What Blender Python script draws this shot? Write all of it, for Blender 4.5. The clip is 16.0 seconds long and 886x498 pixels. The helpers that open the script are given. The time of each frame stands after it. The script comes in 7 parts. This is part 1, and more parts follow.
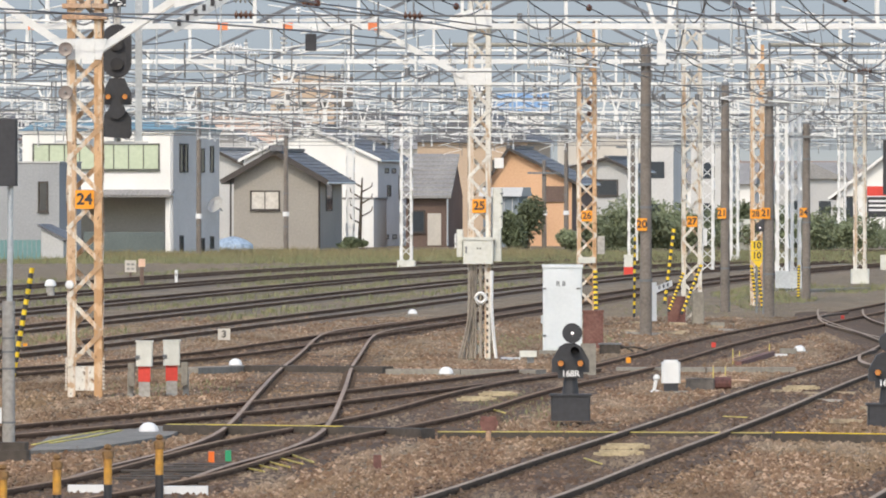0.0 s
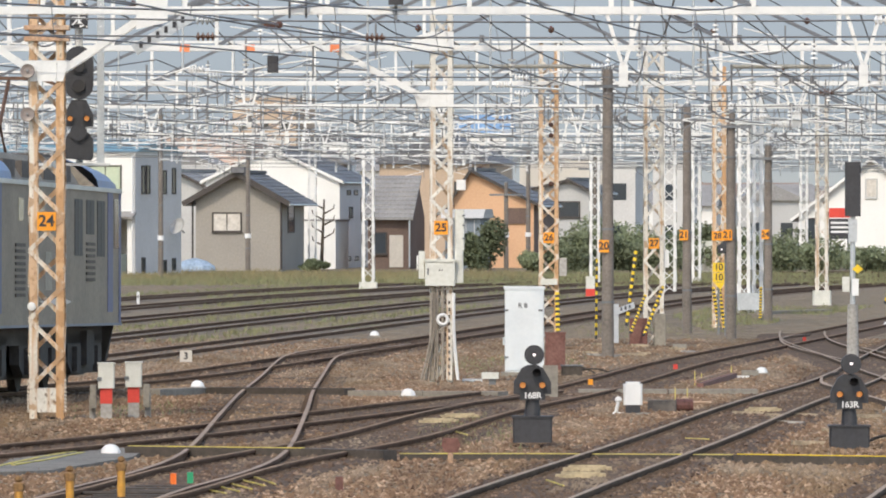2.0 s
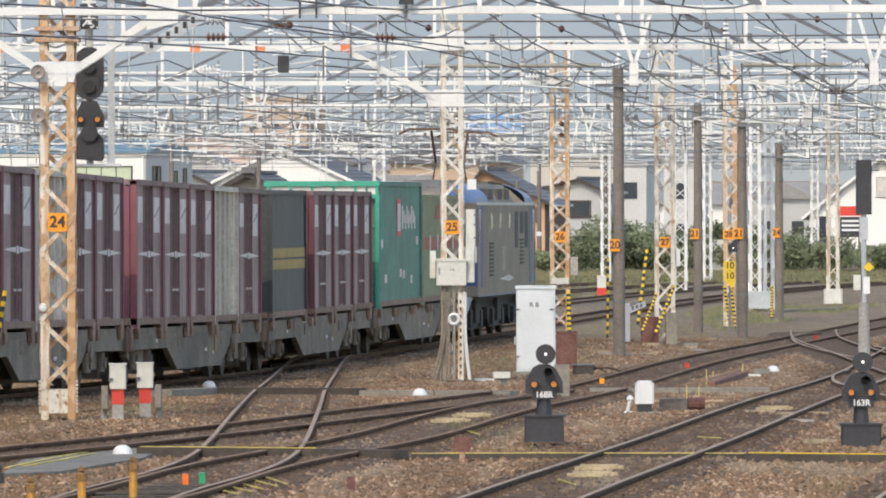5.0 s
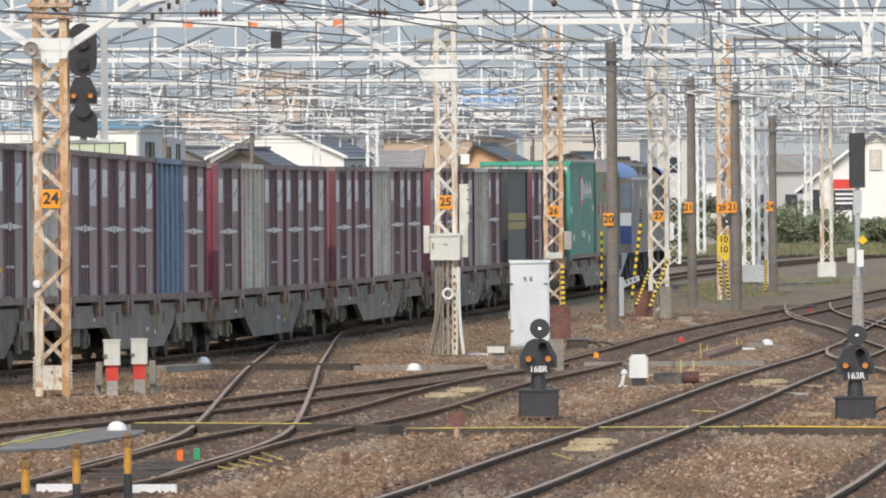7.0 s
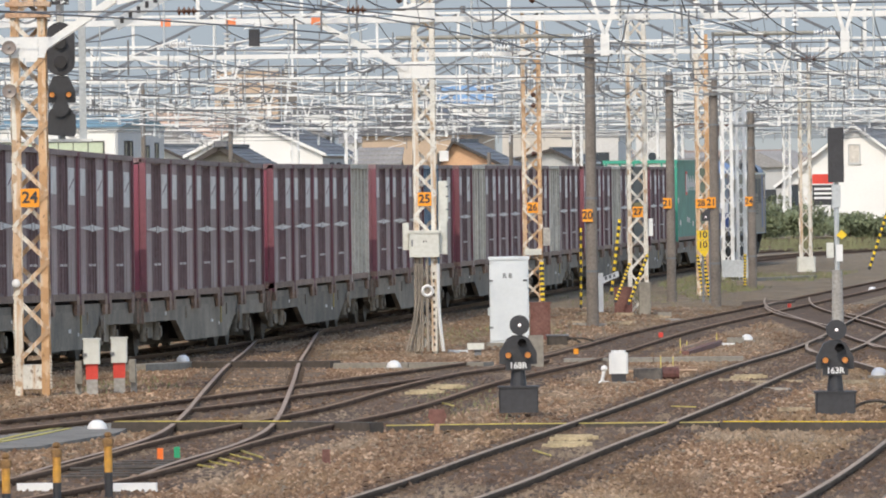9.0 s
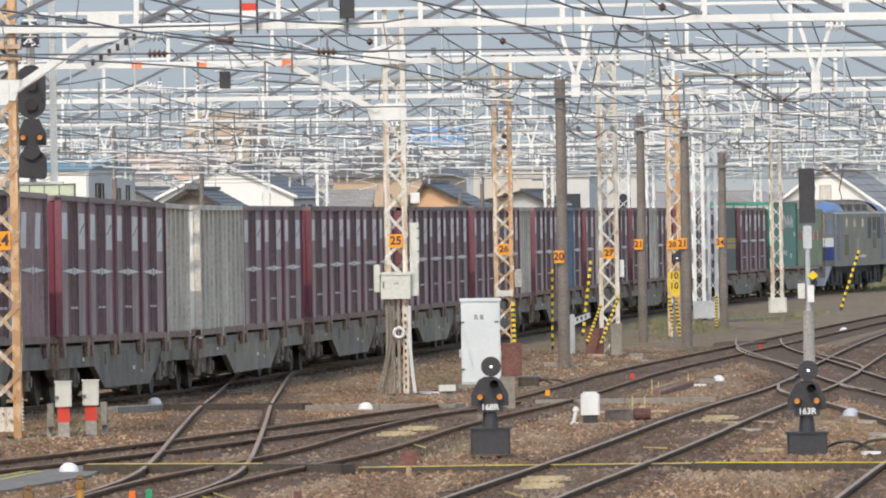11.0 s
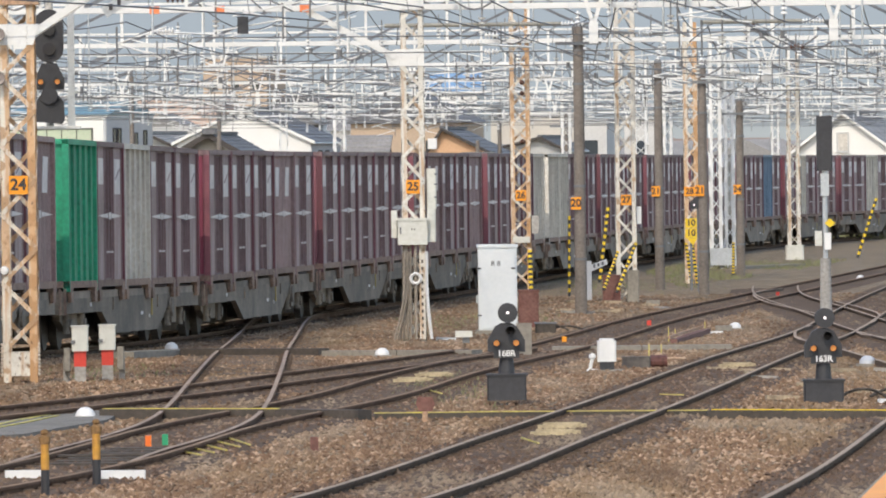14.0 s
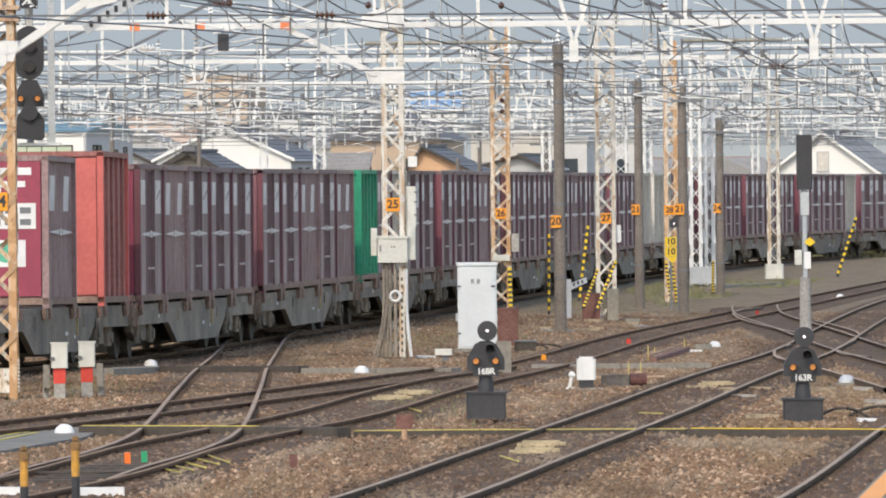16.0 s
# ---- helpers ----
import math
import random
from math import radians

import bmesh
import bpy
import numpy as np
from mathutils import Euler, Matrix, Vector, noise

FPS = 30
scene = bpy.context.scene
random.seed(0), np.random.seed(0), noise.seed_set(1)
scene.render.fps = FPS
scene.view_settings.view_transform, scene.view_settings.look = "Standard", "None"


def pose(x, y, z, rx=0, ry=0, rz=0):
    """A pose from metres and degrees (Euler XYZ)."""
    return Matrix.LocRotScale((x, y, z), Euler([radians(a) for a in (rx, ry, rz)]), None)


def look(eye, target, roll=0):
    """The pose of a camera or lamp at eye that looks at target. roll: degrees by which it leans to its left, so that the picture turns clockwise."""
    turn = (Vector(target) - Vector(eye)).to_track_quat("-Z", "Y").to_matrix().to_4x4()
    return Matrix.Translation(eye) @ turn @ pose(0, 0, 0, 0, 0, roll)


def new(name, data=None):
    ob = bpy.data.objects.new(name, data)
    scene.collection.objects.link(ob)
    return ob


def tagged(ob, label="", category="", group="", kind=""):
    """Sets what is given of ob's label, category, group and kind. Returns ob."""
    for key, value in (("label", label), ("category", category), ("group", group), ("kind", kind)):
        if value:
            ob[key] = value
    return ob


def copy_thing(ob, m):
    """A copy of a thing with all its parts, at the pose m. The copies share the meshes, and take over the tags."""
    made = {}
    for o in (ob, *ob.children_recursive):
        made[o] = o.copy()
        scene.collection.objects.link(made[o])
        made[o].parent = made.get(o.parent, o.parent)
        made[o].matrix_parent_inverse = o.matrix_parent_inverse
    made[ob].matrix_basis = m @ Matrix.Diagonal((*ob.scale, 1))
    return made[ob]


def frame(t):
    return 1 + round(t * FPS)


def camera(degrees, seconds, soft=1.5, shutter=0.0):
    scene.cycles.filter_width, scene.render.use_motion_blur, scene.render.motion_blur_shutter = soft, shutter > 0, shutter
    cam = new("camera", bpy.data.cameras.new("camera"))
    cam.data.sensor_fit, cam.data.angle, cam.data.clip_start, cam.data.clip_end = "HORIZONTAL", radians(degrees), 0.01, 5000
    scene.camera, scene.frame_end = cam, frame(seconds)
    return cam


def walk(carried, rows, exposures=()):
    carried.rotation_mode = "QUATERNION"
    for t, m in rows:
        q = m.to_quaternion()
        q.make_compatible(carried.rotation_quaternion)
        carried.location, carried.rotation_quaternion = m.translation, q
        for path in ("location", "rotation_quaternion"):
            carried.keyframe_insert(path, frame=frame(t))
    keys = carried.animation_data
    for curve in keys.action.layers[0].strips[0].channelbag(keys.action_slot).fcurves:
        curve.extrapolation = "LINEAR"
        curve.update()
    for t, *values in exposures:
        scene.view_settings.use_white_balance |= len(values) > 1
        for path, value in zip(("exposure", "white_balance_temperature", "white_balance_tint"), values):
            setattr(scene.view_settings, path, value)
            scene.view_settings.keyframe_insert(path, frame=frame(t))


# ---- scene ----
EYE = 3.08
cam = camera(5.61, 16.0, soft=1.9)
# seconds, yaw, pitch, roll of a long lens held by hand
ROWS = [
    (0.0, -0.000, -0.380, 0.00),
    (0.5, -0.014, -0.319, -0.24),
    (1.0, -0.225, -0.318, -0.27),
    (1.5, -0.125, -0.331, -0.12),
    (2.0, -0.241, -0.242, -0.00),
    (2.5, -0.227, -0.164, -0.08),
    (3.0, -0.255, -0.153, 0.09),
    (3.5, -0.066, -0.247, 0.04),
    (4.0, -0.093, -0.253, -0.16),
    (4.2, -0.107, -0.202, -0.10),
    (6.3, -0.206, -0.367, 0.40),
    (6.5, -0.182, -0.378, 0.38),
    (7.0, -0.213, -0.404, 0.45),
    (7.5, -0.242, -0.250, 0.32),
    (8.0, -0.355, -0.189, 0.61),
    (8.5, -0.285, -0.359, 0.81),
    (9.0, -0.347, -0.425, 0.76),
    (11.5, -0.556, -0.133, 0.92),
    (12.0, -0.514, -0.249, 0.77),
    (12.5, -0.374, -0.388, 0.87),
    (13.0, -0.344, -0.652, 0.66),
    (13.5, -0.443, -0.609, 0.68),
    (14.0, -0.420, -0.504, 0.68),
    (14.5, -0.423, -0.478, 0.56),
    (15.0, -0.396, -0.298, 0.58),
    (15.5, -0.457, -0.353, 0.46),
    (16.0, -0.547, -0.392, 0.52),
]
walk(cam, [(t, pose(0, 0, EYE, 90 + pitch, roll, yaw)) for t, yaw, pitch, roll in ROWS])

# ---- light ----
SUN_AZ, SUN_EL = radians(-161), radians(43)
sun_way = Vector((math.sin(SUN_AZ) * math.cos(SUN_EL), math.cos(SUN_AZ) * math.cos(SUN_EL), math.sin(SUN_EL)))
world = bpy.data.worlds.new("sky")
scene.world = world
world.use_nodes = True
sky = world.node_tree.nodes.new("ShaderNodeTexSky")
sky.sky_type, sky.sun_disc, sky.sun_elevation, sky.sun_rotation = "NISHITA", False, SUN_EL, SUN_AZ
sky.dust_density, sky.air_density = 1.35, 1.0
background = world.node_tree.nodes["Background"]
background.inputs[1].default_value = 0.15
world.node_tree.links.new(sky.outputs[0], background.inputs[0])
sun = new("sun", bpy.data.lights.new("sun", "SUN"))
sun.data.energy, sun.data.angle, sun.data.color = 1.0, radians(0.6), (1.0, 0.93, 0.81)
sun.matrix_world = look(sun_way * 100, (0, 0, 0))
scene.view_settings.exposure = 0.84
scene.view_settings.use_white_balance = True
scene.view_settings.white_balance_temperature = 7050


# ---- materials ----
def mat(name, colour, rough=0.7, metal=0.0, vary=0.25, size=1.5, fine=25.0, bump=0.15, second=None, amount=0.5, per_object=0.0, glow=0.0):
    m = bpy.data.materials.new(name)
    m.use_nodes = True
    nt = m.node_tree
    bsdf = nt.nodes["Principled BSDF"]
    bsdf.inputs["Roughness"].default_value, bsdf.inputs["Metallic"].default_value = rough, metal
    co = nt.nodes.new("ShaderNodeTexCoord")
    big, small = nt.nodes.new("ShaderNodeTexNoise"), nt.nodes.new("ShaderNodeTexNoise")
    big.inputs["Scale"].default_value, big.inputs["Detail"].default_value = 1 / size, 5
    small.inputs["Scale"].default_value, small.inputs["Detail"].default_value = fine, 3
    where = co.outputs["Object"]
    if per_object:
        info, add = nt.nodes.new("ShaderNodeObjectInfo"), nt.nodes.new("ShaderNodeVectorMath")
        mul = nt.nodes.new("ShaderNodeMath")
        mul.operation, mul.inputs[1].default_value = "MULTIPLY", 57.0
        nt.links.new(info.outputs["Random"], mul.inputs[0])
        nt.links.new(where, add.inputs[0])
        nt.links.new(mul.outputs[0], add.inputs[1])
        where = add.outputs[0]
    for n in (big, small):
        nt.links.new(where, n.inputs["Vector"])
    ramp = nt.nodes.new("ShaderNodeValToRGB")
    ramp.color_ramp.elements[0].position, ramp.color_ramp.elements[1].position = 0.5 - 0.35 * amount, 0.5 + 0.2
    two = second or tuple(c * (1 - vary) for c in colour)
    ramp.color_ramp.elements[0].color, ramp.color_ramp.elements[1].color = (*two, 1), (*colour, 1)
    nt.links.new(big.outputs[0], ramp.inputs[0])
    mix = nt.nodes.new("ShaderNodeMix")
    mix.data_type, mix.blend_type = "RGBA", "OVERLAY"
    mix.inputs[0].default_value = min(1.0, vary * 1.6)
    nt.links.new(ramp.outputs[0], mix.inputs[6])
    nt.links.new(small.outputs[0], mix.inputs[7])
    out = mix.outputs[2]
    if per_object:
        hsv = nt.nodes.new("ShaderNodeHueSaturation")
        span = nt.nodes.new("ShaderNodeMapRange")
        span.inputs[3].default_value, span.inputs[4].default_value = 1 - per_object, 1 + per_object
        nt.links.new(info.outputs["Random"], span.inputs[0])
        nt.links.new(span.outputs[0], hsv.inputs["Value"])
        nt.links.new(out, hsv.inputs["Color"])
        out = hsv.outputs[0]
    nt.links.new(out, bsdf.inputs["Base Color"])
    if bump:
        b = nt.nodes.new("ShaderNodeBump")
        b.inputs["Strength"].default_value, b.inputs["Distance"].default_value = bump, 0.02
        nt.links.new(small.outputs[0], b.inputs["Height"])
        nt.links.new(b.outputs[0], bsdf.inputs["Normal"])
    if glow:
        bsdf.inputs["Emission Color"].default_value, bsdf.inputs["Emission Strength"].default_value = (*colour, 1), glow
    return m


RUST = mat("rusty_steel", (0.42, 0.20, 0.09), 0.8, 0.0, 0.4, 0.8, 30, second=(0.55, 0.46, 0.36), amount=1.0)


def rusted_paint(name, paint, rust, amount):
    """Old paint broken by upright rust streaks, flaked patches and dark specks."""
    m = mat(name, paint, 0.75, 0.0, 0.2, 0.5, 26, 0.25)
    nt = m.node_tree
    bsdf = nt.nodes["Principled BSDF"]
    out = bsdf.inputs["Base Color"].links[0].from_socket
    co = nt.nodes.new("ShaderNodeTexCoord")
    for scale, low, high, share, tint in (((9, 9, 0.7), 0.62 - amount, 0.74 - amount, 0.8, rust), ((5, 5, 4), 0.66 - amount * 0.8, 0.72 - amount * 0.8, 0.85, tuple(c * 0.75 for c in rust)), ((30, 30, 14), 0.63, 0.68, 0.8, (0.13, 0.075, 0.045))):
        mp, n, span, mix = (nt.nodes.new("ShaderNode" + k) for k in ("Mapping", "TexNoise", "MapRange", "Mix"))
        mp.inputs["Scale"].default_value = scale
        n.inputs["Scale"].default_value, n.inputs["Detail"].default_value = 1.0, 5
        span.inputs[1].default_value, span.inputs[2].default_value, span.inputs[4].default_value = low, high, share
        mix.data_type = "RGBA"
        mix.inputs[7].default_value = (*tint, 1)
        nt.links.new(co.outputs["Object"], mp.inputs[0])
        nt.links.new(mp.outputs[0], n.inputs["Vector"])
        nt.links.new(n.outputs[0], span.inputs[0])
        nt.links.new(span.outputs[0], mix.inputs[0])
        nt.links.new(out, mix.inputs[6])
        out = mix.outputs[2]
    nt.links.new(out, bsdf.inputs["Base Color"])
    return m


POLE_PAINT = rusted_paint("worn_cream_paint_rust", (0.74, 0.71, 0.64), (0.50, 0.32, 0.18), 0.08)
POLE_RUST = rusted_paint("orange_rusty_paint", (0.74, 0.69, 0.60), (0.56, 0.34, 0.18), 0.17)
LEG_RUST = rusted_paint("orange_rust_streaked_leg", (0.70, 0.60, 0.47), (0.60, 0.34, 0.16), 0.24)
WHITE_STEEL = mat("white_painted_steel", (0.78, 0.78, 0.76), 0.5, 0.0, 0.15, 1.5, 20)
GALV = mat("galvanised_steel", (0.55, 0.58, 0.60), 0.45, 0.4, 0.2, 1.0, 25)
GREY_STEEL = mat("dull_grey_steel", (0.20, 0.21, 0.22), 0.6, 0.3, 0.2, 1.0, 25)
WIRE = mat("dark_wire", (0.19, 0.19, 0.195), 0.6, 0.3, 0.1, 2.0, 10, bump=0)
BLACK = mat("matt_black_paint", (0.042, 0.042, 0.047), 0.6, 0.0, 0.2, 0.6, 20)
CONCRETE = mat("weathered_concrete", (0.42, 0.40, 0.37), 0.9, 0.0, 0.3, 0.8, 18)
POLE_CONCRETE = mat("brown_grey_concrete", (0.22, 0.19, 0.165), 0.9, 0.0, 0.3, 0.6, 18)
ORANGE = mat("orange_sign_paint", (0.90, 0.34, 0.02), 0.5, 0.0, 0.1, 0.5, 20)
YELLOW = mat("yellow_paint", (0.85, 0.58, 0.03), 0.6, 0.0, 0.2, 0.4, 20)
WHITE = mat("white_paint", (0.80, 0.80, 0.79), 0.55, 0.0, 0.12, 0.6, 15)
CABINET = mat("pale_blue_grey_enamel", (0.74, 0.78, 0.80), 0.45, 0.0, 0.1, 0.8, 15)
RED = mat("red_paint", (0.70, 0.06, 0.04), 0.5, 0.0, 0.15, 0.4, 20)
RAIL_SIDE = mat("rusty_rail_side", (0.19, 0.118, 0.082), 0.95, 0.0, 0.35, 0.6, 30)
RAIL_DARK = mat("oily_brown_rail_side", (0.15, 0.108, 0.08), 0.95, 0.0, 0.3, 0.6, 30)
RAIL_TOP = mat("worn_rail_head", (0.43, 0.35, 0.285), 0.75, 0.0, 0.2, 1.0, 30)
RAIL_RUST = mat("rusty_rail_head", (0.34, 0.245, 0.18), 0.8, 0.0, 0.25, 1.0, 30)
RAIL_BRIGHT = mat("bright_worn_rail_head", (0.42, 0.335, 0.275), 0.7, 0.0, 0.2, 1.0, 30)
SIDING_HEAD = mat("dull_grey_rail_head", (0.36, 0.295, 0.24), 0.8, 0.0, 0.2, 1.0, 30)
TRACK_BED = mat("oily_dark_track_bed", (0.15, 0.105, 0.075), 0.95, 0.0, 0.35, 1.6, 14, 0.6, second=(0.085, 0.062, 0.048), amount=0.9)
SIDING_BED = mat("dusty_siding_bed", (0.20, 0.165, 0.13), 0.95, 0.0, 0.35, 2.5, 12, 0.6, second=(0.12, 0.095, 0.075), amount=0.9)
SLEEPER = mat("old_timber_sleeper", (0.16, 0.12, 0.09), 0.95, 0.0, 0.4, 0.3, 25, per_object=0.25)
ASPHALT = mat("worn_grey_asphalt", (0.25, 0.23, 0.20), 0.95, 0.0, 0.3, 0.8, 20)
SLAB = mat("grey_trough_concrete", (0.29, 0.265, 0.225), 0.9, 0.0, 0.25, 0.7, 15)
CONDUIT = mat("black_conduit", (0.085, 0.07, 0.058), 0.8, 0.0, 0.3, 0.6, 15)
SOOT = mat("sooty_running_gear", (0.15, 0.13, 0.115), 0.85, 0.0, 0.35, 0.5, 15)
GLASS = mat("dark_window_glass", (0.05, 0.06, 0.07), 0.1, 0.0, 0.1, 1.0, 5, bump=0)

for m in (RAIL_SIDE, RAIL_DARK, TRACK_BED, SIDING_BED):
    m.node_tree.nodes["Principled BSDF"].inputs["Specular IOR Level"].default_value = 0.1
for m in (RAIL_TOP, RAIL_RUST, SIDING_HEAD, RAIL_BRIGHT):
    m.node_tree.nodes["Principled BSDF"].inputs["Specular IOR Level"].default_value = 0.0


def ballast_material():
    m = mat("brown_ballast", (0.30, 0.225, 0.17), 0.95, 0, 0.35, 3.0, 12, 0.6)
    nt = m.node_tree
    bsdf = nt.nodes["Principled BSDF"]
    co = nt.nodes.new("ShaderNodeTexCoord")
    cells = nt.nodes.new("ShaderNodeTexVoronoi")
    cells.inputs["Scale"].default_value = 13.0
    nt.links.new(co.outputs["Object"], cells.inputs["Vector"])
    ramp = nt.nodes.new("ShaderNodeValToRGB")
    e = ramp.color_ramp.elements
    e[0].color, e[1].color = (0.12, 0.08, 0.045, 1), (0.38, 0.28, 0.17, 1)
    mid = e.new(0.55)
    mid.color = (0.235, 0.16, 0.09, 1)
    grey = nt.nodes.new("ShaderNodeSeparateColor")
    nt.links.new(cells.outputs["Color"], grey.inputs[0])
    nt.links.new(grey.outputs[0], ramp.inputs[0])
    patch = nt.nodes.new("ShaderNodeTexNoise")
    patch.inputs["Scale"].default_value, patch.inputs["Detail"].default_value = 0.35, 6
    nt.links.new(co.outputs["Object"], patch.inputs["Vector"])
    soil = nt.nodes.new("ShaderNodeMix")
    soil.data_type = "RGBA"
    soil.inputs[7].default_value = (0.22, 0.175, 0.12, 1)
    step = nt.nodes.new("ShaderNodeMapRange")
    step.inputs[1].default_value, step.inputs[2].default_value = 0.52, 0.68
    nt.links.new(patch.outputs[0], step.inputs[0])
    nt.links.new(step.outputs[0], soil.inputs[0])
    nt.links.new(ramp.outputs[0], soil.inputs[6])
    xyz, zone = nt.nodes.new("ShaderNodeSeparateXYZ"), nt.nodes.new("ShaderNodeMapRange")
    nt.links.new(co.outputs["Object"], xyz.inputs[0])
    zone.inputs[1].default_value, zone.inputs[2].default_value, zone.inputs[4].default_value = 185, 260, 0.8
    nt.links.new(xyz.outputs[1], zone.inputs[0])
    weedy, clump = nt.nodes.new("ShaderNodeMath"), nt.nodes.new("ShaderNodeTexNoise")
    clump.inputs["Scale"].default_value, clump.inputs["Detail"].default_value = 0.22, 7
    nt.links.new(co.outputs["Object"], clump.inputs["Vector"])
    weedy.operation = "MULTIPLY"
    nt.links.new(zone.outputs[0], weedy.inputs[0])
    nt.links.new(clump.outputs[0], weedy.inputs[1])
    olive = nt.nodes.new("ShaderNodeMix")
    olive.data_type = "RGBA"
    olive.inputs[7].default_value = (0.185, 0.155, 0.11, 1)
    nt.links.new(weedy.outputs[0], olive.inputs[0])
    nt.links.new(soil.outputs[2], olive.inputs[6])
    shade, tone = nt.nodes.new("ShaderNodeTexNoise"), nt.nodes.new("ShaderNodeMapRange")
    shade.inputs["Scale"].default_value, shade.inputs["Detail"].default_value = 1.1, 8
    nt.links.new(co.outputs["Object"], shade.inputs["Vector"])
    nt.links.new(shade.outputs[0], tone.inputs[0])
    tone.inputs[1].default_value, tone.inputs[2].default_value = 0.3, 0.7
    tone.inputs[3].default_value, tone.inputs[4].default_value = 0.62, 1.25
    final = nt.nodes.new("ShaderNodeHueSaturation")
    nt.links.new(tone.outputs[0], final.inputs["Value"])
    nt.links.new(olive.outputs[2], final.inputs["Color"])
    nt.links.new(final.outputs[0], bsdf.inputs["Base Color"])
    b = nt.nodes.new("ShaderNodeBump")
    b.inputs["Strength"].default_value, b.inputs["Distance"].default_value = 0.9, 0.04
    nt.links.new(cells.outputs["Distance"], b.inputs["Height"])
    nt.links.new(b.outputs[0], bsdf.inputs["Normal"])
    return m


BALLAST = ballast_material()


# ---- mesh helpers ----
class Shape:
    """Collects solids in one mesh."""

    def __init__(self):
        self.v, self.f = [], []

    def add(self, verts, faces):
        n = len(self.v)
        self.v += [tuple(p) for p in verts]
        self.f += [tuple(i + n for i in f) for f in faces]
        return self

    def box(self, x0, x1, y0, y1, z0, z1, c=0.0):
        if c:
            lo = [(x0 + c, y0), (x1 - c, y0), (x1, y0 + c), (x1, y1 - c), (x1 - c, y1), (x0 + c, y1), (x0, y1 - c), (x0, y0 + c)]
            return self.prism(lo, z0, z1)
        return self.add([(x, y, z) for z in (z0, z1) for x, y in ((x0, y0), (x1, y0), (x1, y1), (x0, y1))],
                        [(3, 2, 1, 0), (4, 5, 6, 7), (0, 1, 5, 4), (1, 2, 6, 5), (2, 3, 7, 6), (3, 0, 4, 7)])

    def prism(self, outline, z0, z1):
        n = len(outline)
        return self.add([(x, y, z) for z in (z0, z1) for x, y in outline],
                        [tuple(range(n))[::-1], tuple(range(n, 2 * n))] + [(i, (i + 1) % n, n + (i + 1) % n, n + i) for i in range(n)])

    def slab(self, outline, y0, y1):
        """An outline in x and z, deep from y0 to y1."""
        n = len(outline)
        return self.add([(x, y, z) for y in (y0, y1) for x, z in outline],
                        [tuple(range(n)), tuple(range(n, 2 * n))[::-1]] + [((i + 1) % n, i, n + i, n + (i + 1) % n) for i in range(n)])

    def side(self, outline, x0, x1):
        """An outline in y and z, wide from x0 to x1."""
        n = len(outline)
        return self.add([(x, y, z) for x in (x0, x1) for y, z in outline],
                        [tuple(range(n))[::-1], tuple(range(n, 2 * n))] + [(i, (i + 1) % n, n + (i + 1) % n, n + i) for i in range(n)])

    def bar(self, a, b, w, h=None):
        a, b = Vector(a), Vector(b)
        d = (b - a).normalized()
        s = d.cross((0, 0, 1)) if abs(d.z) < 0.99 else Vector((0, 1, 0))
        s.normalize()
        u = s.cross(d)
        s, u = s * w / 2, u * (h or w) / 2
        return self.add([p + q for p in (a, b) for q in (-s - u, s - u, s + u, u - s)],
                        [(3, 2, 1, 0), (4, 5, 6, 7), (0, 1, 5, 4), (1, 2, 6, 5), (2, 3, 7, 6), (3, 0, 4, 7)])

    def tube(self, a, b, r, r2=None, n=8):
        a, b = Vector(a), Vector(b)
        d = (b - a).normalized()
        s = d.cross((0, 0, 1)) if abs(d.z) < 0.99 else Vector((1, 0, 0))
        s.normalize()
        u = s.cross(d)
        ring = [(math.cos(2 * math.pi * i / n), math.sin(2 * math.pi * i / n)) for i in range(n)]
        vs = [p + (s * c + u * k) * q for p, q in ((a, r), (b, r if r2 is None else r2)) for c, k in ring]
        return self.add(vs, [tuple(range(n)), tuple(range(n, 2 * n))[::-1]] + [((i + 1) % n, i, n + i, n + (i + 1) % n) for i in range(n)])

    def lathe(self, profile, x=0, y=0, z=0, n=12):
        vs = [(x + r * math.cos(2 * math.pi * i / n), y + r * math.sin(2 * math.pi * i / n), z + h) for r, h in profile for i in range(n)]
        k = len(profile)
        return self.add(vs, [tuple(range(n))[::-1], tuple(range((k - 1) * n, k * n))] +
                        [(j * n + i, j * n + (i + 1) % n, (j + 1) * n + (i + 1) % n, (j + 1) * n + i) for j in range(k - 1) for i in range(n)])

    def mesh(self, name, material):
        me = bpy.data.meshes.new(name)
        me.from_pydata(self.v, [], self.f)
        me.materials.append(material)
        return me


def part(name, shape, material, parent, label="", m=None):
    data = shape.mesh(name, material) if isinstance(shape, Shape) else shape
    ob = new(name, data)
    ob.parent = parent
    if m is not None:
        ob.matrix_basis = m
    if label:
        tagged(ob, label)
    return ob


def thing(name, label, category, m=None, group="", kind=""):
    ob = tagged(new(name), label, category, group, kind)
    if m is not None:
        ob.matrix_basis = m
    return ob


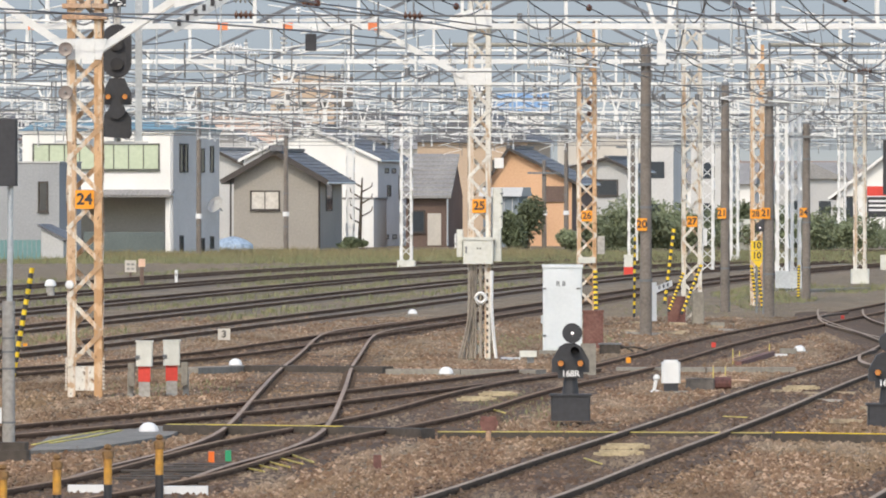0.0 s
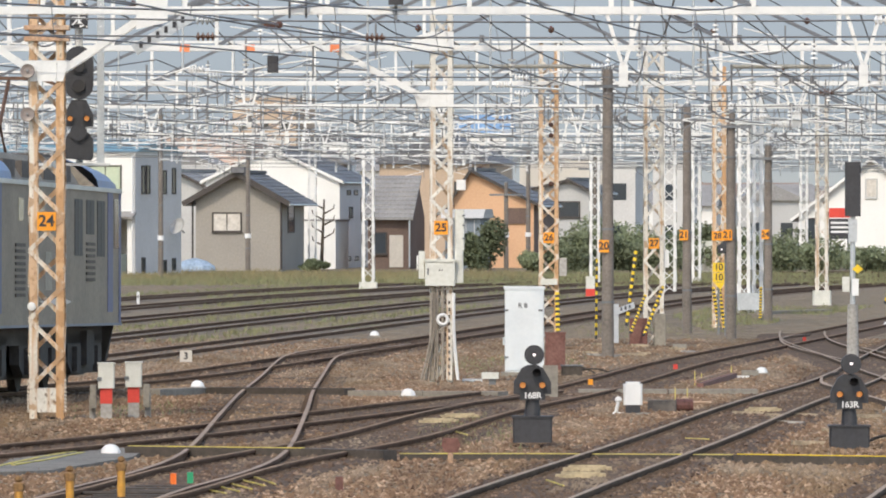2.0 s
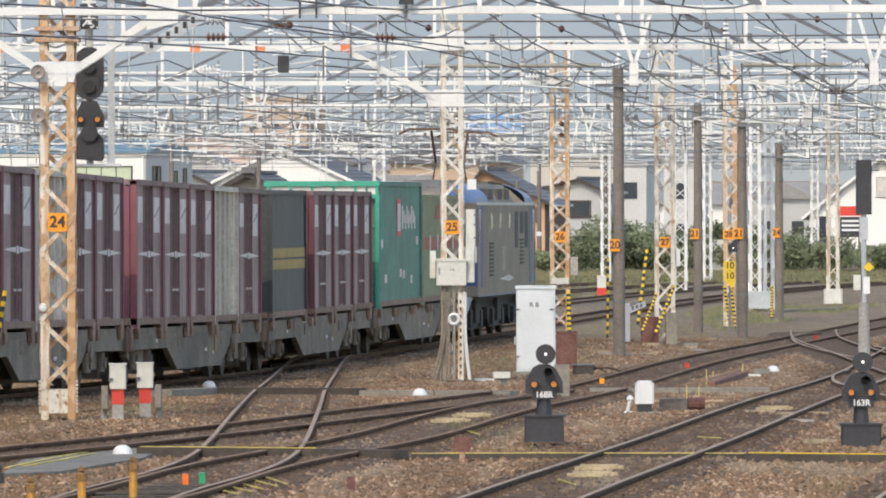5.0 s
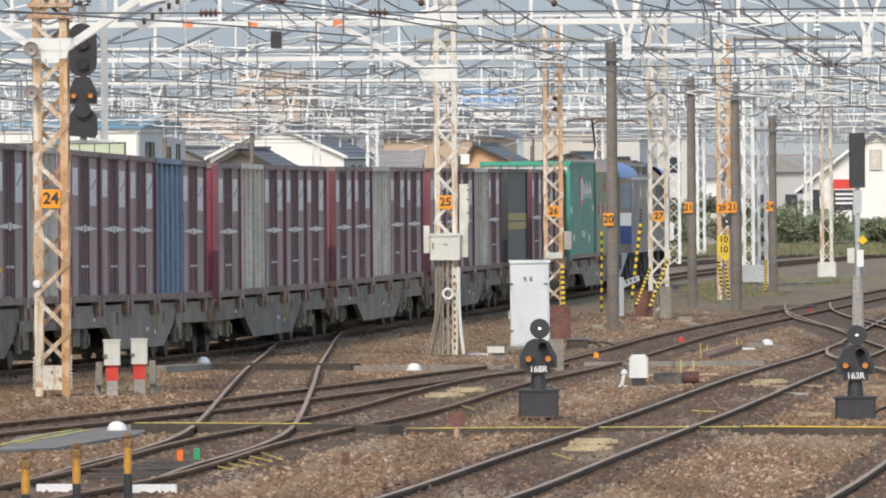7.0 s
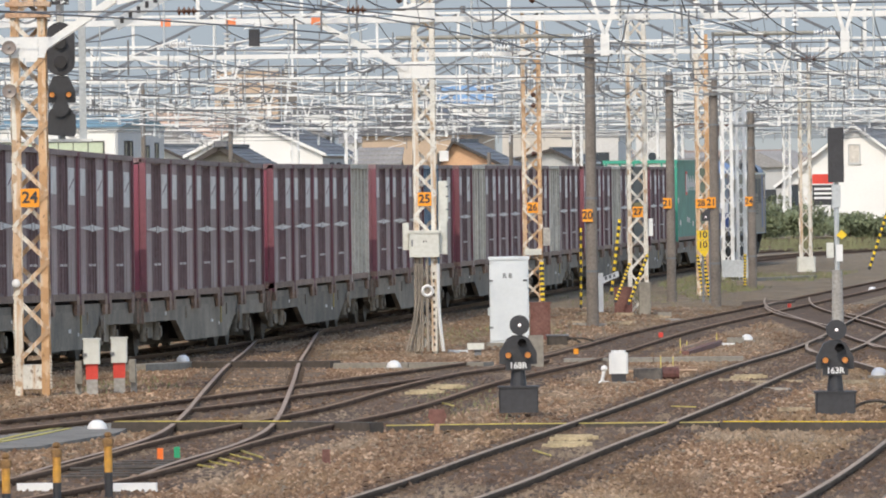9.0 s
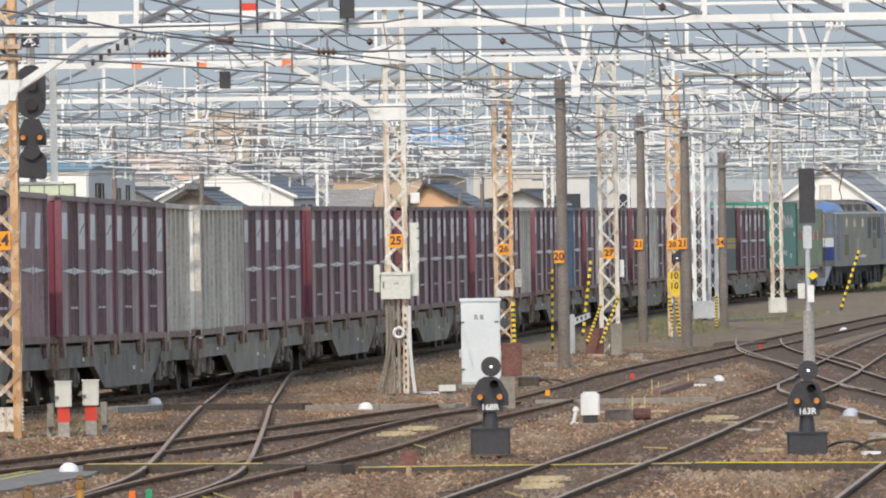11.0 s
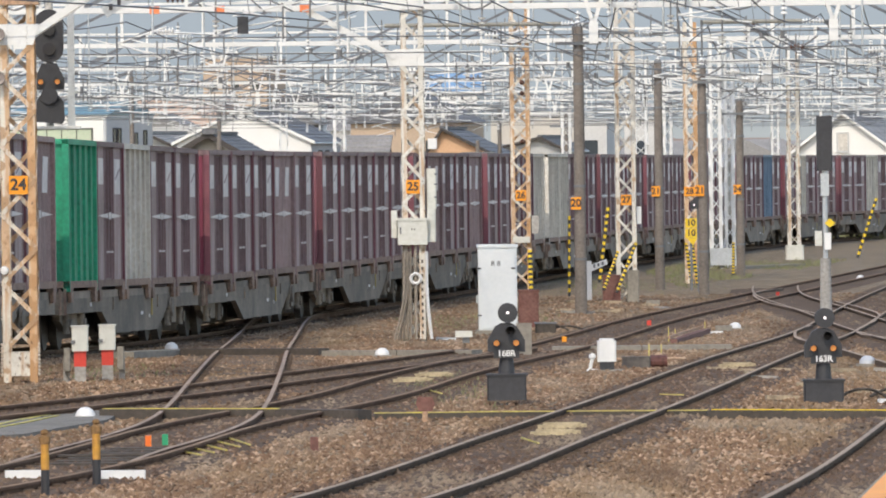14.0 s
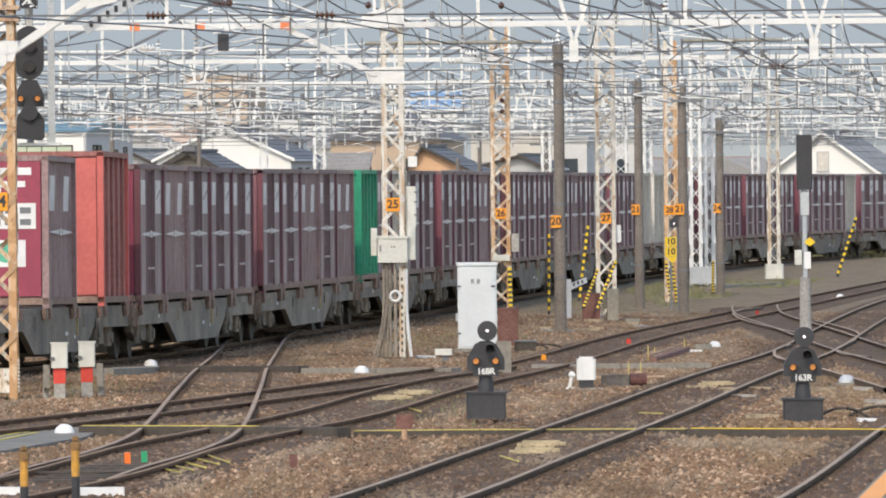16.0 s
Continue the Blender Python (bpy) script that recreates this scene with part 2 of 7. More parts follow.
def wire_shape(points, r, n=4):
    """One connected tube along points."""
    p = [Vector(q) for q in points]
    vs = []
    for i, q in enumerate(p):
        d = (p[min(i + 1, len(p) - 1)] - p[max(i - 1, 0)]).normalized()
        s = d.cross((0, 0, 1)) if abs(d.z) < 0.99 else Vector((1, 0, 0))
        s.normalize()
        u = s.cross(d)
        vs += [q + (s * math.cos(2 * math.pi * k / n) + u * math.sin(2 * math.pi * k / n)) * r for k in range(n)]
    fs = [(j * n + (k + 1) % n, j * n + k, (j + 1) * n + k, (j + 1) * n + (k + 1) % n) for j in range(len(p) - 1) for k in range(n)]
    return Shape().add(vs, fs + [tuple(range(n)), tuple(range(len(vs) - n, len(vs)))[::-1]])


def structure(name, shape, material, label="", category=""):
    return tagged(new(name, shape.mesh(name, material)), label, category, "", "structure")


def text_mesh(body, size, material, depth=0.002):
    cu = bpy.data.curves.new("lettering", "FONT")
    cu.body, cu.size, cu.extrude, cu.align_x, cu.align_y = body, size, depth, "CENTER", "CENTER"
    cu.offset = size * 0.025
    ob = new("lettering", cu)
    me = bpy.data.meshes.new_from_object(ob.evaluated_get(bpy.context.evaluated_depsgraph_get()))
    bpy.data.objects.remove(ob)
    me.materials.clear()
    me.materials.append(material)
    return me


FRONT = pose(0, 0, 0, 90, 0, 0)  # stands a flat letter up to face -y


# ---- ground ----
def ground_z(y):
    u = min(1.0, max(0.0, (y - 114) / 63))
    return 0.40 * (1 - u * u * (3 - 2 * u))


def make_ground():
    ys = [-450, -200, -50, 0, 40, 60] + [70 + i * 2 for i in range(70)] + [220, 260, 320, 400, 500, 650, 1000, 2000, 3500, 4900]
    xs = [-3000, -600, -150, -60] + [-40 + 4 * i for i in range(21)] + [60, 150, 600, 3000]
    vs = [(x, y, ground_z(y) - 0.10 + (0.016 * noise.noise((x * 0.35, y * 0.12, 0)) if abs(x) < 50 else 0)) for y in ys for x in xs]
    n = len(xs)
    fs = [(j * n + i, j * n + i + 1, (j + 1) * n + i + 1, (j + 1) * n + i) for j in range(len(ys) - 1) for i in range(n - 1)]
    structure("ground", Shape().add(vs, fs), BALLAST, "brown stone ballast of a railway yard", "ground")


make_ground()


# ---- tracks ----
def smooth(points, step=2.0):
    """A smooth line through plan points: x as a cubic spline over y."""
    p = np.array(points, float)
    y, x = p[:, 1], p[:, 0]
    n = len(p)
    h, a, r = np.diff(y), np.zeros((n, n)), np.zeros(n)
    a[0, 0] = a[-1, -1] = 1
    for i in range(1, n - 1):
        a[i, i - 1:i + 2] = h[i - 1], 2 * (h[i - 1] + h[i]), h[i]
        r[i] = 3 * ((x[i + 1] - x[i]) / h[i] - (x[i] - x[i - 1]) / h[i - 1])
    c = np.linalg.solve(a, r)
    out = []
    for i in range(n - 1):
        b = (x[i + 1] - x[i]) / h[i] - h[i] * (2 * c[i] + c[i + 1]) / 3
        d = (c[i + 1] - c[i]) / (3 * h[i])
        k = max(2, int(h[i] / step))
        out += [(x[i] + b * u + c[i] * u * u + d * u ** 3, y[i] + u) for u in (h[i] * j / k for j in range(k))]
    return np.array(out + [(x[-1], y[-1])])


def offset(line, d):
    t = np.gradient(line, axis=0)
    t /= np.linalg.norm(t, axis=1)[:, None]
    return line + np.stack([-t[:, 1], t[:, 0]], 1) * d


def train_line():
    ys = np.concatenate([[-480, -300, -100, 0, 40], np.arange(64, 521, 4.0)])
    out = []
    for y in ys:
        v = max(y, 64)
        u = (v - 190) / 60
        x = -2.191 + 5.861 * u - 0.0043 * u * u - 0.1634 * u ** 3 + 0.0838 * u ** 4
        slope = (5.861 - 0.0086 * u - 0.4902 * u * u + 0.3352 * u ** 3) / 60
        out.append((x + slope * (y - v), y))
    return np.array(out)


def sweep(line, profile, lift=0.0):
    t = np.gradient(line, axis=0)
    t /= np.linalg.norm(t, axis=1)[:, None]
    n = len(profile)
    vs = []
    for (x, y), (tx, ty) in zip(line, t):
        z = ground_z(y) + lift
        vs += [(x + ty * a, y - tx * a, z + b) for a, b in profile]
    fs = [(j * n + i, j * n + (i + 1) % n, (j + 1) * n + (i + 1) % n, (j + 1) * n + i) for j in range(len(line) - 1) for i in range(n)]
    return Shape().add(vs, fs)


RAIL = [(-0.06, -0.15), (0.06, -0.15), (0.06, -0.135), (0.012, -0.12), (0.012, -0.04), (0.033, -0.03), (0.033, -0.003), (-0.033, -0.003), (-0.033, -0.03), (-0.012, -0.04), (-0.012, -0.12), (-0.06, -0.135)]
HEAD = [(-0.026, -0.004), (0.026, -0.004), (0.02, 0.002), (-0.02, 0.002)]
BED = [(-1.35, -0.14), (1.35, -0.14), (0.95, -0.084), (0.5, -0.076), (0.0, -0.079), (-0.5, -0.076), (-0.95, -0.084)]
sleeper_mesh = Shape().box(-1.0, 1.0, -0.11, 0.11, -0.2, -0.062, 0.01).mesh("sleeper", SLEEPER)


tracks_laid = []


def track(name, line, label, top=RAIL_TOP, sleepers=(78, 170), bed=TRACK_BED):
    """Two rails with worn heads on a dark bed; sleepers show where the ballast is thin."""
    t = thing(name, label, "railway track", kind="structure")
    tracks_laid.append(t)
    if bed:
        part("track_bed", sweep(line, BED, 0.0022 * len(tracks_laid) - 0.012), bed, t, "dark oily track bed")
    for d in (0.566, -0.566):
        r = part("rail", sweep(offset(line, d), RAIL), RAIL_DARK if top == RAIL_TOP else RAIL_SIDE, t)
        part("rail_head", sweep(offset(line, d), HEAD), top, r)
    length = np.concatenate([[0], np.cumsum(np.linalg.norm(np.diff(line, axis=0), axis=1))])
    seen = lambda x, y: sleepers[0] < y < sleepers[1] and -0.055 * y - 1 < x < 0.066 * y + 1
    if not sleepers[1]:
        return t
    clips = Shape()
    for d in (0.566, -0.566):
        side = offset(line, d)
        for s in np.arange(0.3, length[-1], 0.64):
            x, y = (float(np.interp(s, length, side[:, k])) for k in (0, 1))
            z = ground_z(y)
            if seen(x, y):
                for q in (-1, 1):
                    clips.box(x + q * 0.065 - 0.04, x + q * 0.065 + 0.04, y - 0.06, y + 0.06, z - 0.1, z - 0.05)
    tagged(part("rail_clips", clips, RAIL_DARK, t), kind="stuff")
    if top == RAIL_TOP:
        return t
    for s in np.arange(0.3, length[-1], 0.64):
        x, y = np.interp(s, length, line[:, 0]), np.interp(s, length, line[:, 1])
        if seen(x, y):
            x2, y2 = np.interp(s + 0.5, length, line[:, 0]), np.interp(s + 0.5, length, line[:, 1])
            part("sleeper", sleeper_mesh, None, t, m=pose(x, y, ground_z(y) + random.uniform(-0.036, -0.012), 0, 0, math.degrees(math.atan2(y2 - y, x2 - x)) - 90 + random.uniform(-2, 2)))
    return t


def plan(*points):
    return smooth(points)


LINE_F = train_line()
track("track", LINE_F, "curving main line track with rusty rails in dark ballast", RAIL_RUST, (118, 185))
LINE_G = [offset(LINE_F, 4.1 * k) for k in range(1, 6)]
for line in LINE_G:
    track("track", line, "curving yard siding with rusty rails and weeds", SIDING_HEAD, (0, 0), SIDING_BED)
LINE_A = plan((-13, 10), (0.46, 79.40), (1.36, 88.40), (2.50, 99.48), (4.27, 117.64), (5.89, 137.08), (8.99, 175.97), (13.5, 229), (22, 309))
track("track", LINE_A, "straight track with worn bright rail heads", RAIL_TOP)
LINE_B = plan((-4, 23), (4.28, 78.38), (6.37, 99.71), (16, 171), (27, 263))
track("track", LINE_B, "straight track beside the platform with worn rails", RAIL_TOP)
LINE_C = plan((-22, 23), (-2.64, 86.27), (-1.82, 96.13), (-0.54, 105.87), (0.47, 116.94), (2.18, 137.82), (4.81, 175.97), (8.12, 207.05), (12.62, 246.40), (24, 343))
track("track", LINE_C, "track with rusty rails running into turnouts", RAIL_RUST)
LINE_D = plan((-13, 71), (-3.88, 104.58), (-1.86, 114.34), (-0.57, 122.33), (1.96, 145.22))
track("track", LINE_D, "rusty track joining the main track at a turnout", RAIL_RUST)
LINE_H = plan((6.45, 100), (7.3, 108), (8.4, 125), (8.95, 143), (9.28, 161.5), (9.44, 177), (9.5, 187), (9.53, 200), (9.6, 216), (10.2, 232))
track("track", LINE_H, "crossover track with curved rails between the main lines", RAIL_TOP)
LINE_E = plan((-2.90, 84), (-2.64, 88), (-2.37, 91), (-2.15, 94), (-1.96, 98), (-1.88, 103), (-1.87, 112), (-1.91, 125), (-2.02, 142), (-2.10, 165), (-2.08, 183), (-2.03, 190), (-1.90, 195), (-1.44, 201), (-0.98, 205), (-0.45, 210))
track("track", LINE_E, "crossover track with bright worn rails swinging between two tracks", RAIL_BRIGHT, (118, 172), None)


# ---- overhead line: poles and gantries ----
def lattice_pole(x, y, width, height, steel, label, bays=0.5, base=0.0, detail=True, flange=0.12):
    p = thing("lattice_pole", label, "railway pole", pose(x, y, ground_z(y) - 0.1), "lattice poles of the overhead line")
    h = width / 2
    for a in (-1, 1):
        for b in (-1, 1):
            w = flange
            ell = [(0, 0), (-w * a, 0), (-w * a, -0.012 * b), (-0.012 * a, -0.012 * b), (-0.012 * a, -w * b), (0, -w * b)]
            if a * b < 0:
                ell = ell[::-1]
            part("leg", Shape().prism([(h * a + q, h * b + r) for q, r in ell], 0, height), LEG_RUST if steel == POLE_RUST and a > 0 else steel, p)
    n = int((height - base) / bays)
    def brace(face, i):
        z0, z1 = base + i * bays, base + (i + 1) * bays
        k = 1 if i % 2 else -1
        if face < 2:
            yy = (-h - 0.012, h + 0.012)[face]
            k = k if face else -k
            return (-h * k, yy, z0), (h * k, yy, z1)
        xx = (-h - 0.012, h + 0.012)[face - 2]
        return (xx, -h * k, z0), (xx, h * k, z1)
    if detail:
        made = {}
        for face in range(4):
            for i in range(n):
                key = (face, i % 2)
                if key not in made:
                    made[key] = Shape().bar(*brace(face, i % 2), 0.012, 0.06).mesh("brace", steel)
                part("brace", made[key], None, p, m=pose(0, 0, bays * (i - i % 2)))
    else:
        s = Shape()
        for face in range(4):
            for i in range(n):
                s.bar(*brace(face, i), 0.05, 0.03)
        tagged(part("lacing", s, steel, p), kind="stuff")
    return p


def plate_sign(parent, x, y, z, body, w=0.25, h=0.25):
    s = part("number_plate", Shape().box(x - w / 2, x + w / 2, y - 0.012, y, z - h / 2, z + h / 2), ORANGE, parent, "orange number plate with dark figures")
    part("number", text_mesh(body, h * 0.85, BLACK), None, s, m=pose(x, y - 0.016, z) @ FRONT)
    return s


GANTRY_Z = 6.0
SLATE_STEEL = mat("slate_grey_steel", (0.16, 0.17, 0.19), 0.6, 0.2, 0.2, 1.0, 25)


def gantry(d, x0, x1, turn, depth=1.0, z=GANTRY_Z):
    """A lattice beam; its diagonals change their slant at x = turn."""
    g = thing("gantry_beam", "white painted lattice beam carrying the overhead wires", "gantry", pose(0, d, 0), "gantry beams over the yard")
    for y in (-0.25, 0.25):
        thick = 0.1 if d < 290 else 0.075
        part("lower_chord", Shape().box(x0, x1, y - 0.05, y + 0.05, z + 0.01, z + 0.01 + thick), WHITE_STEEL, g)
        part("upper_chord", Shape().box(x0, x1, y - 0.05, y + 0.05, z + depth, z + depth + 0.05), WHITE_STEEL if d < 290 else GALV, g)
    bay = 1.9
    n = int((x1 - x0) / bay)
    post = [Shape().box(-0.03, 0.03, y - 0.03, y + 0.03, z + 0.11, z + depth).mesh("post", WHITE_STEEL) for y in (-0.25, 0.25)]
    diag = {(k, y): Shape().bar((0, y, z + (0.11 if k else depth)), (bay, y, z + (depth if k else 0.11)), 0.03, 0.052).mesh("diagonal", SLATE_STEEL)
            for k in (0, 1) for y in (-0.22, 0.22)}
    for i in range(n):
        x = x0 + i * bay
        m = pose(x, 0, 0)
        for j, y in enumerate((-0.22, 0.22)):
            if d < 270 or j == 0:
                part("post", post[j], None, g, m=m)
            if d < 270 or j == 0:
                part("diagonal", diag[int(x < turn), y], None, g, m=m)
    return g


GANTRIES = (121.1, 165.7, 211.4, 257.1, 302.9, 348.6, 394.3, 440.0, 485.7)
for d in GANTRIES:
    gantry(d, -0.054 * d - 4, 0.066 * d + 6, 2.0, z=5.7 if d < 130 else GANTRY_Z)


def knee(parent, x0, z0, x1, z1, y=0.0, w=0.10):
    part("knee_brace", Shape().bar((x0, y - 0.2, z0), (x1, y - 0.2, z1), w, w), WHITE_STEEL, parent, "white painted knee brace")


def gusset(parent, outline, y):
    part("gusset_plate", Shape().slab(outline, y - 0.014, y), WHITE_STEEL, parent, "white riveted gusset plate")
    rivet = Shape().lathe([(0.012, 0), (0.008, 0.012)], n=6).mesh("rivet", WHITE_STEEL)
    xs, zs = [p[0] for p in outline], [p[1] for p in outline]
    for i in range(5):
        for x in (min(xs) * 0.45, max(xs) * 0.45):
            part("rivet", rivet, None, parent, m=pose(x, y - 0.014, min(zs) + 0.04 + (max(zs) - min(zs) - 0.08) * i / 4, 90))


def insulator(parent, x, y, z, length=0.35, n=5, tilt=(0, 0), material=None):
    prof = []
    for i in range(n):
        h = length * i / n
        prof += [(0.02, h), (0.06, h + 0.3 * length / n), (0.06, h + 0.5 * length / n), (0.02, h + 0.7 * length / n)]
    prof.append((0.02, length))
    part("insulator", Shape().lathe(prof, n=8), material or WHITE, parent, "pale ribbed insulator", m=pose(x, y, z, tilt[0], tilt[1], 0))


BROWN_GLAZE = mat("brown_glazed_porcelain", (0.10, 0.04, 0.025), 0.3, 0, 0.1, 0.3, 10, 0)

# pole 24
pole24 = lattice_pole(-4.79, 121.1, 0.46, 7.1, POLE_RUST, "rust-streaked lattice steel pole on a painted box footing", flange=0.105, base=0.42, bays=0.46)
Z24 = ground_z(121.1) - 0.1
part("footing", Shape().box(-0.22, 0.22, -0.22, 0.22, 0.1, 0.42, 0.03), POLE_PAINT, pole24, "cream rust-stained box footing")
bolt = Shape().lathe([(0.022, 0), (0.022, 0.02), (0.01, 0.03)], n=6).mesh("bolt", POLE_PAINT)
for i in range(9):
    for x in (-0.235, 0.235):
        part("bolt", bolt, None, pole24, m=pose(x, -0.2, 0.12 + i * 0.05, 0, 90 if x > 0 else -90))
plate_sign(pole24, 0, -0.26, 2.94 - Z24, "24")
gusset(pole24, [(-0.3, 5.09 - Z24), (-0.22, 4.81 - Z24), (0.22, 4.81 - Z24), (0.3, 5.09 - Z24)], -0.25)
knee(pole24, 0.2, 4.95 - Z24, 1.36, 5.72 - Z24)
knee(pole24, -0.2, 4.95 - Z24, -1.36, 5.72 - Z24)
knee(pole24, 0.2, 4.95 - Z24, 1.36, 5.72 - Z24, 0.42)
gusset(pole24, [(1.2, 5.5 - Z24), (1.2, 5.98 - Z24), (1.62, 5.98 - Z24), (1.62, 5.6 - Z24)], -0.31)
for z in (5.35, 5.5):
    part("clamp", Shape().box(-0.3, 0.3, -0.29, 0.29, z - Z24, z + 0.06 - Z24), RUST, pole24, "rusty clamp")
BELL_GLAZE = mat("grey_brown_glazed_bell", (0.20, 0.16, 0.14), 0.35, 0, 0.2, 0.3, 10, 0)
for z in (4.92, 4.34):
    bell = part("bell_insulator", Shape().lathe([(0.02, 0), (0.035, 0.05), (0.07, 0.08), (0.10, 0.13), (0.095, 0.15), (0.05, 0.14)], n=14), BELL_GLAZE, pole24, "grey-brown glazed bell insulator", m=pose(-0.24, -0.24, z - Z24, 78, -20))
    part("pin", Shape().tube((0, 0, 0.13), (0, 0, 0.18), 0.014), GREY_STEEL, bell)
part("white_spot", Shape().lathe([(0.06, 0), (0.05, 0.03), (0.0, 0.04)], n=12), WHITE, pole24, "white reflector", m=pose(-0.2, -0.26, 1.80 - Z24, 90))

# pole 25 with boxes, pipes and cables
pole25 = lattice_pole(0.67, 165.7, 0.40, 7.1, POLE_PAINT, "cream lattice steel pole with equipment boxes and cables", flange=0.09, bays=0.42)
Z25 = ground_z(165.7) - 0.1
plate_sign(pole25, -0.01, -0.23, 2.77 - Z25, "25")
gusset(pole25, [(-0.44, 5.02 - Z25), (-0.5, 5.20 - Z25), (-0.3, 5.29 - Z25), (0.22, 5.29 - Z25), (0.22, 4.98 - Z25), (-0.3, 4.98 - Z25)], -0.21)
gusset(pole25, [(-0.55, 6.09 - Z25), (-0.55, 6.24 - Z25), (-0.2, 6.36 - Z25), (0.22, 6.36 - Z25), (0.22, 6.07 - Z25)], -0.28)
knee(pole25, -0.3, 5.15 - Z25, -1.9, 6.0 - Z25, 0.0, 0.10)
knee(pole25, -0.3, 5.15 - Z25, -1.9, 6.0 - Z25, 0.42, 0.10)
EQUIP = mat("pale_equipment_enamel", (0.66, 0.66, 0.60), 0.5, 0, 0.15, 0.5, 15)
box25 = part("equipment_box", Shape().box(0.37 - 0.67, 0.92 - 0.67, -0.45, -0.22, 1.71 - Z25, 2.16 - Z25, 0.015), EQUIP, pole25, "cream steel equipment box")
part("lid", Shape().box(0.35 - 0.67, 0.94 - 0.67, -0.47, -0.2, 2.15 - Z25, 2.20 - Z25), EQUIP, box25)
for i in (0, 1):
    part("spot", Shape().box(-0.05 + 0.05 * i, -0.03 + 0.05 * i, -0.456, -0.45, 1.98 - Z25, 2.01 - Z25), BLACK, box25)
part("handle", Shape().box(-0.26, -0.235, -0.47, -0.45, 1.91 - Z25, 2.03 - Z25), GREY_STEEL, box25)
part("equipment_box", Shape().box(-0.42, -0.3, -0.2, 0.12, 1.84 - Z25, 2.34 - Z25, 0.02), EQUIP, pole25, "narrow cream equipment box")
part("equipment_box", Shape().box(0.24, 0.4, -0.3, 0.1, 1.76 - Z25, 2.36 - Z25, 0.02), EQUIP, pole25, "narrow cream equipment box")
cab25 = part("equipment_box", Shape().box(0.24, 0.42, -0.15, 0.15, 2.36 - Z25, 3.10 - Z25, 0.02), EQUIP, pole25, "tall cream equipment box with hinges")
for py in (2.98, 2.80, 2.56):
    part("hinge", Shape().box(0.38, 0.43, -0.17, -0.15, py - Z25, py + 0.03 - Z25), GREY_STEEL, cab25)
part("small_box", Shape().box(0.94 - 0.67, 1.11 - 0.67, -0.1, 0.06, 3.46 - Z25, 3.65 - Z25, 0.01), WHITE, pole25, "white terminal box")
PIPE = mat("dusty_tan_cable", (0.36, 0.31, 0.255), 0.7, 0, 0.3, 0.5, 15)
for x, r, y in ((-0.17, 0.045, -0.26), (-0.08, 0.025, -0.3), (0.14, 0.045, -0.27), (0.02, 0.03, -0.33)):
    if x > 0.1:
        channel = part("cable_channel", Shape().box(x - 0.05, x + 0.05, y - 0.04, y + 0.04, 0.05, 1.70 - Z25), POLE_PAINT, pole25, "cream perforated cable channel")
        for k in range(11):
            part("hole", Shape().box(x - 0.018, x + 0.018, y - 0.043, y - 0.04, 0.14 + 0.13 * k, 0.2 + 0.13 * k), CONDUIT, channel)
        continue
    part("cable_pipe", Shape().tube((x, y, 0.05), (x * 0.9, y, 1.70 - Z25), r, None, 10), PIPE, pole25)
for i, (x0, x1) in enumerate(((-0.2, -0.28), (-0.16, -0.23), (-0.1, -0.14), (0.22, 0.30), (-0.13, -0.33), (-0.18, -0.38))):
    pts = [(x0 + (x1 - x0) * max(0, 1 - u * 1.6) ** 1.5, -0.3 - 0.02 * i, 0.05 + u * 1.6) for u in [j / 10 for j in range(11)]]
    part("cable", wire_shape(pts, 0.018 if i != 3 else 0.03), PIPE if i != 3 else WHITE, pole25)
ring = wire_shape([(0.09 * math.cos(2 * math.pi * i / 14), 0, 0.09 * math.sin(2 * math.pi * i / 14)) for i in range(15)], 0.03)
part("cable_coil", ring, WHITE, pole25, m=pose(0.02, -0.38, 1.09 - Z25))

# pole 26
pole26 = lattice_pole(3.36, 211.4, 0.44, 7.1, POLE_RUST, "rusty lattice steel pole with a small grey box", flange=0.085, bays=0.42)
plate_sign(pole26, 0, -0.23, 2.45 + 0.1, "26")
part("junction_box", Shape().box(0.24, 0.42, -0.2, 0.05, 1.56 + 0.1, 1.98 + 0.1, 0.01), CONCRETE, pole26, "small grey box")
part("bracket", Shape().box(-0.2, 0.2, -0.34, -0.24, 1.35 + 0.1, 1.49 + 0.1), EQUIP, pole26, "pale bracket plate")
insulator(pole26, 0.05, -0.25, 3.71 + 0.1, 0.14, 1, (90, 0), BROWN_GLAZE)
for py in (5.09, 4.84):
    insulator(pole26, 0.05, -0.25, py + 0.1, 0.12, 1, (90, 0), BROWN_GLAZE)
# pole 27
pole27 = lattice_pole(5.88, 213.7, 0.46, 7.1, POLE_PAINT, "pale lattice steel pole with striped guards at its foot", flange=0.085, bays=0.5)
plate_sign(pole27, 0, -0.24, 2.31 + 0.1, "27")
part("junction_box", Shape().box(0.24, 0.36, -0.1, 0.1, 1.74 + 0.1, 2.15 + 0.1, 0.01), WHITE, pole27, "white junction box")
part("footing", Shape().box(0.0, 0.28, -0.35, 0.3, 0.0, 0.75, 0.02), SLAB, pole27, "grey concrete footing")
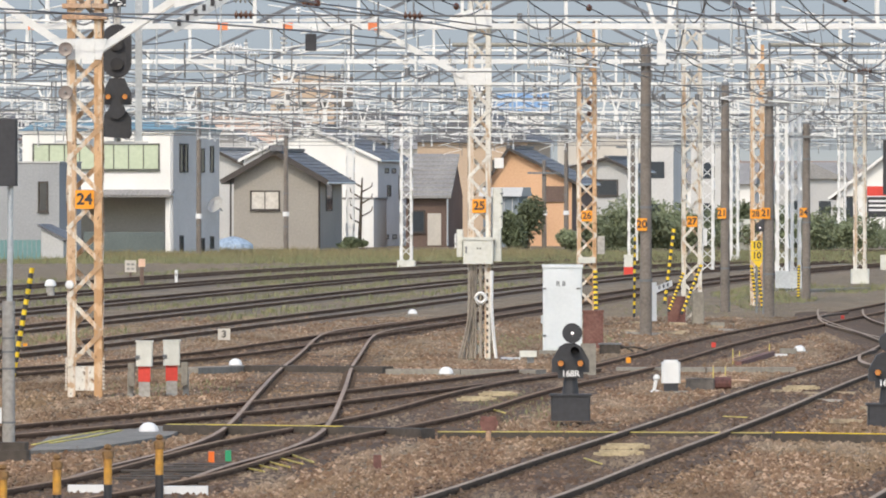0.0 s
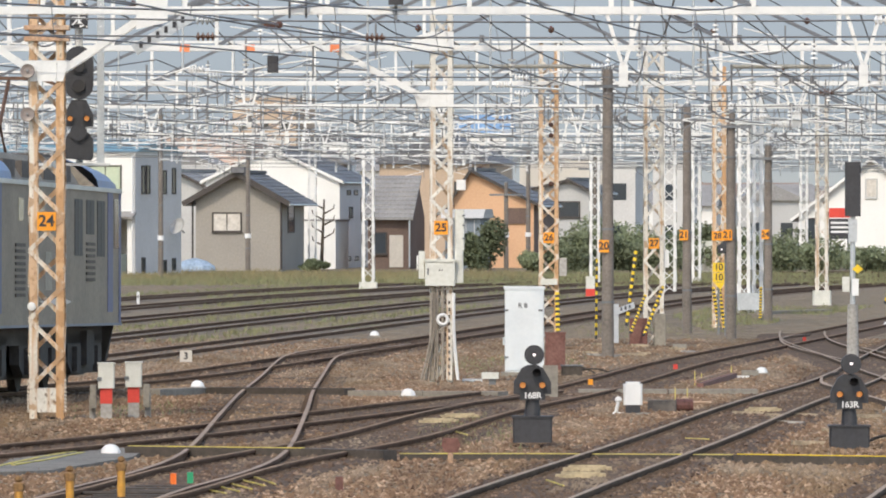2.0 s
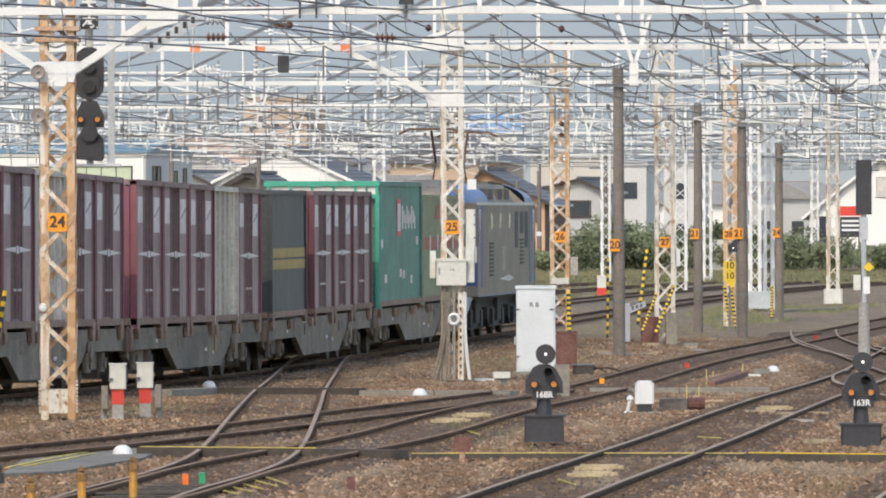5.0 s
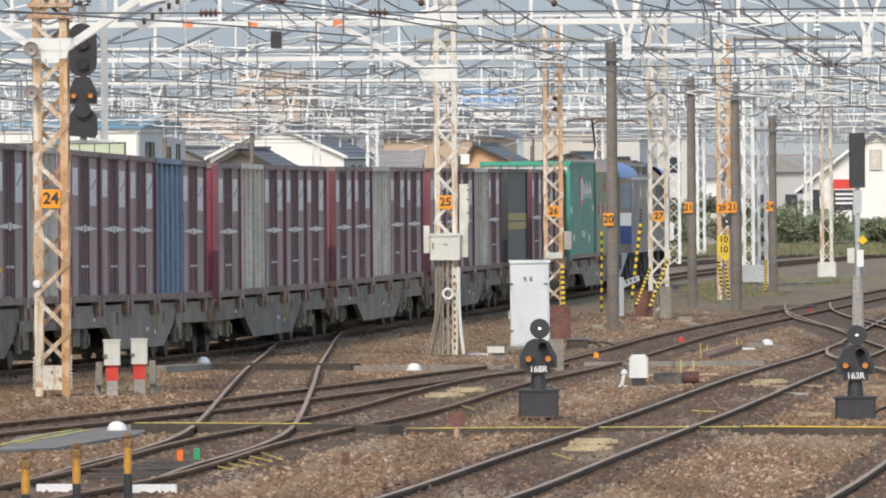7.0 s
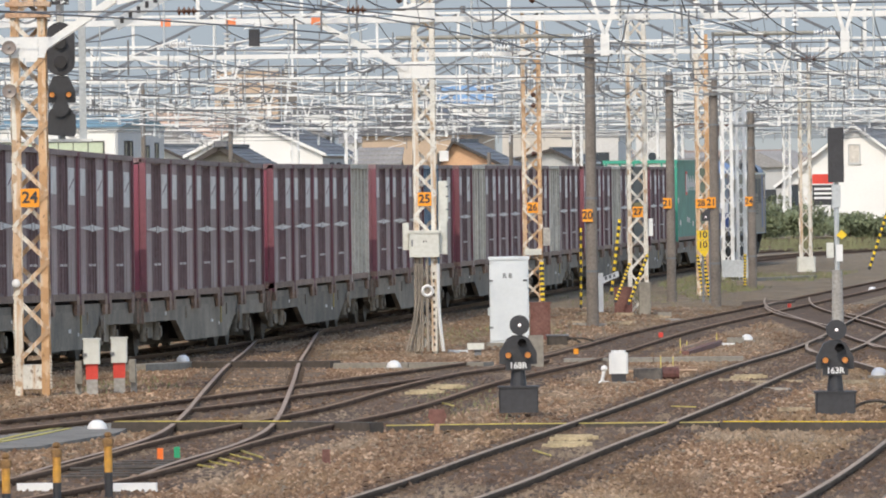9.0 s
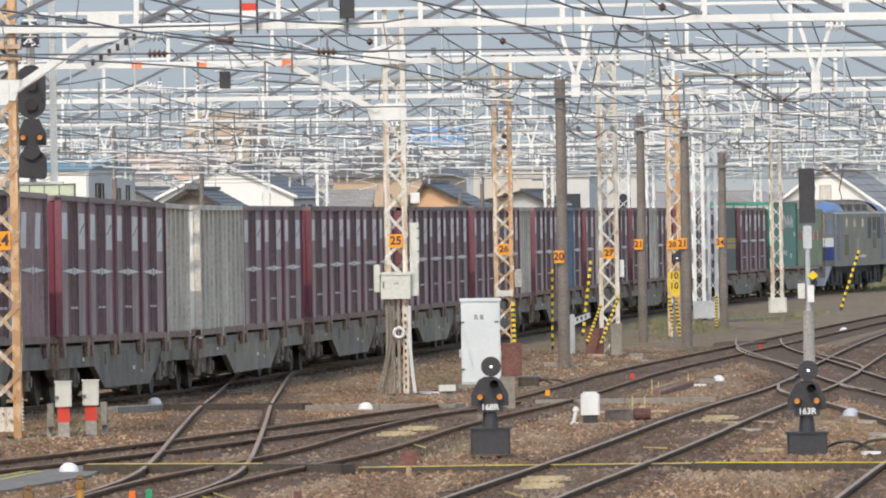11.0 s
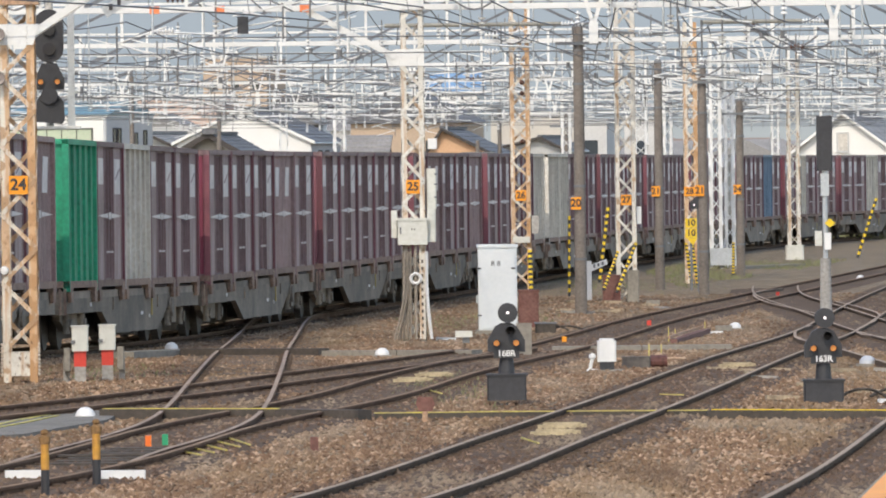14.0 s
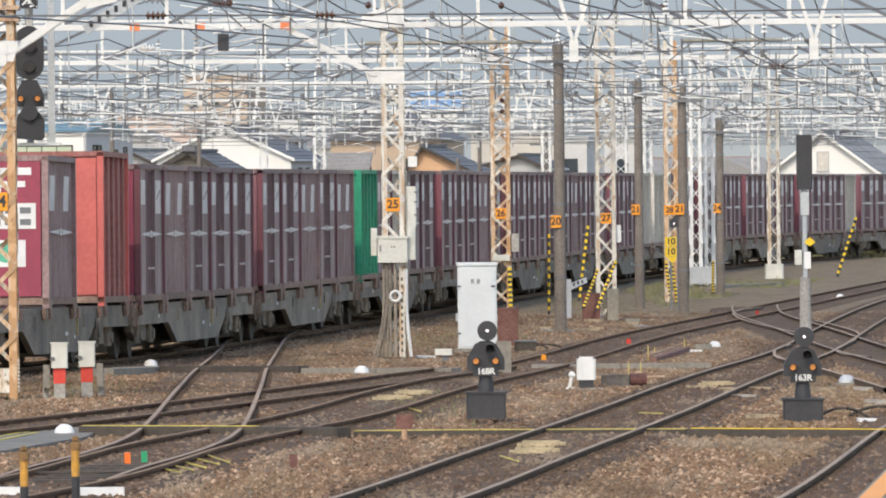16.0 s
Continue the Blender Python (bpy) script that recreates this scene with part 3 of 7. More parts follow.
# pole 28 and the paler ones further off
pole28 = lattice_pole(8.54, 245.7, 0.36, 7.1, POLE_RUST, "pale rusty lattice steel pole in the yard", flange=0.1, bays=0.42)
plate_sign(pole28, -0.05, -0.2, 2.40 + 0.1, "28", 0.3)
for px, d, w, steel, foot in ((14.02, 304.0, 0.38, POLE_PAINT, 0.5), (10.54, 281.1, 0.36, WHITE_STEEL, 0), (11.01, 282.3, 0.30, WHITE_STEEL, 0), (10.19, 348.6, 0.5, WHITE_STEEL, 0),
                              (-1.48, 364.6, 0.46, WHITE_STEEL, 0.3), (-20.51, 440.0, 0.5, WHITE_STEEL, 0), (21.43, 485.7, 0.4, WHITE_STEEL, 0),
                              (8.28, 394.3, 0.4, WHITE_STEEL, 0), (12.71, 394.3, 0.36, WHITE_STEEL, 0), (-4.98, 485.7, 0.4, WHITE_STEEL, 0)):
    p = lattice_pole(px, d, w, 7.1, steel, "pale lattice steel pole of the overhead line", detail=False, flange=0.09, bays=0.45)
    if foot:
        part("footing", Shape().box(-w * 0.8, w * 0.8, -w * 0.8, w * 0.8, 0, foot, 0.05), EQUIP, p, "cream concrete footing")
for d in GANTRIES:
    for x in (-0.054 * d - 3.6, 0.066 * d + 5.6):
        lattice_pole(x, d, 0.4, 7.1, POLE_PAINT, "pale lattice steel end pole of a gantry", detail=False, bays=0.6)
part("equipment_cover", Shape().box(10.33, 11.14, -0.3, -0.1, 0, 0.53), GALV, thing("relay_case", "low silver steel relay case at the foot of poles", "relay case", pose(0, 281, 0)))


def round_pole(x, y, top, r=0.13, label="brown-grey concrete pole with an orange number plate"):
    z0 = ground_z(y) - 0.2
    p = thing("concrete_pole", label, "railway pole", pose(x, y, z0), "round poles of the yard")
    part("shaft", Shape().tube((0, 0, 0), (0, 0, top - z0), r, r * 0.8, 14), POLE_CONCRETE, p)
    part("cap", Shape().tube((0, 0, top - z0), (0, 0, top - z0 + 0.05), r * 0.85, r * 0.7, 14), GREY_STEEL, p)
    for k in (0.2, 0.45, 0.8):
        part("band", Shape().tube((0, 0, (top - z0) * k), (0, 0, (top - z0) * k + 0.05), r * 1.03, None, 14), GREY_STEEL, p, "steel band")
    return p


for px, d, top, r, sx, sz, no in ((4.41, 196.6, 6.15, 0.135, 4.32, 2.31, "20"), (7.31, 234.3, 5.79, 0.125, 7.22, 2.45, "21"),
                                 (8.08, 224.0, 5.53, 0.13, 7.99, 2.48, "21"), (10.33, 257.1, 4.93, 0.125, 10.24, 2.41, "24")):
    p = round_pole(px, d, top, r)
    plate_sign(p, sx - px, -r - 0.02, sz - ground_z(d) + 0.2, no, 0.22, 0.27)
    insulator(p, 0, 0, top - ground_z(d) + 0.25, 0.3, 3)
    part("cross_arm", Shape().box(-0.5, 0.5, -r - 0.06, -r, top - ground_z(d) - 0.2, top - ground_z(d) - 0.13), GREY_STEEL, p)
for px, d, top, base in ((-11.48, 425.0, 7.6, 0), (-7.98, 459.4, 6.53, 0), (5.37, 480.0, 4.58, 0), (6.62, 485.7, 6.42, 0),
                         (10.32, 491.4, 6.00, 0)):
    p = tagged(round_pole(px, d, top, 0.13, "weathered utility pole with a white band"), group="utility poles by the houses")
    part("white_band", Shape().tube((0, 0, 1.69 + 0.2), (0, 0, 1.92 + 0.2), 0.16, None, 12), WHITE, p, "white band")
    part("cross_arm", Shape().box(-0.9, 0.9, -0.2, -0.12, top - 0.5, top - 0.4), GREY_STEEL, p)


# ---- overhead wires ----
def overhead(line, y0, y1, label="dark contact wire and messenger wire over a track"):
    w = thing("overhead_wire", label, "wire", group="overhead wires")
    spans = [d for d in (75.0,) + GANTRIES if y0 - 1 <= d <= y1 + 1]
    at_y = lambda y: float(np.interp(y, line[:, 1], line[:, 0]))
    for a, b in zip(spans, spans[1:]):
        n = 8
        ys = [a + (b - a) * i / n for i in range(n + 1)]
        zig = lambda i: 0.12 * (1 if spans.index(a) % 2 else -1) * (1 - 2 * i / n)
        top = [(at_y(y), y, 5.85 - 0.45 * (1 - (2 * i / n - 1) ** 2)) for i, y in enumerate(ys)]
        low = [(at_y(y) + zig(i), y, 5.08) for i, y in enumerate(ys)]
        part("messenger_wire", wire_shape(top, 0.012), WIRE, w)
        part("contact_wire", wire_shape(low, 0.010), WIRE, w)
        for p, q in list(zip(top, low))[1:-1] if b < 270 else ():
            part("dropper", wire_shape([p, q], 0.005), WIRE, w)
    return w


for line in [LINE_F, LINE_A, LINE_C] + LINE_G:
    overhead(line, 60, 490)
overhead(LINE_D, 60, 130)
overhead(LINE_B, 60, 258)


def hanger(x, d, width=0.62, drop=0.75, z=GANTRY_Z, arm=True):
    """A white V of steel under a gantry with a wire support at its foot."""
    h = thing("wire_hanger", "white V-shaped steel hanger with an insulated arm", "wire hanger", pose(x, d - 0.25, 0), "wire hangers under the gantries")
    for k in (-1, 1):
        part("arm", Shape().bar((k * width / 2, 0, z + 0.1), (0, 0, z - drop), 0.05, 0.05), WHITE_STEEL, h)
    part("foot_plate", Shape().box(-0.06, 0.06, -0.03, 0.03, z - drop - 0.24, z - drop + 0.05), WHITE_STEEL, h)
    if arm:
        part("registration_arm", Shape().tube((0, 0, z - drop - 0.2), (-1.5, 0.1, z - drop - 0.12), 0.025, None, 8), GALV, h)
        insulator(h, -0.15, 0, z - drop - 0.2, 0.4, 6, (0, -85))
    return h


hanger(2.92, 121.1, 0.5, 0.72, 5.7, False)
hanger(6.13, 121.1, 0.5, 0.72, 5.7, False)
hanger(9.09, 211.4)
for d in GANTRIES[2:7]:
    for line in (LINE_F, LINE_A, LINE_C) + tuple(LINE_G):
        x = float(np.interp(d, line[:, 1], line[:, 0]))
        if -0.055 * d - 1 < x < 0.066 * d + 1:
            hanger(x + random.uniform(0.5, 1.2), d, 0.5, 0.55 + random.uniform(0, 0.25))


def drop_post(x, d, low, kind):
    p = thing("drop_post", "slim grey drop post under a gantry with insulators", "drop post", pose(x, d, 0), "drop posts under the gantries")
    part("tube", Shape().tube((0, -0.3, low), (0, -0.3, GANTRY_Z + 1.05), 0.021, None, 8), GALV, p)
    if kind % 2:
        part("arm", Shape().tube((0, -0.3, low + 0.1), (1.3, -0.3, low + 0.02), 0.022, None, 6), GALV, p)
        insulator(p, 0.1, -0.3, low + 0.1, 0.3, 5, (0, 87))
    else:
        part("arm", Shape().tube((0, -0.3, low + 0.1), (-1.2, -0.3, low + 0.2), 0.022, None, 6), GREY_STEEL, p)
        insulator(p, 0, -0.3, low - 0.28, 0.28, 4)


rng = random.Random(5)
for d in GANTRIES[1:8]:
    x = -0.053 * d + rng.uniform(0, 2)
    i = 0
    while x < 0.064 * d:
        drop_post(x, d, rng.uniform(5.0, 5.6), i)
        x += rng.uniform(2.2, 3.8) if d < 200 or d > 360 else rng.uniform(1.5, 2.8)
        i += 1


def fittings(d, count):
    """Small insulators, arms and jumper loops along one gantry."""
    r = random.Random(int(d))
    pale, dark = Shape(), Shape()
    for i in range(count):
        x = r.uniform(-0.053, 0.064) * d
        z = GANTRY_Z + r.choice((-0.15, 0.2, 1.1, -0.55, -0.8))
        y = d - 0.45 - r.uniform(0, 0.5)
        kind = r.random()
        if kind < 0.45:
            up = r.choice((-1, 1))
            for k in range(4):
                pale.tube((x, y, z + up * 0.085 * k), (x, y, z + up * (0.085 * k + 0.04)), 0.075 - 0.008 * k, 0.05, 8)
            dark.tube((x, y, z - 0.25), (x, y, z + 0.38), 0.018, None, 5)
        elif kind < 0.75:
            s = r.choice((-1, 1))
            length = r.uniform(0.8, 1.7)
            pale.tube((x, y, z), (x + s * length, y, z + r.uniform(0.1, 0.45)), 0.016, None, 6)
            pale.tube((x, y, z), (x + s * length * 0.9, y, z - r.uniform(0.05, 0.3)), 0.016, None, 5)
            dark.tube((x, y, z - 0.35), (x, y, z + 0.3), 0.018, None, 6)
        else:
            s = r.uniform(0.4, 1.1)
            pts = [(x + s * j / 6, y, z - 0.25 * s * math.sin(math.pi * j / 6)) for j in range(7)]
            for a, b in zip(pts, pts[1:]):
                dark.tube(a, b, 0.018, None, 5)
            dark.tube((x, y, z - 0.05), (x, y, z + 0.09), 0.045, None, 8)
    o = thing("gantry_fittings", "small pale insulators, arms and dark jumper loops on a gantry", "fittings", group="gantry fittings", kind="stuff")
    part("insulators", pale, WHITE_STEEL, o)
    part("jumpers", dark, WIRE, o)


for d in GANTRIES[1:]:
    fittings(d, 30 if d < 200 else 64)


def cross_wires(d, z, x0, x1, sag, label="thin dark span wire with insulators across the yard"):
    w = thing("span_wire", label, "wire", group="span wires")
    n = 10
    pts = [(x0 + (x1 - x0) * i / n, d, z - sag * (1 - (2 * i / n - 1) ** 2)) for i in range(n + 1)]
    part("wire", wire_shape(pts, 0.012), WIRE, w)
    for i in rng.sample(range(1, n), 3):
        insulator(w, pts[i][0] + rng.uniform(-0.8, 0.8) * 0, d, pts[i][2], 0.26, 4, (0, 90), rng.choice((BROWN_GLAZE, GALV, WHITE)))


for d in GANTRIES:
    for k in range(2):
        cross_wires(d - 0.6 - k * 0.4, 5.45 + 0.3 * k + rng.uniform(-0.1, 0.1), -0.054 * d - 3, 0.066 * d + 5, rng.uniform(0.05, 0.25))


def feeder(x0, x1, z, y0=60, y1=490, r=0.014, sag=0.5, label="sagging black feeder cable over the yard"):
    w = thing("feeder_cable", label, "cable", group="feeder cables")
    spans = [70.0] + list(GANTRIES)
    for a, b in zip(spans, spans[1:]):
        if b > y1 or a < y0:
            continue
        n = 8
        pts = [(x0 + (x1 - x0) * (a + (b - a) * i / n - 70) / 416, a + (b - a) * i / n, z - sag * (1 - (2 * i / n - 1) ** 2)) for i in range(n + 1)]
        part("cable", wire_shape(pts, r), WIRE, w)


for x0, x1, z in ((-6.5, 6, 6.6), (-5, 9, 6.9), (-3.2, 14, 6.4), (-1.6, 20, 6.8), (0.4, 22, 6.5), (1.8, 30, 6.9), (3.6, 34, 6.6), (-8, -6, 6.7), (2.8, 10, 6.3)):
    feeder(x0, x1, z)


def sloping_cable(a, b, r=0.02):
    w = thing("stay_cable", "black sloping stay cable with ball insulators", "cable", group="stay cables")
    part("cable", wire_shape([a, b], r), WIRE, w)
    a, b = Vector(a), Vector(b)
    for u in (0.25, 0.55):
        p = a.lerp(b, u)
        part("ball_insulator", Shape().lathe([(0.01, -0.07), (0.06, -0.03), (0.06, 0.03), (0.01, 0.07)], n=10), BROWN_GLAZE, w, m=pose(*p))


for xa, a, za, xb, b, zb in ((-3.56, 165.4, 7.05, -1.49, 165.4, 6.0), (-3.17, 165.3, 7.05, -2.01, 165.3, 6.0), (-5.6, 121.1, 6.1, 0.9, 165.5, 6.05), (-3.6, 121.1, 7.05, 3.4, 211.3, 6.1),
                             (-1.2, 121.1, 7.05, 6.0, 211.3, 6.05), (1.0, 121.1, 7.1, 9.2, 211.3, 6.1), (2.4, 121.1, 7.05, 7.0, 165.5, 6.05), (4.2, 165.7, 7.05, 13.0, 257.0, 6.05), (6.5, 165.7, 7.05, 12.0, 211.3, 6.05)):
    sloping_cable((xa, a, za), (xb, b, zb), 0.014)

black_box = thing("hanging_box", "small black box hanging from a gantry", "signal box", pose(-2.41, 165.0, 5.76))
part("case", Shape().box(-0.1, 0.1, -0.08, 0.08, -0.16, 0.15, 0.015), BLACK, black_box)
part("rod", Shape().tube((0, 0, 0.15), (0, 0.2, GANTRY_Z - 5.76 + 0.02), 0.015), GREY_STEEL, black_box)
tape = Shape().box(-0.09, 0.09, -0.058, 0.058, -0.012, 0.122).mesh("tape", mat("orange_tape", (0.85, 0.25, 0.10), 0.6, 0, 0.1, 0.2, 10, 0))
for px, d in ((-4.03, 165.7), (-2.84, 165.7), (-1.28, 165.7), (-7.50, 165.7)):
    tagged(new("marker_tape", tape), "orange marker tape wrapped round a beam", "marker tape", "marker tapes").matrix_basis = pose(px, d - 0.25, GANTRY_Z)

for xa, xb, d in ((0.20, 4.03, 196.0), (7.05, 9.26, 196.0)):
    z = 6.21
    bus = thing("bus_tube", "dull grey horizontal tube with a white ribbed insulator", "bus bar", pose(0, d, z), "bus tubes")
    part("tube", Shape().tube((xa, 0, 0), (xb, 0, 0), 0.045, None, 8), mat("dull_khaki_tube", (0.30, 0.29, 0.25), 0.7, 0, 0.2, 1, 12), bus)
    insulator(bus, xb, 0, 0, 0.5, 7, (0, 90))
    part("rod", Shape().tube((xb + 0.5, 0, 0), (xb + 0.8, 0, 0), 0.03), GREY_STEEL, bus)
    for x in (xa + 0.3, xb - 0.4):
        part("hanger_rod", Shape().tube((x, 0, 0), (x, 15.4, GANTRY_Z - z), 0.012, None, 5), GREY_STEEL, bus)
hs = thing("hanging_sign", "red and white sign panel in a black frame on a gantry", "sign", pose(-1.43, 120.7, 0))
for x in (-0.11, 0.11):
    part("frame_bar", Shape().box(x - 0.015, x + 0.015, -0.02, 0.02, 5.65, 6.22), BLACK, hs)
part("red_panel", Shape().box(-0.095, 0.095, -0.012, 0.0, 5.96, 6.06), RED, hs)
part("white_panel", Shape().box(-0.095, 0.095, -0.012, 0.0, 5.84, 5.95), WHITE, hs)
hb = thing("hanging_box", "small black box hanging from a gantry", "signal box", pose(-0.12, 120.7, 5.93))
part("case", Shape().box(-0.1, 0.1, -0.08, 0.08, -0.1, 0.18, 0.015), BLACK, hb)
part("bracket", Shape().box(-0.02, 0.02, 0.08, 0.3, -0.3, 0.1), GREY_STEEL, hb)

# bracket signal beside pole 24
sig = thing("signal", "tall black colour light signal on a grey bracket post", "railway signal", pose(-4.49, 124.6, 0))
part("post", Shape().box(0.25, 0.345, -0.04, 0.06, 3.73, 7.3), GALV, sig)
part("platform", Shape().box(-0.6, 0.42, -0.12, 0.16, 3.70, 3.74), WHITE_STEEL, sig)
part("bracket_arm", Shape().bar((-0.3, 0.0, 3.71), (-0.3, -3.32, 3.71), 0.1), WHITE_STEEL, sig)
part("mast", Shape().tube((0, 0.1, 3.74), (0, 0.1, 7.0), 0.05), POLE_PAINT, sig)


def oval(w, z0, z1, y0, y1, taper=1.0):
    out = []
    r = w / 2
    for i in range(9):
        a = math.pi * i / 8
        out.append((r * taper * math.cos(a), z1 - r + r * math.sin(a)))
    for i in range(9):
        a = math.pi + math.pi * i / 8
        out.append((r * math.cos(a), z0 + r + r * math.sin(a)))
    return Shape().slab(out[::-1], y0, y1)


def lamp(parent, x, y, z, r, material, hood=True):
    part("lens", Shape().lathe([(r, 0), (r * 0.8, 0.01), (0.0, 0.02)], n=14), material, parent, m=pose(x, y - 0.003, z, 90))
    if hood:
        n = 9
        arc = [(r * k * math.cos(math.pi * (i - 0.5) / (n - 1) * (n - 1) / n), r * k * math.sin(math.pi * (i - 0.5) / (n - 1) * (n - 1) / n)) for k, ids in ((1.3, range(n + 2)), (1.2, range(n + 1, -1, -1))) for i in ids]
        s = Shape().slab([(x + u, z + v) for u, v in arc][::-1], y - 0.16, y)
        part("hood", s, BLACK, parent)


LAMP_AMBER = mat("amber_lamp", (1.0, 0.42, 0.14), 0.3, 0, 0, 1, 5, 0, glow=0.3)
LAMP_RED = mat("unlit_red_lens", (0.07, 0.02, 0.035), 0.2, 0, 0, 1, 5, 0)
LAMP_WHITE = mat("white_lamp", (1.0, 0.9, 0.92), 0.3, 0, 0, 1, 5, 0, glow=0.65)
LENS_OFF = mat("unlit_lens", (0.04, 0.04, 0.045), 0.15, 0, 0.1, 1, 5, 0)
head = part("main_head", oval(0.4, 4.61, 5.35, -0.14, 0.0), BLACK, sig)
lamp(head, 0, -0.14, 4.80, 0.06, LAMP_RED, False)
lamp(head, 0, -0.14, 5.07, 0.06, LENS_OFF, False)
for z in (4.80, 5.07):
    part("lamp_tube", Shape().tube((0, -0.2, z), (0, -0.13, z), 0.085, 0.09, 16), LENS_OFF, head)
low = part("route_head", Shape().slab([(-0.2, 4.24), (0.2, 4.24), (0.2, 4.40), (0.1, 4.61), (-0.1, 4.61), (-0.2, 4.40)], -0.13, 0.0), BLACK, sig)
for x in (-0.12, 0.11):
    lamp(low, x, -0.13, 4.35, 0.035, LAMP_AMBER)
part("lamp_drum", Shape().tube((0, -0.26, 4.16), (0, 0.02, 4.16), 0.115, None, 16), BLACK, sig)
part("lower_case", Shape().slab([(-0.19, 3.80), (0.17, 3.77), (0.2, 3.82), (0.2, 4.06), (-0.19, 4.06)], -0.2, 0.0), BLACK, sig)
part("hood", Shape().slab([(-0.2, 4.06), (0.2, 4.06), (0.13, 4.16), (-0.13, 4.16)], -0.15, 0.0), BLACK, sig)
sign = part("name_board", Shape().box(-0.125, 0.125, -0.1, -0.08, 5.59, 5.94), BLACK, sig, "black board with white characters")
part("characters", text_mesh("下\n本", 0.2, WHITE), None, sign, m=pose(0, -0.105, 5.78) @ FRONT)
brace = part("slotted_brace", Shape().bar((0.75, 0.3, 5.30), (1.55, 0.3, 5.78), 0.04, 0.16), GALV, sig, "grey slotted steel brace")
for i in range(6):
    x = 0.82 + 0.115 * i
    part("slot", Shape().box(x, x + 0.05, 0.272, 0.279, 5.29 + 0.6 * (x - 0.75), 5.38 + 0.6 * (x - 0.75)), BLACK, brace)
# ---- train ----
SPEED, FRONT_AT_START = 26.775, 36.8
F_LEN = np.concatenate([[0], np.cumsum(np.linalg.norm(np.diff(LINE_F, axis=0), axis=1))])
F_ZERO = float(np.interp(60, LINE_F[:, 1], F_LEN))


def on_line(s):
    s = s + F_ZERO
    return float(np.interp(s, F_LEN, LINE_F[:, 0])), float(np.interp(s, F_LEN, LINE_F[:, 1]))


def ride(middle, half):
    """The pose of a vehicle whose bogies stand half a base before and behind a place on the line; +x is forward."""
    (x0, y0), (x1, y1) = on_line(middle - half), on_line(middle + half)
    z0, z1 = ground_z(y0), ground_z(y1)
    return pose((x0 + x1) / 2, (y0 + y1) / 2, (z0 + z1) / 2, 0, -math.degrees(math.atan2(z1 - z0, 2 * half)), math.degrees(math.atan2(y1 - y0, x1 - x0)))


def streaked(name, colour, worn, amount=0.5):
    """Paint with upright streaks of wear and grime."""
    m = mat(name, colour, 0.6, 0, 0.3, 0.8, 14, 0.1, second=tuple(c * 0.72 for c in colour), per_object=0.16)
    nt = m.node_tree
    bsdf = nt.nodes["Principled BSDF"]
    old = bsdf.inputs["Base Color"].links[0].from_socket
    co, mp, n = nt.nodes.new("ShaderNodeTexCoord"), nt.nodes.new("ShaderNodeMapping"), nt.nodes.new("ShaderNodeTexNoise")
    mp.inputs["Scale"].default_value = (11.0, 11.0, 0.6)
    n.inputs["Scale"].default_value, n.inputs["Detail"].default_value = 1.0, 4
    nt.links.new(co.outputs["Object"], mp.inputs["Vector"])
    nt.links.new(mp.outputs[0], n.inputs["Vector"])
    span = nt.nodes.new("ShaderNodeMapRange")
    span.inputs[1].default_value, span.inputs[2].default_value, span.inputs[4].default_value = 0.52, 0.7, amount
    mix = nt.nodes.new("ShaderNodeMix")
    mix.data_type = "RGBA"
    mix.inputs[7].default_value = (*worn, 1)
    nt.links.new(n.outputs[0], span.inputs[0])
    nt.links.new(span.outputs[0], mix.inputs[0])
    nt.links.new(old, mix.inputs[6])
    nt.links.new(mix.outputs[2], bsdf.inputs["Base Color"])
    return m


MAROON = streaked("maroon_container_paint", (0.32, 0.215, 0.215), (0.56, 0.48, 0.46), 0.6)
# Darker MAROON: recess and rib shade put in the colour, plus roof grime.
DARK_MAROON = streaked("shaded_grimy_maroon_paint", (0.215, 0.135, 0.14), (0.32, 0.235, 0.235), 0.5)
RUST_BASE = mat("rusty_container_base", (0.32, 0.22, 0.17), 0.85, 0, 0.4, 0.35, 18, second=(0.22, 0.145, 0.115), per_object=0.2)
# Brighter copy of the red container's paint: sunlight on its end put in colour.
END_RED = mat("sunlit_red_end_enamel", (0.60, 0.14, 0.12), 0.55, 0, 0.15, 0.8, 12, 0.05)

END_MAROON = mat("clean_maroon_enamel", (0.25, 0.042, 0.078), 0.65, 0, 0.12, 0.8, 12, 0.05, per_object=0.35)
def dull_some(m, tint):
    """Some of the things that wear this paint have it faded to a dull tint."""
    nt = m.node_tree
    bsdf = nt.nodes["Principled BSDF"]
    old = bsdf.inputs["Base Color"].links[0].from_socket
    info, span, mix = (nt.nodes.new("ShaderNode" + k) for k in ("ObjectInfo", "MapRange", "Mix"))
    span.inputs[1].default_value, span.inputs[2].default_value, span.inputs[4].default_value = 0.45, 0.7, 0.8
    mix.data_type = "RGBA"
    mix.inputs[7].default_value = (*tint, 1)
    nt.links.new(info.outputs["Random"], span.inputs[0])
    nt.links.new(span.outputs[0], mix.inputs[0])
    nt.links.new(old, mix.inputs[6])
    nt.links.new(mix.outputs[2], bsdf.inputs["Base Color"])


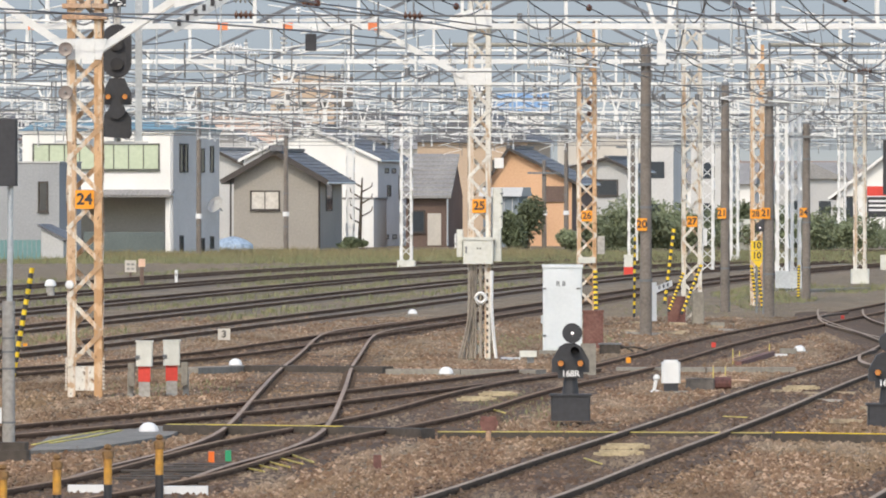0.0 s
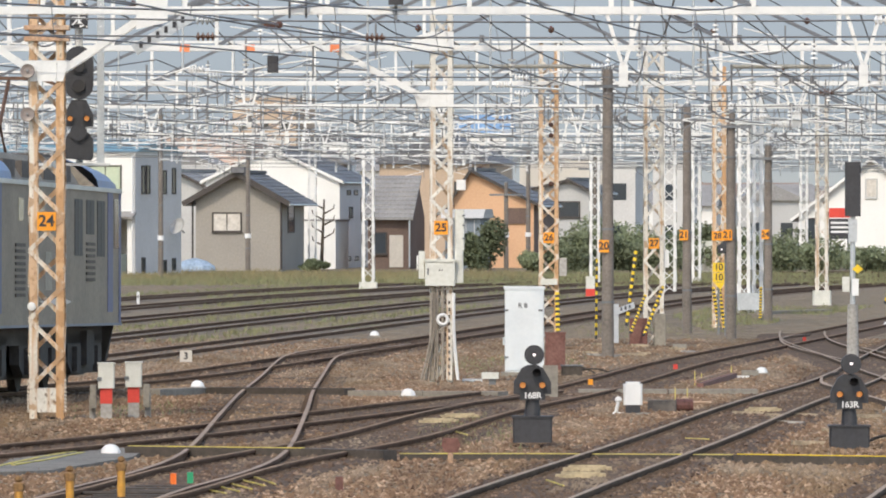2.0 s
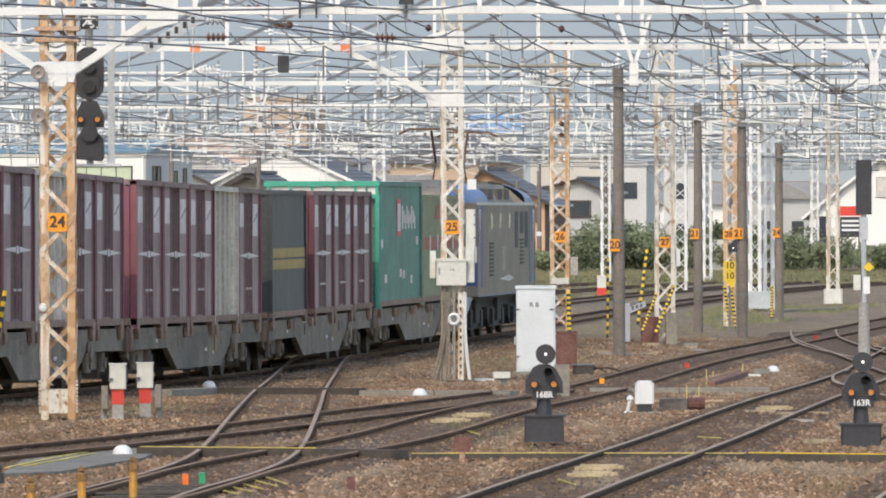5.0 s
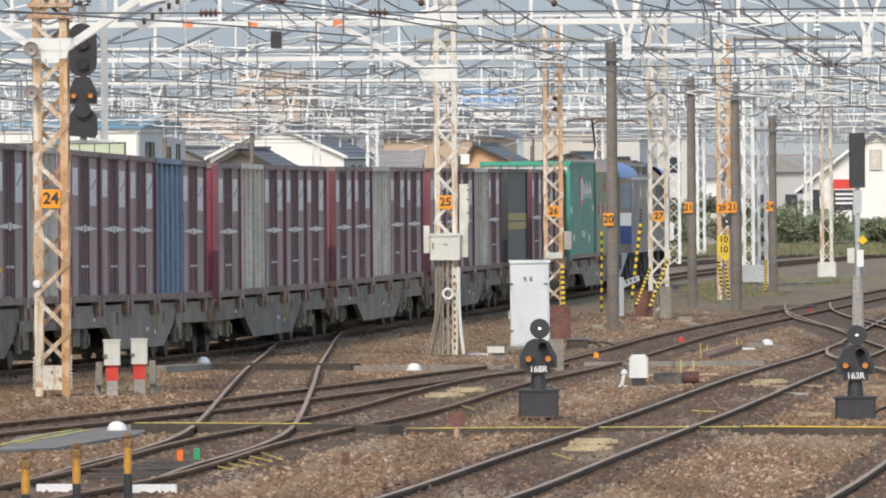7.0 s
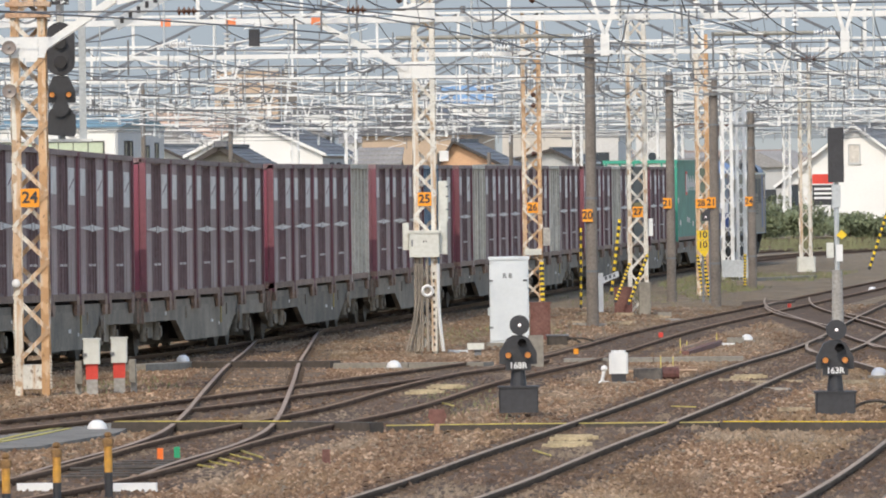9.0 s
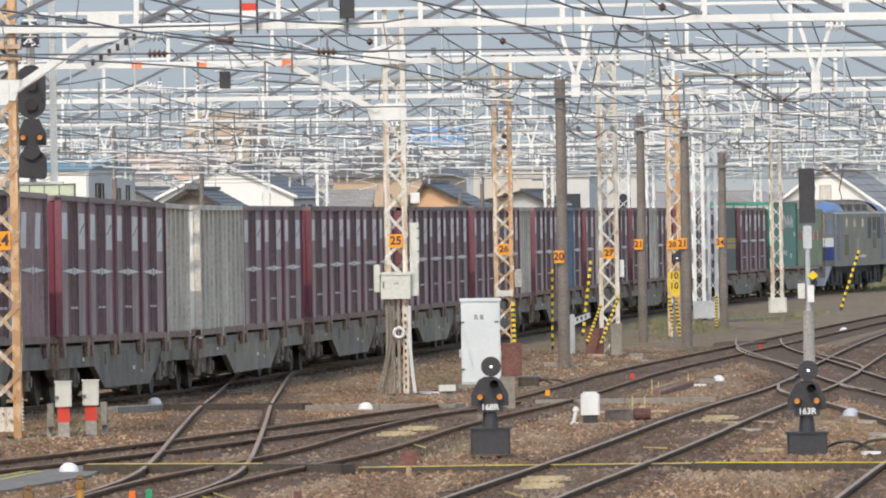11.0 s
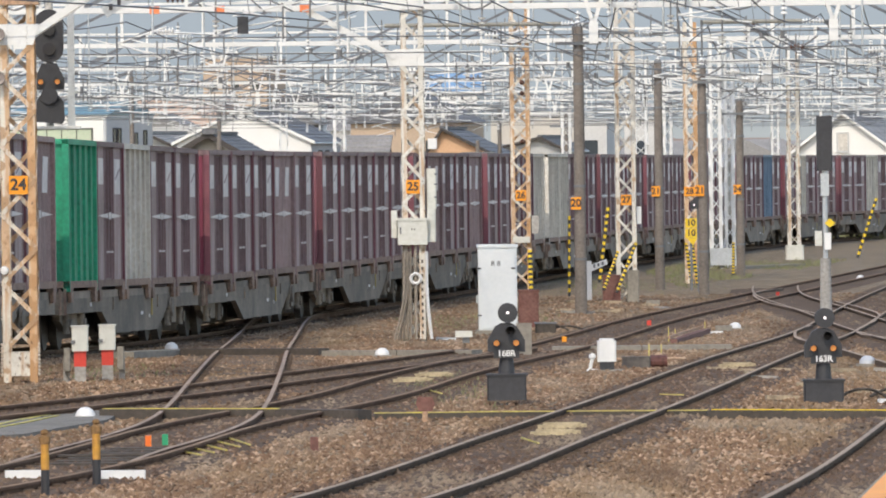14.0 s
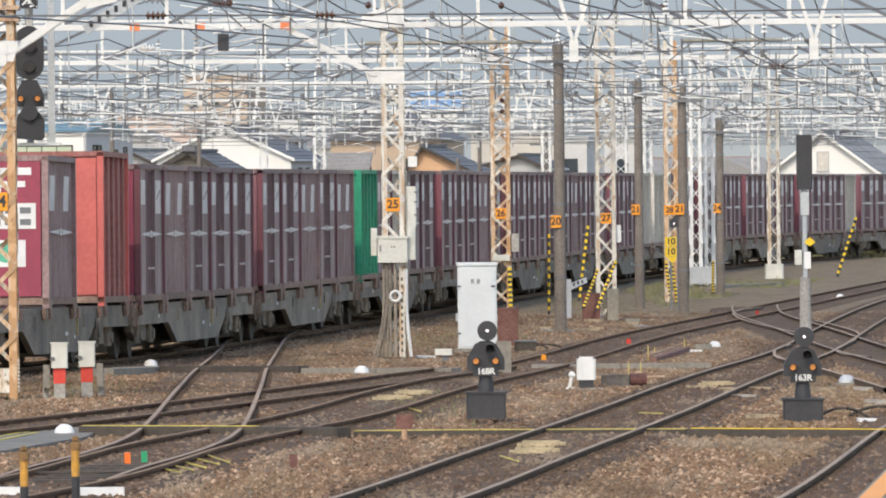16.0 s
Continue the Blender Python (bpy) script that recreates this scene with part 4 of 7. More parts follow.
dull_some(END_MAROON, (0.20, 0.105, 0.115))
POST_MAROON = mat("dark_red_post_enamel", (0.18, 0.06, 0.075), 0.65, 0, 0.15, 0.8, 12, 0.05, per_object=0.3)
# Ends of grey containers: sunlight on the grey is painted in as near-white.
END_PALE = mat("sunlit_grey_end_paint", (0.84, 0.83, 0.79), 0.55, 0, 0.15, 0.8, 12, 0.05)
BROWN_RED = streaked("brown_red_container_paint", (0.31, 0.205, 0.20), (0.42, 0.34, 0.325), 0.6)
SKIRT = mat("dusty_wagon_steel", (0.32, 0.26, 0.205), 0.85, 0.0, 0.3, 0.8, 15, second=(0.17, 0.145, 0.12), per_object=0.2)
BOX_COLOURS = {
    "maroon": MAROON, "brown": BROWN_RED,
    "grey": streaked("weathered_grey_container_paint", (0.68, 0.63, 0.55), (0.40, 0.33, 0.26), 0.6),
    "blue": streaked("blue_container_paint", (0.17, 0.27, 0.38), (0.33, 0.35, 0.38)),
    "green": streaked("green_container_paint", (0.015, 0.36, 0.20), (0.05, 0.2, 0.14)),
    # Darker than END_RED: the side's shade is put into this red.
    "red": streaked("shaded_red_container_paint", (0.36, 0.13, 0.115), (0.46, 0.22, 0.19)),
    "teal": streaked("teal_green_container_paint", (0.075, 0.265, 0.205), (0.16, 0.24, 0.18)),
    "olive": streaked("pale_green_container_paint", (0.25, 0.28, 0.16), (0.30, 0.27, 0.18)),
    "dark": streaked("dark_grey_container_paint", (0.06, 0.065, 0.07), (0.12, 0.12, 0.12)),
}
MARK = mat("grey_white_marking", (0.78, 0.73, 0.71), 0.6, 0, 0.2, 0.25, 14, 0.05)
OCHRE = mat("ochre_band", (0.42, 0.30, 0.08), 0.6, 0, 0.2, 0.4, 12, 0.05)
movers = []


def freight_container(colour, length, height, label, style):
    """style: panel (doors between two proud panels), ribbed, plain (fine corrugation) or long."""
    m = BOX_COLOURS[colour]
    c = thing("freight_container", label, "container", group="containers on the train")
    hl, hw = length / 2, 1.145 if style == "panel" else 1.13
    part("body", Shape().box(-hl + 0.06, hl - 0.06, -hw, hw, 0.12, height - 0.04), DARK_MAROON if style == "panel" else m, c)
    part("roof", Shape().box(-hl, hl, -1.22, 1.22, height - 0.09, height), DARK_MAROON if style == "panel" else m, c)
    part("base_frame", Shape().box(-hl, hl, -1.22, 1.22, 0.06, 0.17), RUST_BASE, c, "rusty scraped base frame")
    foot = Shape().slab([(-0.2, 0.13), (-0.16, 0.02), (-0.08, -0.06), (0.08, -0.06), (0.16, 0.02), (0.2, 0.13)], -1.226, -1.1).mesh("corner_foot", RUST_BASE)
    for sx in (-1, 1):
        part("corner_foot", foot, None, c, m=pose(sx * (hl - 0.25), 0, 0))
    post = Shape().box(-0.055, 0.055, -0.055, 0.055, 0.0, height - 0.02).mesh("corner_post", POST_MAROON if colour == "maroon" else END_RED if colour == "red" else m)
    for sx in (-1, 1):
        for sy in (-1, 1):
            part("corner_post", post, None, c, m=pose(sx * (hl - 0.055), sy * 1.17, 0))
    # Grey and red ends get brighter paint that imitates sun on them.
    end_coat = {"maroon": END_MAROON, "brown": END_MAROON, "grey": END_PALE, "red": END_RED}.get(colour)
    if end_coat:
        plate = Shape().box(-0.012, 0.012, -1.1, 1.1, 0.2, height - 0.12).mesh("end_wall", end_coat)
        for sx in (-1, 1):
            part("end_wall", plate, None, c, "painted end wall", m=pose(sx * (hl - 0.03), 0, 0))
    else:
        up = Shape().box(-0.02, 0.02, -0.05, 0.05, 0.2, height - 0.12).mesh("end_stiffener", m)
        for sx in (-1, 1):
            for y in ((-0.6, 0, 0.6) if style != "long" else (-0.8, -0.4, 0, 0.4, 0.8)):
                part("end_stiffener", up, None, c, m=pose(sx * (hl - 0.045), y, 0))
    for sy in (-1, 1):
        if style == "panel":
            w = length * 0.31
            panel = Shape().box(-w / 2, w / 2, -0.03, 0.03, 0.17, height - 0.09)
            for sx in (-1, 1):
                p = part("side_panel", panel, m, c, m=pose(sx * (hl - 0.12 - w / 2), sy * 1.15, 0))
                if sy < 0:
                    z0 = height - (0.72 if sx < 0 else 0.88)
                    part("marking", Shape().box(-w * 0.32, w * 0.36, -0.036, -0.031, z0, height - 0.28), MARK, p, "faded pale lettering panel")
                    if sx > 0:
                        part("slash", Shape().bar((-w * 0.25, -0.038, height - 0.62), (w * 0.3, -0.038, height - 0.45), 0.004, 0.04), m, p)
            if sy < 0:
                rod = Shape().box(-0.02, 0.02, -0.03, 0.02, 0.2, height - 0.12).mesh("lock_rod", DARK_MAROON)
                for x in (-0.36, -0.07, 0.07, 0.36):
                    part("lock_rod", rod, None, c, m=pose(x, sy * 1.15, 0))
                rib = Shape().box(-0.04, 0.04, -0.012, 0.02, 0.17, height - 0.09).mesh("rib", DARK_MAROON)
                for k in (-1, 1):
                    for q in (0.03, 0.97):
                        part("rib", rib, None, c, m=pose(k * (hl - 0.12 - w * q), -1.18, 0))
                handle = Shape().box(-0.06, 0.06, -0.03, 0.03, 0, 0.04).mesh("door_handle", MARK)
                for x in (-0.3, 0.28):
                    part("door_handle", handle, None, c, m=pose(x, -1.18, 0.62))
        elif style in ("ribbed", "long"):
            n = 5 if style == "ribbed" else int(length / 0.75)
            rib = Shape().box(-0.1, 0.1, -0.03, 0.03, 0.17, height - 0.09).mesh("rib", m)
            if style == "ribbed":
                for i in range(n):
                    part("rib", rib, None, c, m=pose(-hl + length * (i + 0.5) / n, sy * 1.15, 0))
            else:
                part("side_panel", Shape().box(-hl + 0.12, hl - 0.12, -0.03, 0.03, 0.17, height - 0.09), m, c, m=pose(0, sy * 1.15, 0))
        else:
            out, n = [(-hl + 0.12, sy * 1.12)], 22
            for i in range(n):
                x, step = -hl + 0.14 + (length - 0.28) * i / n, (length - 0.28) / n
                out += [(x, sy * 1.125), (x + step * 0.2, sy * 1.165), (x + step * 0.55, sy * 1.165), (x + step * 0.75, sy * 1.125)]
            out.append((hl - 0.12, sy * 1.12))
            part("corrugated_side", Shape().prism(out if sy < 0 else out[::-1], 0.17, height - 0.09), m, c)
            if sy < 0:
                for x in (-0.9, 0.95):
                    part("marking", Shape().slab([(x - 0.4, height - 0.9), (x + 0.25, height - 0.9), (x + 0.4, height - 0.32), (x - 0.25, height - 0.32)], -1.168, -1.163), MARK, c, "faded slanted white emblem")
    if colour in ("maroon", "brown"):
        part("band", Shape().slab([(-1.62, 1.25), (-0.24, 1.205), (-0.24, 1.295)], -1.201, -1.196).slab([(0.24, 1.205), (1.62, 1.25), (0.24, 1.295)], -1.201, -1.196), MARK, c, "pale diamond band")
        part("seal", Shape().box(-0.13, 0.13, -1.203, -1.197, 1.19, 1.31), MARK, c, "pale square plate")
    return c


def flat_wagon():
    w = thing("container_wagon", "dusty flat container wagon with a fish-bellied frame", "freight wagon", group="wagons of the freight train")
    part("deck", Shape().box(-9.9, 9.9, -1.15, 1.15, 0.84, 0.98), SKIRT, w)
    belly = [(-9.6, 0.86), (-9.6, 0.62), (-4.7, 0.62), (-3.3, 0.24), (3.3, 0.24), (4.7, 0.62), (9.6, 0.62), (9.6, 0.86)]
    for y in (-1.16, 1.06):
        part("side_sill", Shape().slab(belly, y, y + 0.1), SKIRT, w)
    lug = Shape().slab([(-0.2, 0.97), (-0.13, 0.8), (0.13, 0.8), (0.2, 0.97)], -0.03, 0.03).mesh("twist_lock", RUST_BASE)
    for i in range(5):
        for dx in (-1.55, 1.55):
            part("twist_lock", lug, None, w, m=pose(7.5 - 3.75 * i + dx, -1.2, 0))
    for x in (-7.1, 7.1):
        b = part("bogie", Shape().slab([(-1.5, 0.5), (-0.7, 0.32), (0.7, 0.32), (1.5, 0.5), (1.5, 0.62), (0.4, 0.75), (-0.4, 0.75), (-1.5, 0.62)], -0.95, -0.83), SKIRT, w, m=pose(x, 0, 0))
        part("side_frame", Shape().slab([(-1.5, 0.5), (-0.7, 0.32), (0.7, 0.32), (1.5, 0.5), (1.5, 0.62), (0.4, 0.75), (-0.4, 0.75), (-1.5, 0.62)], 0.83, 0.95), SKIRT, b)
        part("brake_beam", Shape().box(-1.45, 1.45, -0.48, 0.48, 0.12, 0.5, 0.03), SOOT, b)
        part("bolster", Shape().box(-0.25, 0.25, -0.85, 0.85, 0.4, 0.84), SOOT, b)
        for dx in (-0.95, 0.95):
            part("axle_box", Shape().box(dx - 0.16, dx + 0.16, -1.04, -0.93, 0.28, 0.6, 0.03).tube((dx, -1.08, 0.43), (dx, -1.04, 0.43), 0.1, None, 10), SKIRT, b)
            for y in (-0.56, 0.56):
                part("wheel", Shape().tube((dx, y - 0.065, 0.43), (dx, y + 0.065, 0.43), 0.43, None, 20), SOOT, b)
    for x in (-9.95, 9.95):
        part("end_beam", Shape().box(x - 0.06, x + 0.06, -1.2, 1.2, 0.6, 0.98), SKIRT, w)
        part("coupler", Shape().box(min(x, x * 1.026), max(x, x * 1.026), -0.12, 0.12, 0.75, 0.95), SOOT, w)
        for y in (-1.21, 1.21):
            part("hand_rail", wire_shape([(x * 0.985, y, 0.6), (x * 0.985, y, 1.02), (x * 1.004, y, 1.02), (x * 1.004, y, 0.6)], 0.012), RUST_BASE, w, "pale bent hand rail")
    part("centre_sill", Shape().box(-9.7, 9.7, -0.3, 0.3, 0.42, 0.84), SOOT, w)
    part("brake_rigging", Shape().box(-5.2, 5.2, -0.45, 0.45, 0.16, 0.5, 0.03), SOOT, w)
    part("brake_box", Shape().box(-1.2, -0.2, -1.0, -0.6, 0.25, 0.6), SOOT, w)
    ribs = Shape()
    for x in (-3.2, 3.2):
        ribs.box(x - 0.03, x + 0.03, -1.185, -1.16, 0.3 if abs(x) < 3.2 else 0.64, 0.85)
    part("belly_ribs", ribs, SKIRT, w)
    plates = Shape()
    for x, z, q in ((0.9, 0.52, 0.14), (2.0, 0.46, 0.05), (-6.2, 0.72, 0.08)):
        plates.box(x - q, x + q, -1.172, -1.16, z, z + 0.06)
    part("data_plates", plates, MARK, w, "small pale data plates")
    part("brake_wheel", Shape().tube((4.9, -1.25, 0.62), (4.9, -1.2, 0.62), 0.17, None, 14), SKIRT, w, "round hand brake wheel")
    part("stripe", Shape().box(2.3, 2.42, -1.175, -1.16, 0.5, 0.85), OCHRE, w, "yellow mark")
    return w


def locomotive():
    l = thing("locomotive", "blue and grey electric freight locomotive with raised pantographs", "locomotive")
    blue = mat("loco_blue", (0.10, 0.21, 0.45), 0.5, 0, 0.25, 1.4, 12, 0.03, second=(0.17, 0.20, 0.28), amount=0.6)
    grey_blue = mat("loco_grey_blue", (0.15, 0.18, 0.25), 0.5, 0, 0.15, 1.0, 12, 0.03)
    navy = mat("loco_navy", (0.03, 0.06, 0.22), 0.45, 0, 0.12, 1.0, 12, 0.03)
    grey = mat("loco_dusty_grey", (0.26, 0.212, 0.17), 0.55, 0, 0.3, 1.1, 12, 0.04, second=(0.165, 0.14, 0.115), amount=0.8)
    pale = mat("pale_blue_grey_skirt", (0.52, 0.56, 0.62), 0.6, 0, 0.2, 1, 12, 0.05)
    gear = mat("dark_running_gear", (0.07, 0.063, 0.06), 0.85, 0, 0.3, 0.6, 15)
    roofm = mat("sooty_roof", (0.27, 0.235, 0.19), 0.75, 0, 0.3, 1.0, 12, 0.05)
    nose = [(-8.75, -1.1), (-8.3, -1.4), (8.3, -1.4), (8.75, -1.1), (8.75, 1.1), (8.3, 1.4), (-8.3, 1.4), (-8.75, 1.1)]
    part("body", Shape().prism(nose, 1.05, 3.25), grey, l)
    for k in (-1, 1):
        part("cab_stripe", Shape().box(min(k * 6.5, k * 7.2), max(k * 6.5, k * 7.2), -1.408, -1.402, 1.25, 3.22), navy, l)
        part("cab_stripe", Shape().box(min(k * 8.0, k * 8.28), max(k * 8.0, k * 8.28), -1.408, -1.402, 1.05, 3.22), navy, l)
        x0, x1 = sorted((k * 8.76, k * 8.79))
        part("end_band", Shape().box(x0, x1, -1.08, 1.08, 1.85, 2.22), WHITE, l, "white band")
        part("end_band", Shape().box(x0, x1, -1.08, 1.08, 1.3, 1.85), navy, l, "blue band")
        part("windscreen", Shape().box(x0, x1, -1.0, 1.0, 2.45, 3.1), GLASS, l)
        for y in (-0.85, 0.85):
            part("marker_lamp", Shape().lathe([(0.09, 0), (0.09, 0.03), (0.05, 0.04)], n=10), WHITE, l, m=pose(k * 8.79, y, 2.35, 0, 90 * k))
        part("corner_band", Shape().add([(k * 8.31, -1.403, 1.85), (k * 8.757, -1.106, 1.85), (k * 8.757, -1.106, 2.22), (k * 8.31, -1.403, 2.22), (k * 8.3, -1.395, 1.85), (k * 8.74, -1.1, 1.85), (k * 8.74, -1.1, 2.22), (k * 8.3, -1.395, 2.22)],
                                        [(0, 1, 2, 3), (7, 6, 5, 4), (0, 4, 5, 1), (1, 5, 6, 2), (2, 6, 7, 3), (3, 7, 4, 0)]), WHITE, l)
        part("cab_window", Shape().box(min(k * 7.35, k * 7.95), max(k * 7.35, k * 7.95), -1.41, -1.403, 2.3, 3.1), GLASS, l)
        part("upper_band", Shape().box(x0, x1, -1.08, 1.08, 2.22, 2.42), grey_blue, l, "grey-blue band")
        part("corner_band", Shape().add([(k * 8.31, -1.403, 1.3), (k * 8.757, -1.106, 1.3), (k * 8.757, -1.106, 1.85), (k * 8.31, -1.403, 1.85), (k * 8.3, -1.395, 1.3), (k * 8.74, -1.1, 1.3), (k * 8.74, -1.1, 1.85), (k * 8.3, -1.395, 1.85)],
                                        [(0, 1, 2, 3), (7, 6, 5, 4), (0, 4, 5, 1), (1, 5, 6, 2), (2, 6, 7, 3), (3, 7, 4, 0)]), navy, l)
        stations = ((8.78, 0.10, 1.12), (8.5, 0.26, 1.27), (8.1, 0.38, 1.36), (7.4, 0.49, 1.4), (6.4, 0.55, 1.4), (5.3, 0.56, 1.4))

        def vault(a0, a1, lift, n=6):
            ring = [math.radians(a0 + (a1 - a0) * i / n) for i in range(n + 1)]
            vs = [(k * x, (w + lift) * math.cos(a), 3.25 + (h + lift) * math.sin(a) ** 0.85) for x, h, w in stations for a in ring]
            m = n + 1
            fs = [(j * m + i, j * m + i + 1, (j + 1) * m + i + 1, (j + 1) * m + i) for j in range(len(stations) - 1) for i in range(n)]
            return Shape().add(vs, fs if k > 0 else [f[::-1] for f in fs])

        cab_roof = part("cab_roof", vault(0, 180, 0.0, 16), blue, l, "blue rounded cab roof")
        part("roof_cap", vault(58, 122, 0.012, 6), roofm, cab_roof, "sooty brown roof top")
        part("roof_end", Shape().side([(-1.38, 3.25), (1.38, 3.25), (1.0, 3.6), (0.5, 3.78), (-0.5, 3.78), (-1.0, 3.6)], min(k * 5.3, k * 5.36), max(k * 5.3, k * 5.36)), roofm, cab_roof)
        part("skirt", Shape().add([(k * 8.76, -1.2, 1.05), (k * 8.76, 1.2, 1.05), (k * 8.2, 1.3, 1.05), (k * 8.2, -1.3, 1.05), (k * 9.0, -1.05, 0.25), (k * 9.0, 1.05, 0.25), (k * 8.55, 1.05, 0.25), (k * 8.55, -1.05, 0.25)],
                                  [(0, 1, 2, 3), (0, 4, 5, 1), (1, 5, 6, 2), (2, 6, 7, 3), (3, 7, 4, 0), (4, 7, 6, 5)]), pale if k < 0 else gear, l, "grey end skirt")
        part("coupler", Shape().box(min(k * 8.9, k * 9.25), max(k * 8.9, k * 9.25), -0.12, 0.12, 0.75, 0.98), SOOT, l)
    part("gutter", Shape().box(-8.2, 8.2, -1.43, -1.4, 3.2, 3.27), GALV, l)
    part("body_sill", Shape().box(-8.25, 8.25, -1.425, -1.4, 1.03, 1.07), grey_blue, l)
    cab_glass = mat("pale_reflecting_cab_glass", (0.20, 0.25, 0.31), 0.15, 0, 0.15, 0.8, 5, 0)
    for k in (-1, 1):
        part("corner_window", Shape().add([(k * (8.33 + d), -1.39 - d * 0.2, z) for d in (0.0, 0.012) for z in (2.36, 3.08)] + [(k * (8.72 + d), -1.13 - d * 0.2, z) for d in (0.0, 0.012) for z in (2.36, 3.08)],
                                          [(0, 1, 5, 4), (2, 6, 7, 3), (0, 2, 3, 1), (4, 5, 7, 6), (1, 3, 7, 5), (0, 4, 6, 2)]), cab_glass, l)
    part("roof_cover", Shape().side([(-1.15, 3.25), (1.15, 3.25), (0.85, 3.72), (-0.85, 3.72)], -5.1, 5.1), roofm, l, "sooty roof equipment cover")
    # Openings under the cover, their shade drawn as dark boxes.
    for x in (-3.4, -1.2, 1.4, 3.4):
        part("roof_hatch", Shape().box(x - 0.7, x + 0.7, -1.1, -1.0, 3.34, 3.6), SOOT, l)
    for x in (-4.3, -1.9, 0.6):
        part("side_window", Shape().box(x - 0.28, x + 0.28, -1.409, -1.402, 2.65, 3.0), mat("pale_side_window", (0.55, 0.5, 0.36), 0.25, 0, 0.1, 0.5, 5, 0), l)
    for x, z0, z1 in ((2.7, 2.15, 3.05), (4.2, 2.5, 3.05), (5.6, 2.15, 3.05)):
        f = part("air_filter", Shape().box(x - 0.5, x + 0.5, -1.409, -1.402, z0, z1), BLACK, l, "dark air intake")
        part("bar", Shape().box(x - 0.02, x + 0.02, -1.416, -1.41, z0, z1), GREY_STEEL, f)
    for x, z0, n in ((-4.4, 1.5, 9), (4.2, 1.75, 7)):
        for i in range(n):
            part("louvre", Shape().box(x - 0.55, x + 0.55, -1.42, -1.402, z0 + 0.095 * i, z0 + 0.095 * i + 0.05), SOOT, l)
    part("emblem", Shape().slab([(-2.2, 1.42), (0.6, 1.35), (1.8, 1.42), (0.6, 1.5)], -1.407, -1.402), MARK, l, "pale emblem")
    part("streak", Shape().box(-1.4, -0.6, -1.406, -1.402, 1.6, 2.2), mat("pale_dust", (0.44, 0.40, 0.33), 0.7, 0, 0.3, 0.5, 10, 0), l)
    part("underframe", Shape().box(-8.2, 8.2, -1.1, 1.1, 0.75, 1.05), gear, l)
    part("equipment_tray", Shape().box(-7.9, 7.9, -0.85, 0.85, 0.22, 0.78, 0.05), gear, l)
    for x in (-5.9, 0, 5.9):
        b = part("bogie", Shape().slab([(-2.2, 0.45), (-1.7, 0.26), (1.7, 0.26), (2.2, 0.45), (2.2, 0.9), (-2.2, 0.9)], -1.1, -0.95), gear, l, m=pose(x, 0, 0))
        part("spring_gear", Shape().box(-0.5, 0.5, -1.2, -1.1, 0.4, 0.95), gear, b)
        for dx in (-1.35, 1.35):
            part("axle_box", Shape().box(dx - 0.25, dx + 0.25, -1.18, -1.1, 0.3, 0.7), gear, b)
        for dx in (-1.25, 1.25):
            for y in (-0.56, 0.56):
                part("wheel", Shape().tube((dx, y - 0.065, 0.56), (dx, y + 0.065, 0.56), 0.56, None, 20), gear, b)
    arm = mat("pantograph_rust", (0.16, 0.09, 0.06), 0.7, 0.2, 0.3, 0.5, 12, 0.05)
    for x, k in ((-4.6, 1), (4.6, -1)):
        p = part("pantograph", wire_shape([(x, 0, 3.72), (x + 0.9 * k, 0, 4.25), (x - 0.2 * k, 0, 4.98)], 0.032), arm, l, "rusty single-arm pantograph")
        part("contact_strip", Shape().add([(x - 0.3 * k + q, y, z + h) for y, z in ((-0.75, 4.93), (-0.5, 5.03), (0.5, 5.03), (0.75, 4.93)) for q, h in ((-0.16, -0.03), (0.16, -0.03), (0.16, 0.02), (-0.16, 0.02))],
                                          [(4 * j + i, 4 * j + (i + 1) % 4, 4 * j + 4 + (i + 1) % 4, 4 * j + 4 + i) for j in range(3) for i in range(4)] + [(3, 2, 1, 0), (12, 13, 14, 15)]), arm, p)
        part("base_frame", Shape().box(x - 0.9, x + 0.9, -0.6, 0.6, 3.72, 3.8), SOOT, p)
    return l


P, Q, G2, N = "maroon", "plain", "grey", None
PATTERN = {2: (P, P, P, N, N), 3: (P, G2, P, P, P), 4: (P, P, G2, P, P), 5: (P, P, P, G2, P), 6: (P, "blue", P, P, P), 7: (G2, P, P, P, P), 10: (P, P, P, G2, G2),
           11: (G2, P, P, P, P), 12: (Q, P, P, Q, P), 14: (P, Q, P, P, P), 15: (P, P, G2, P, "green"), 16: (Q, P, Q, P, P), 17: (P, P, P, Q, P), 18: ("red", N, Q, N, N)}
KINDS = {"maroon": ("maroon", "panel", "maroon steel freight container with pale faded markings"), "plain": ("brown", "plain", "brown-red corrugated freight container with slanted emblems"),
         "grey": ("grey", "ribbed", "weathered grey steel freight container"), "blue": ("blue", "ribbed", "faded blue steel freight container"),
         "green": ("green", "ribbed", "bright green steel freight container"), "red": ("red", "ribbed", "bright red steel freight container")}


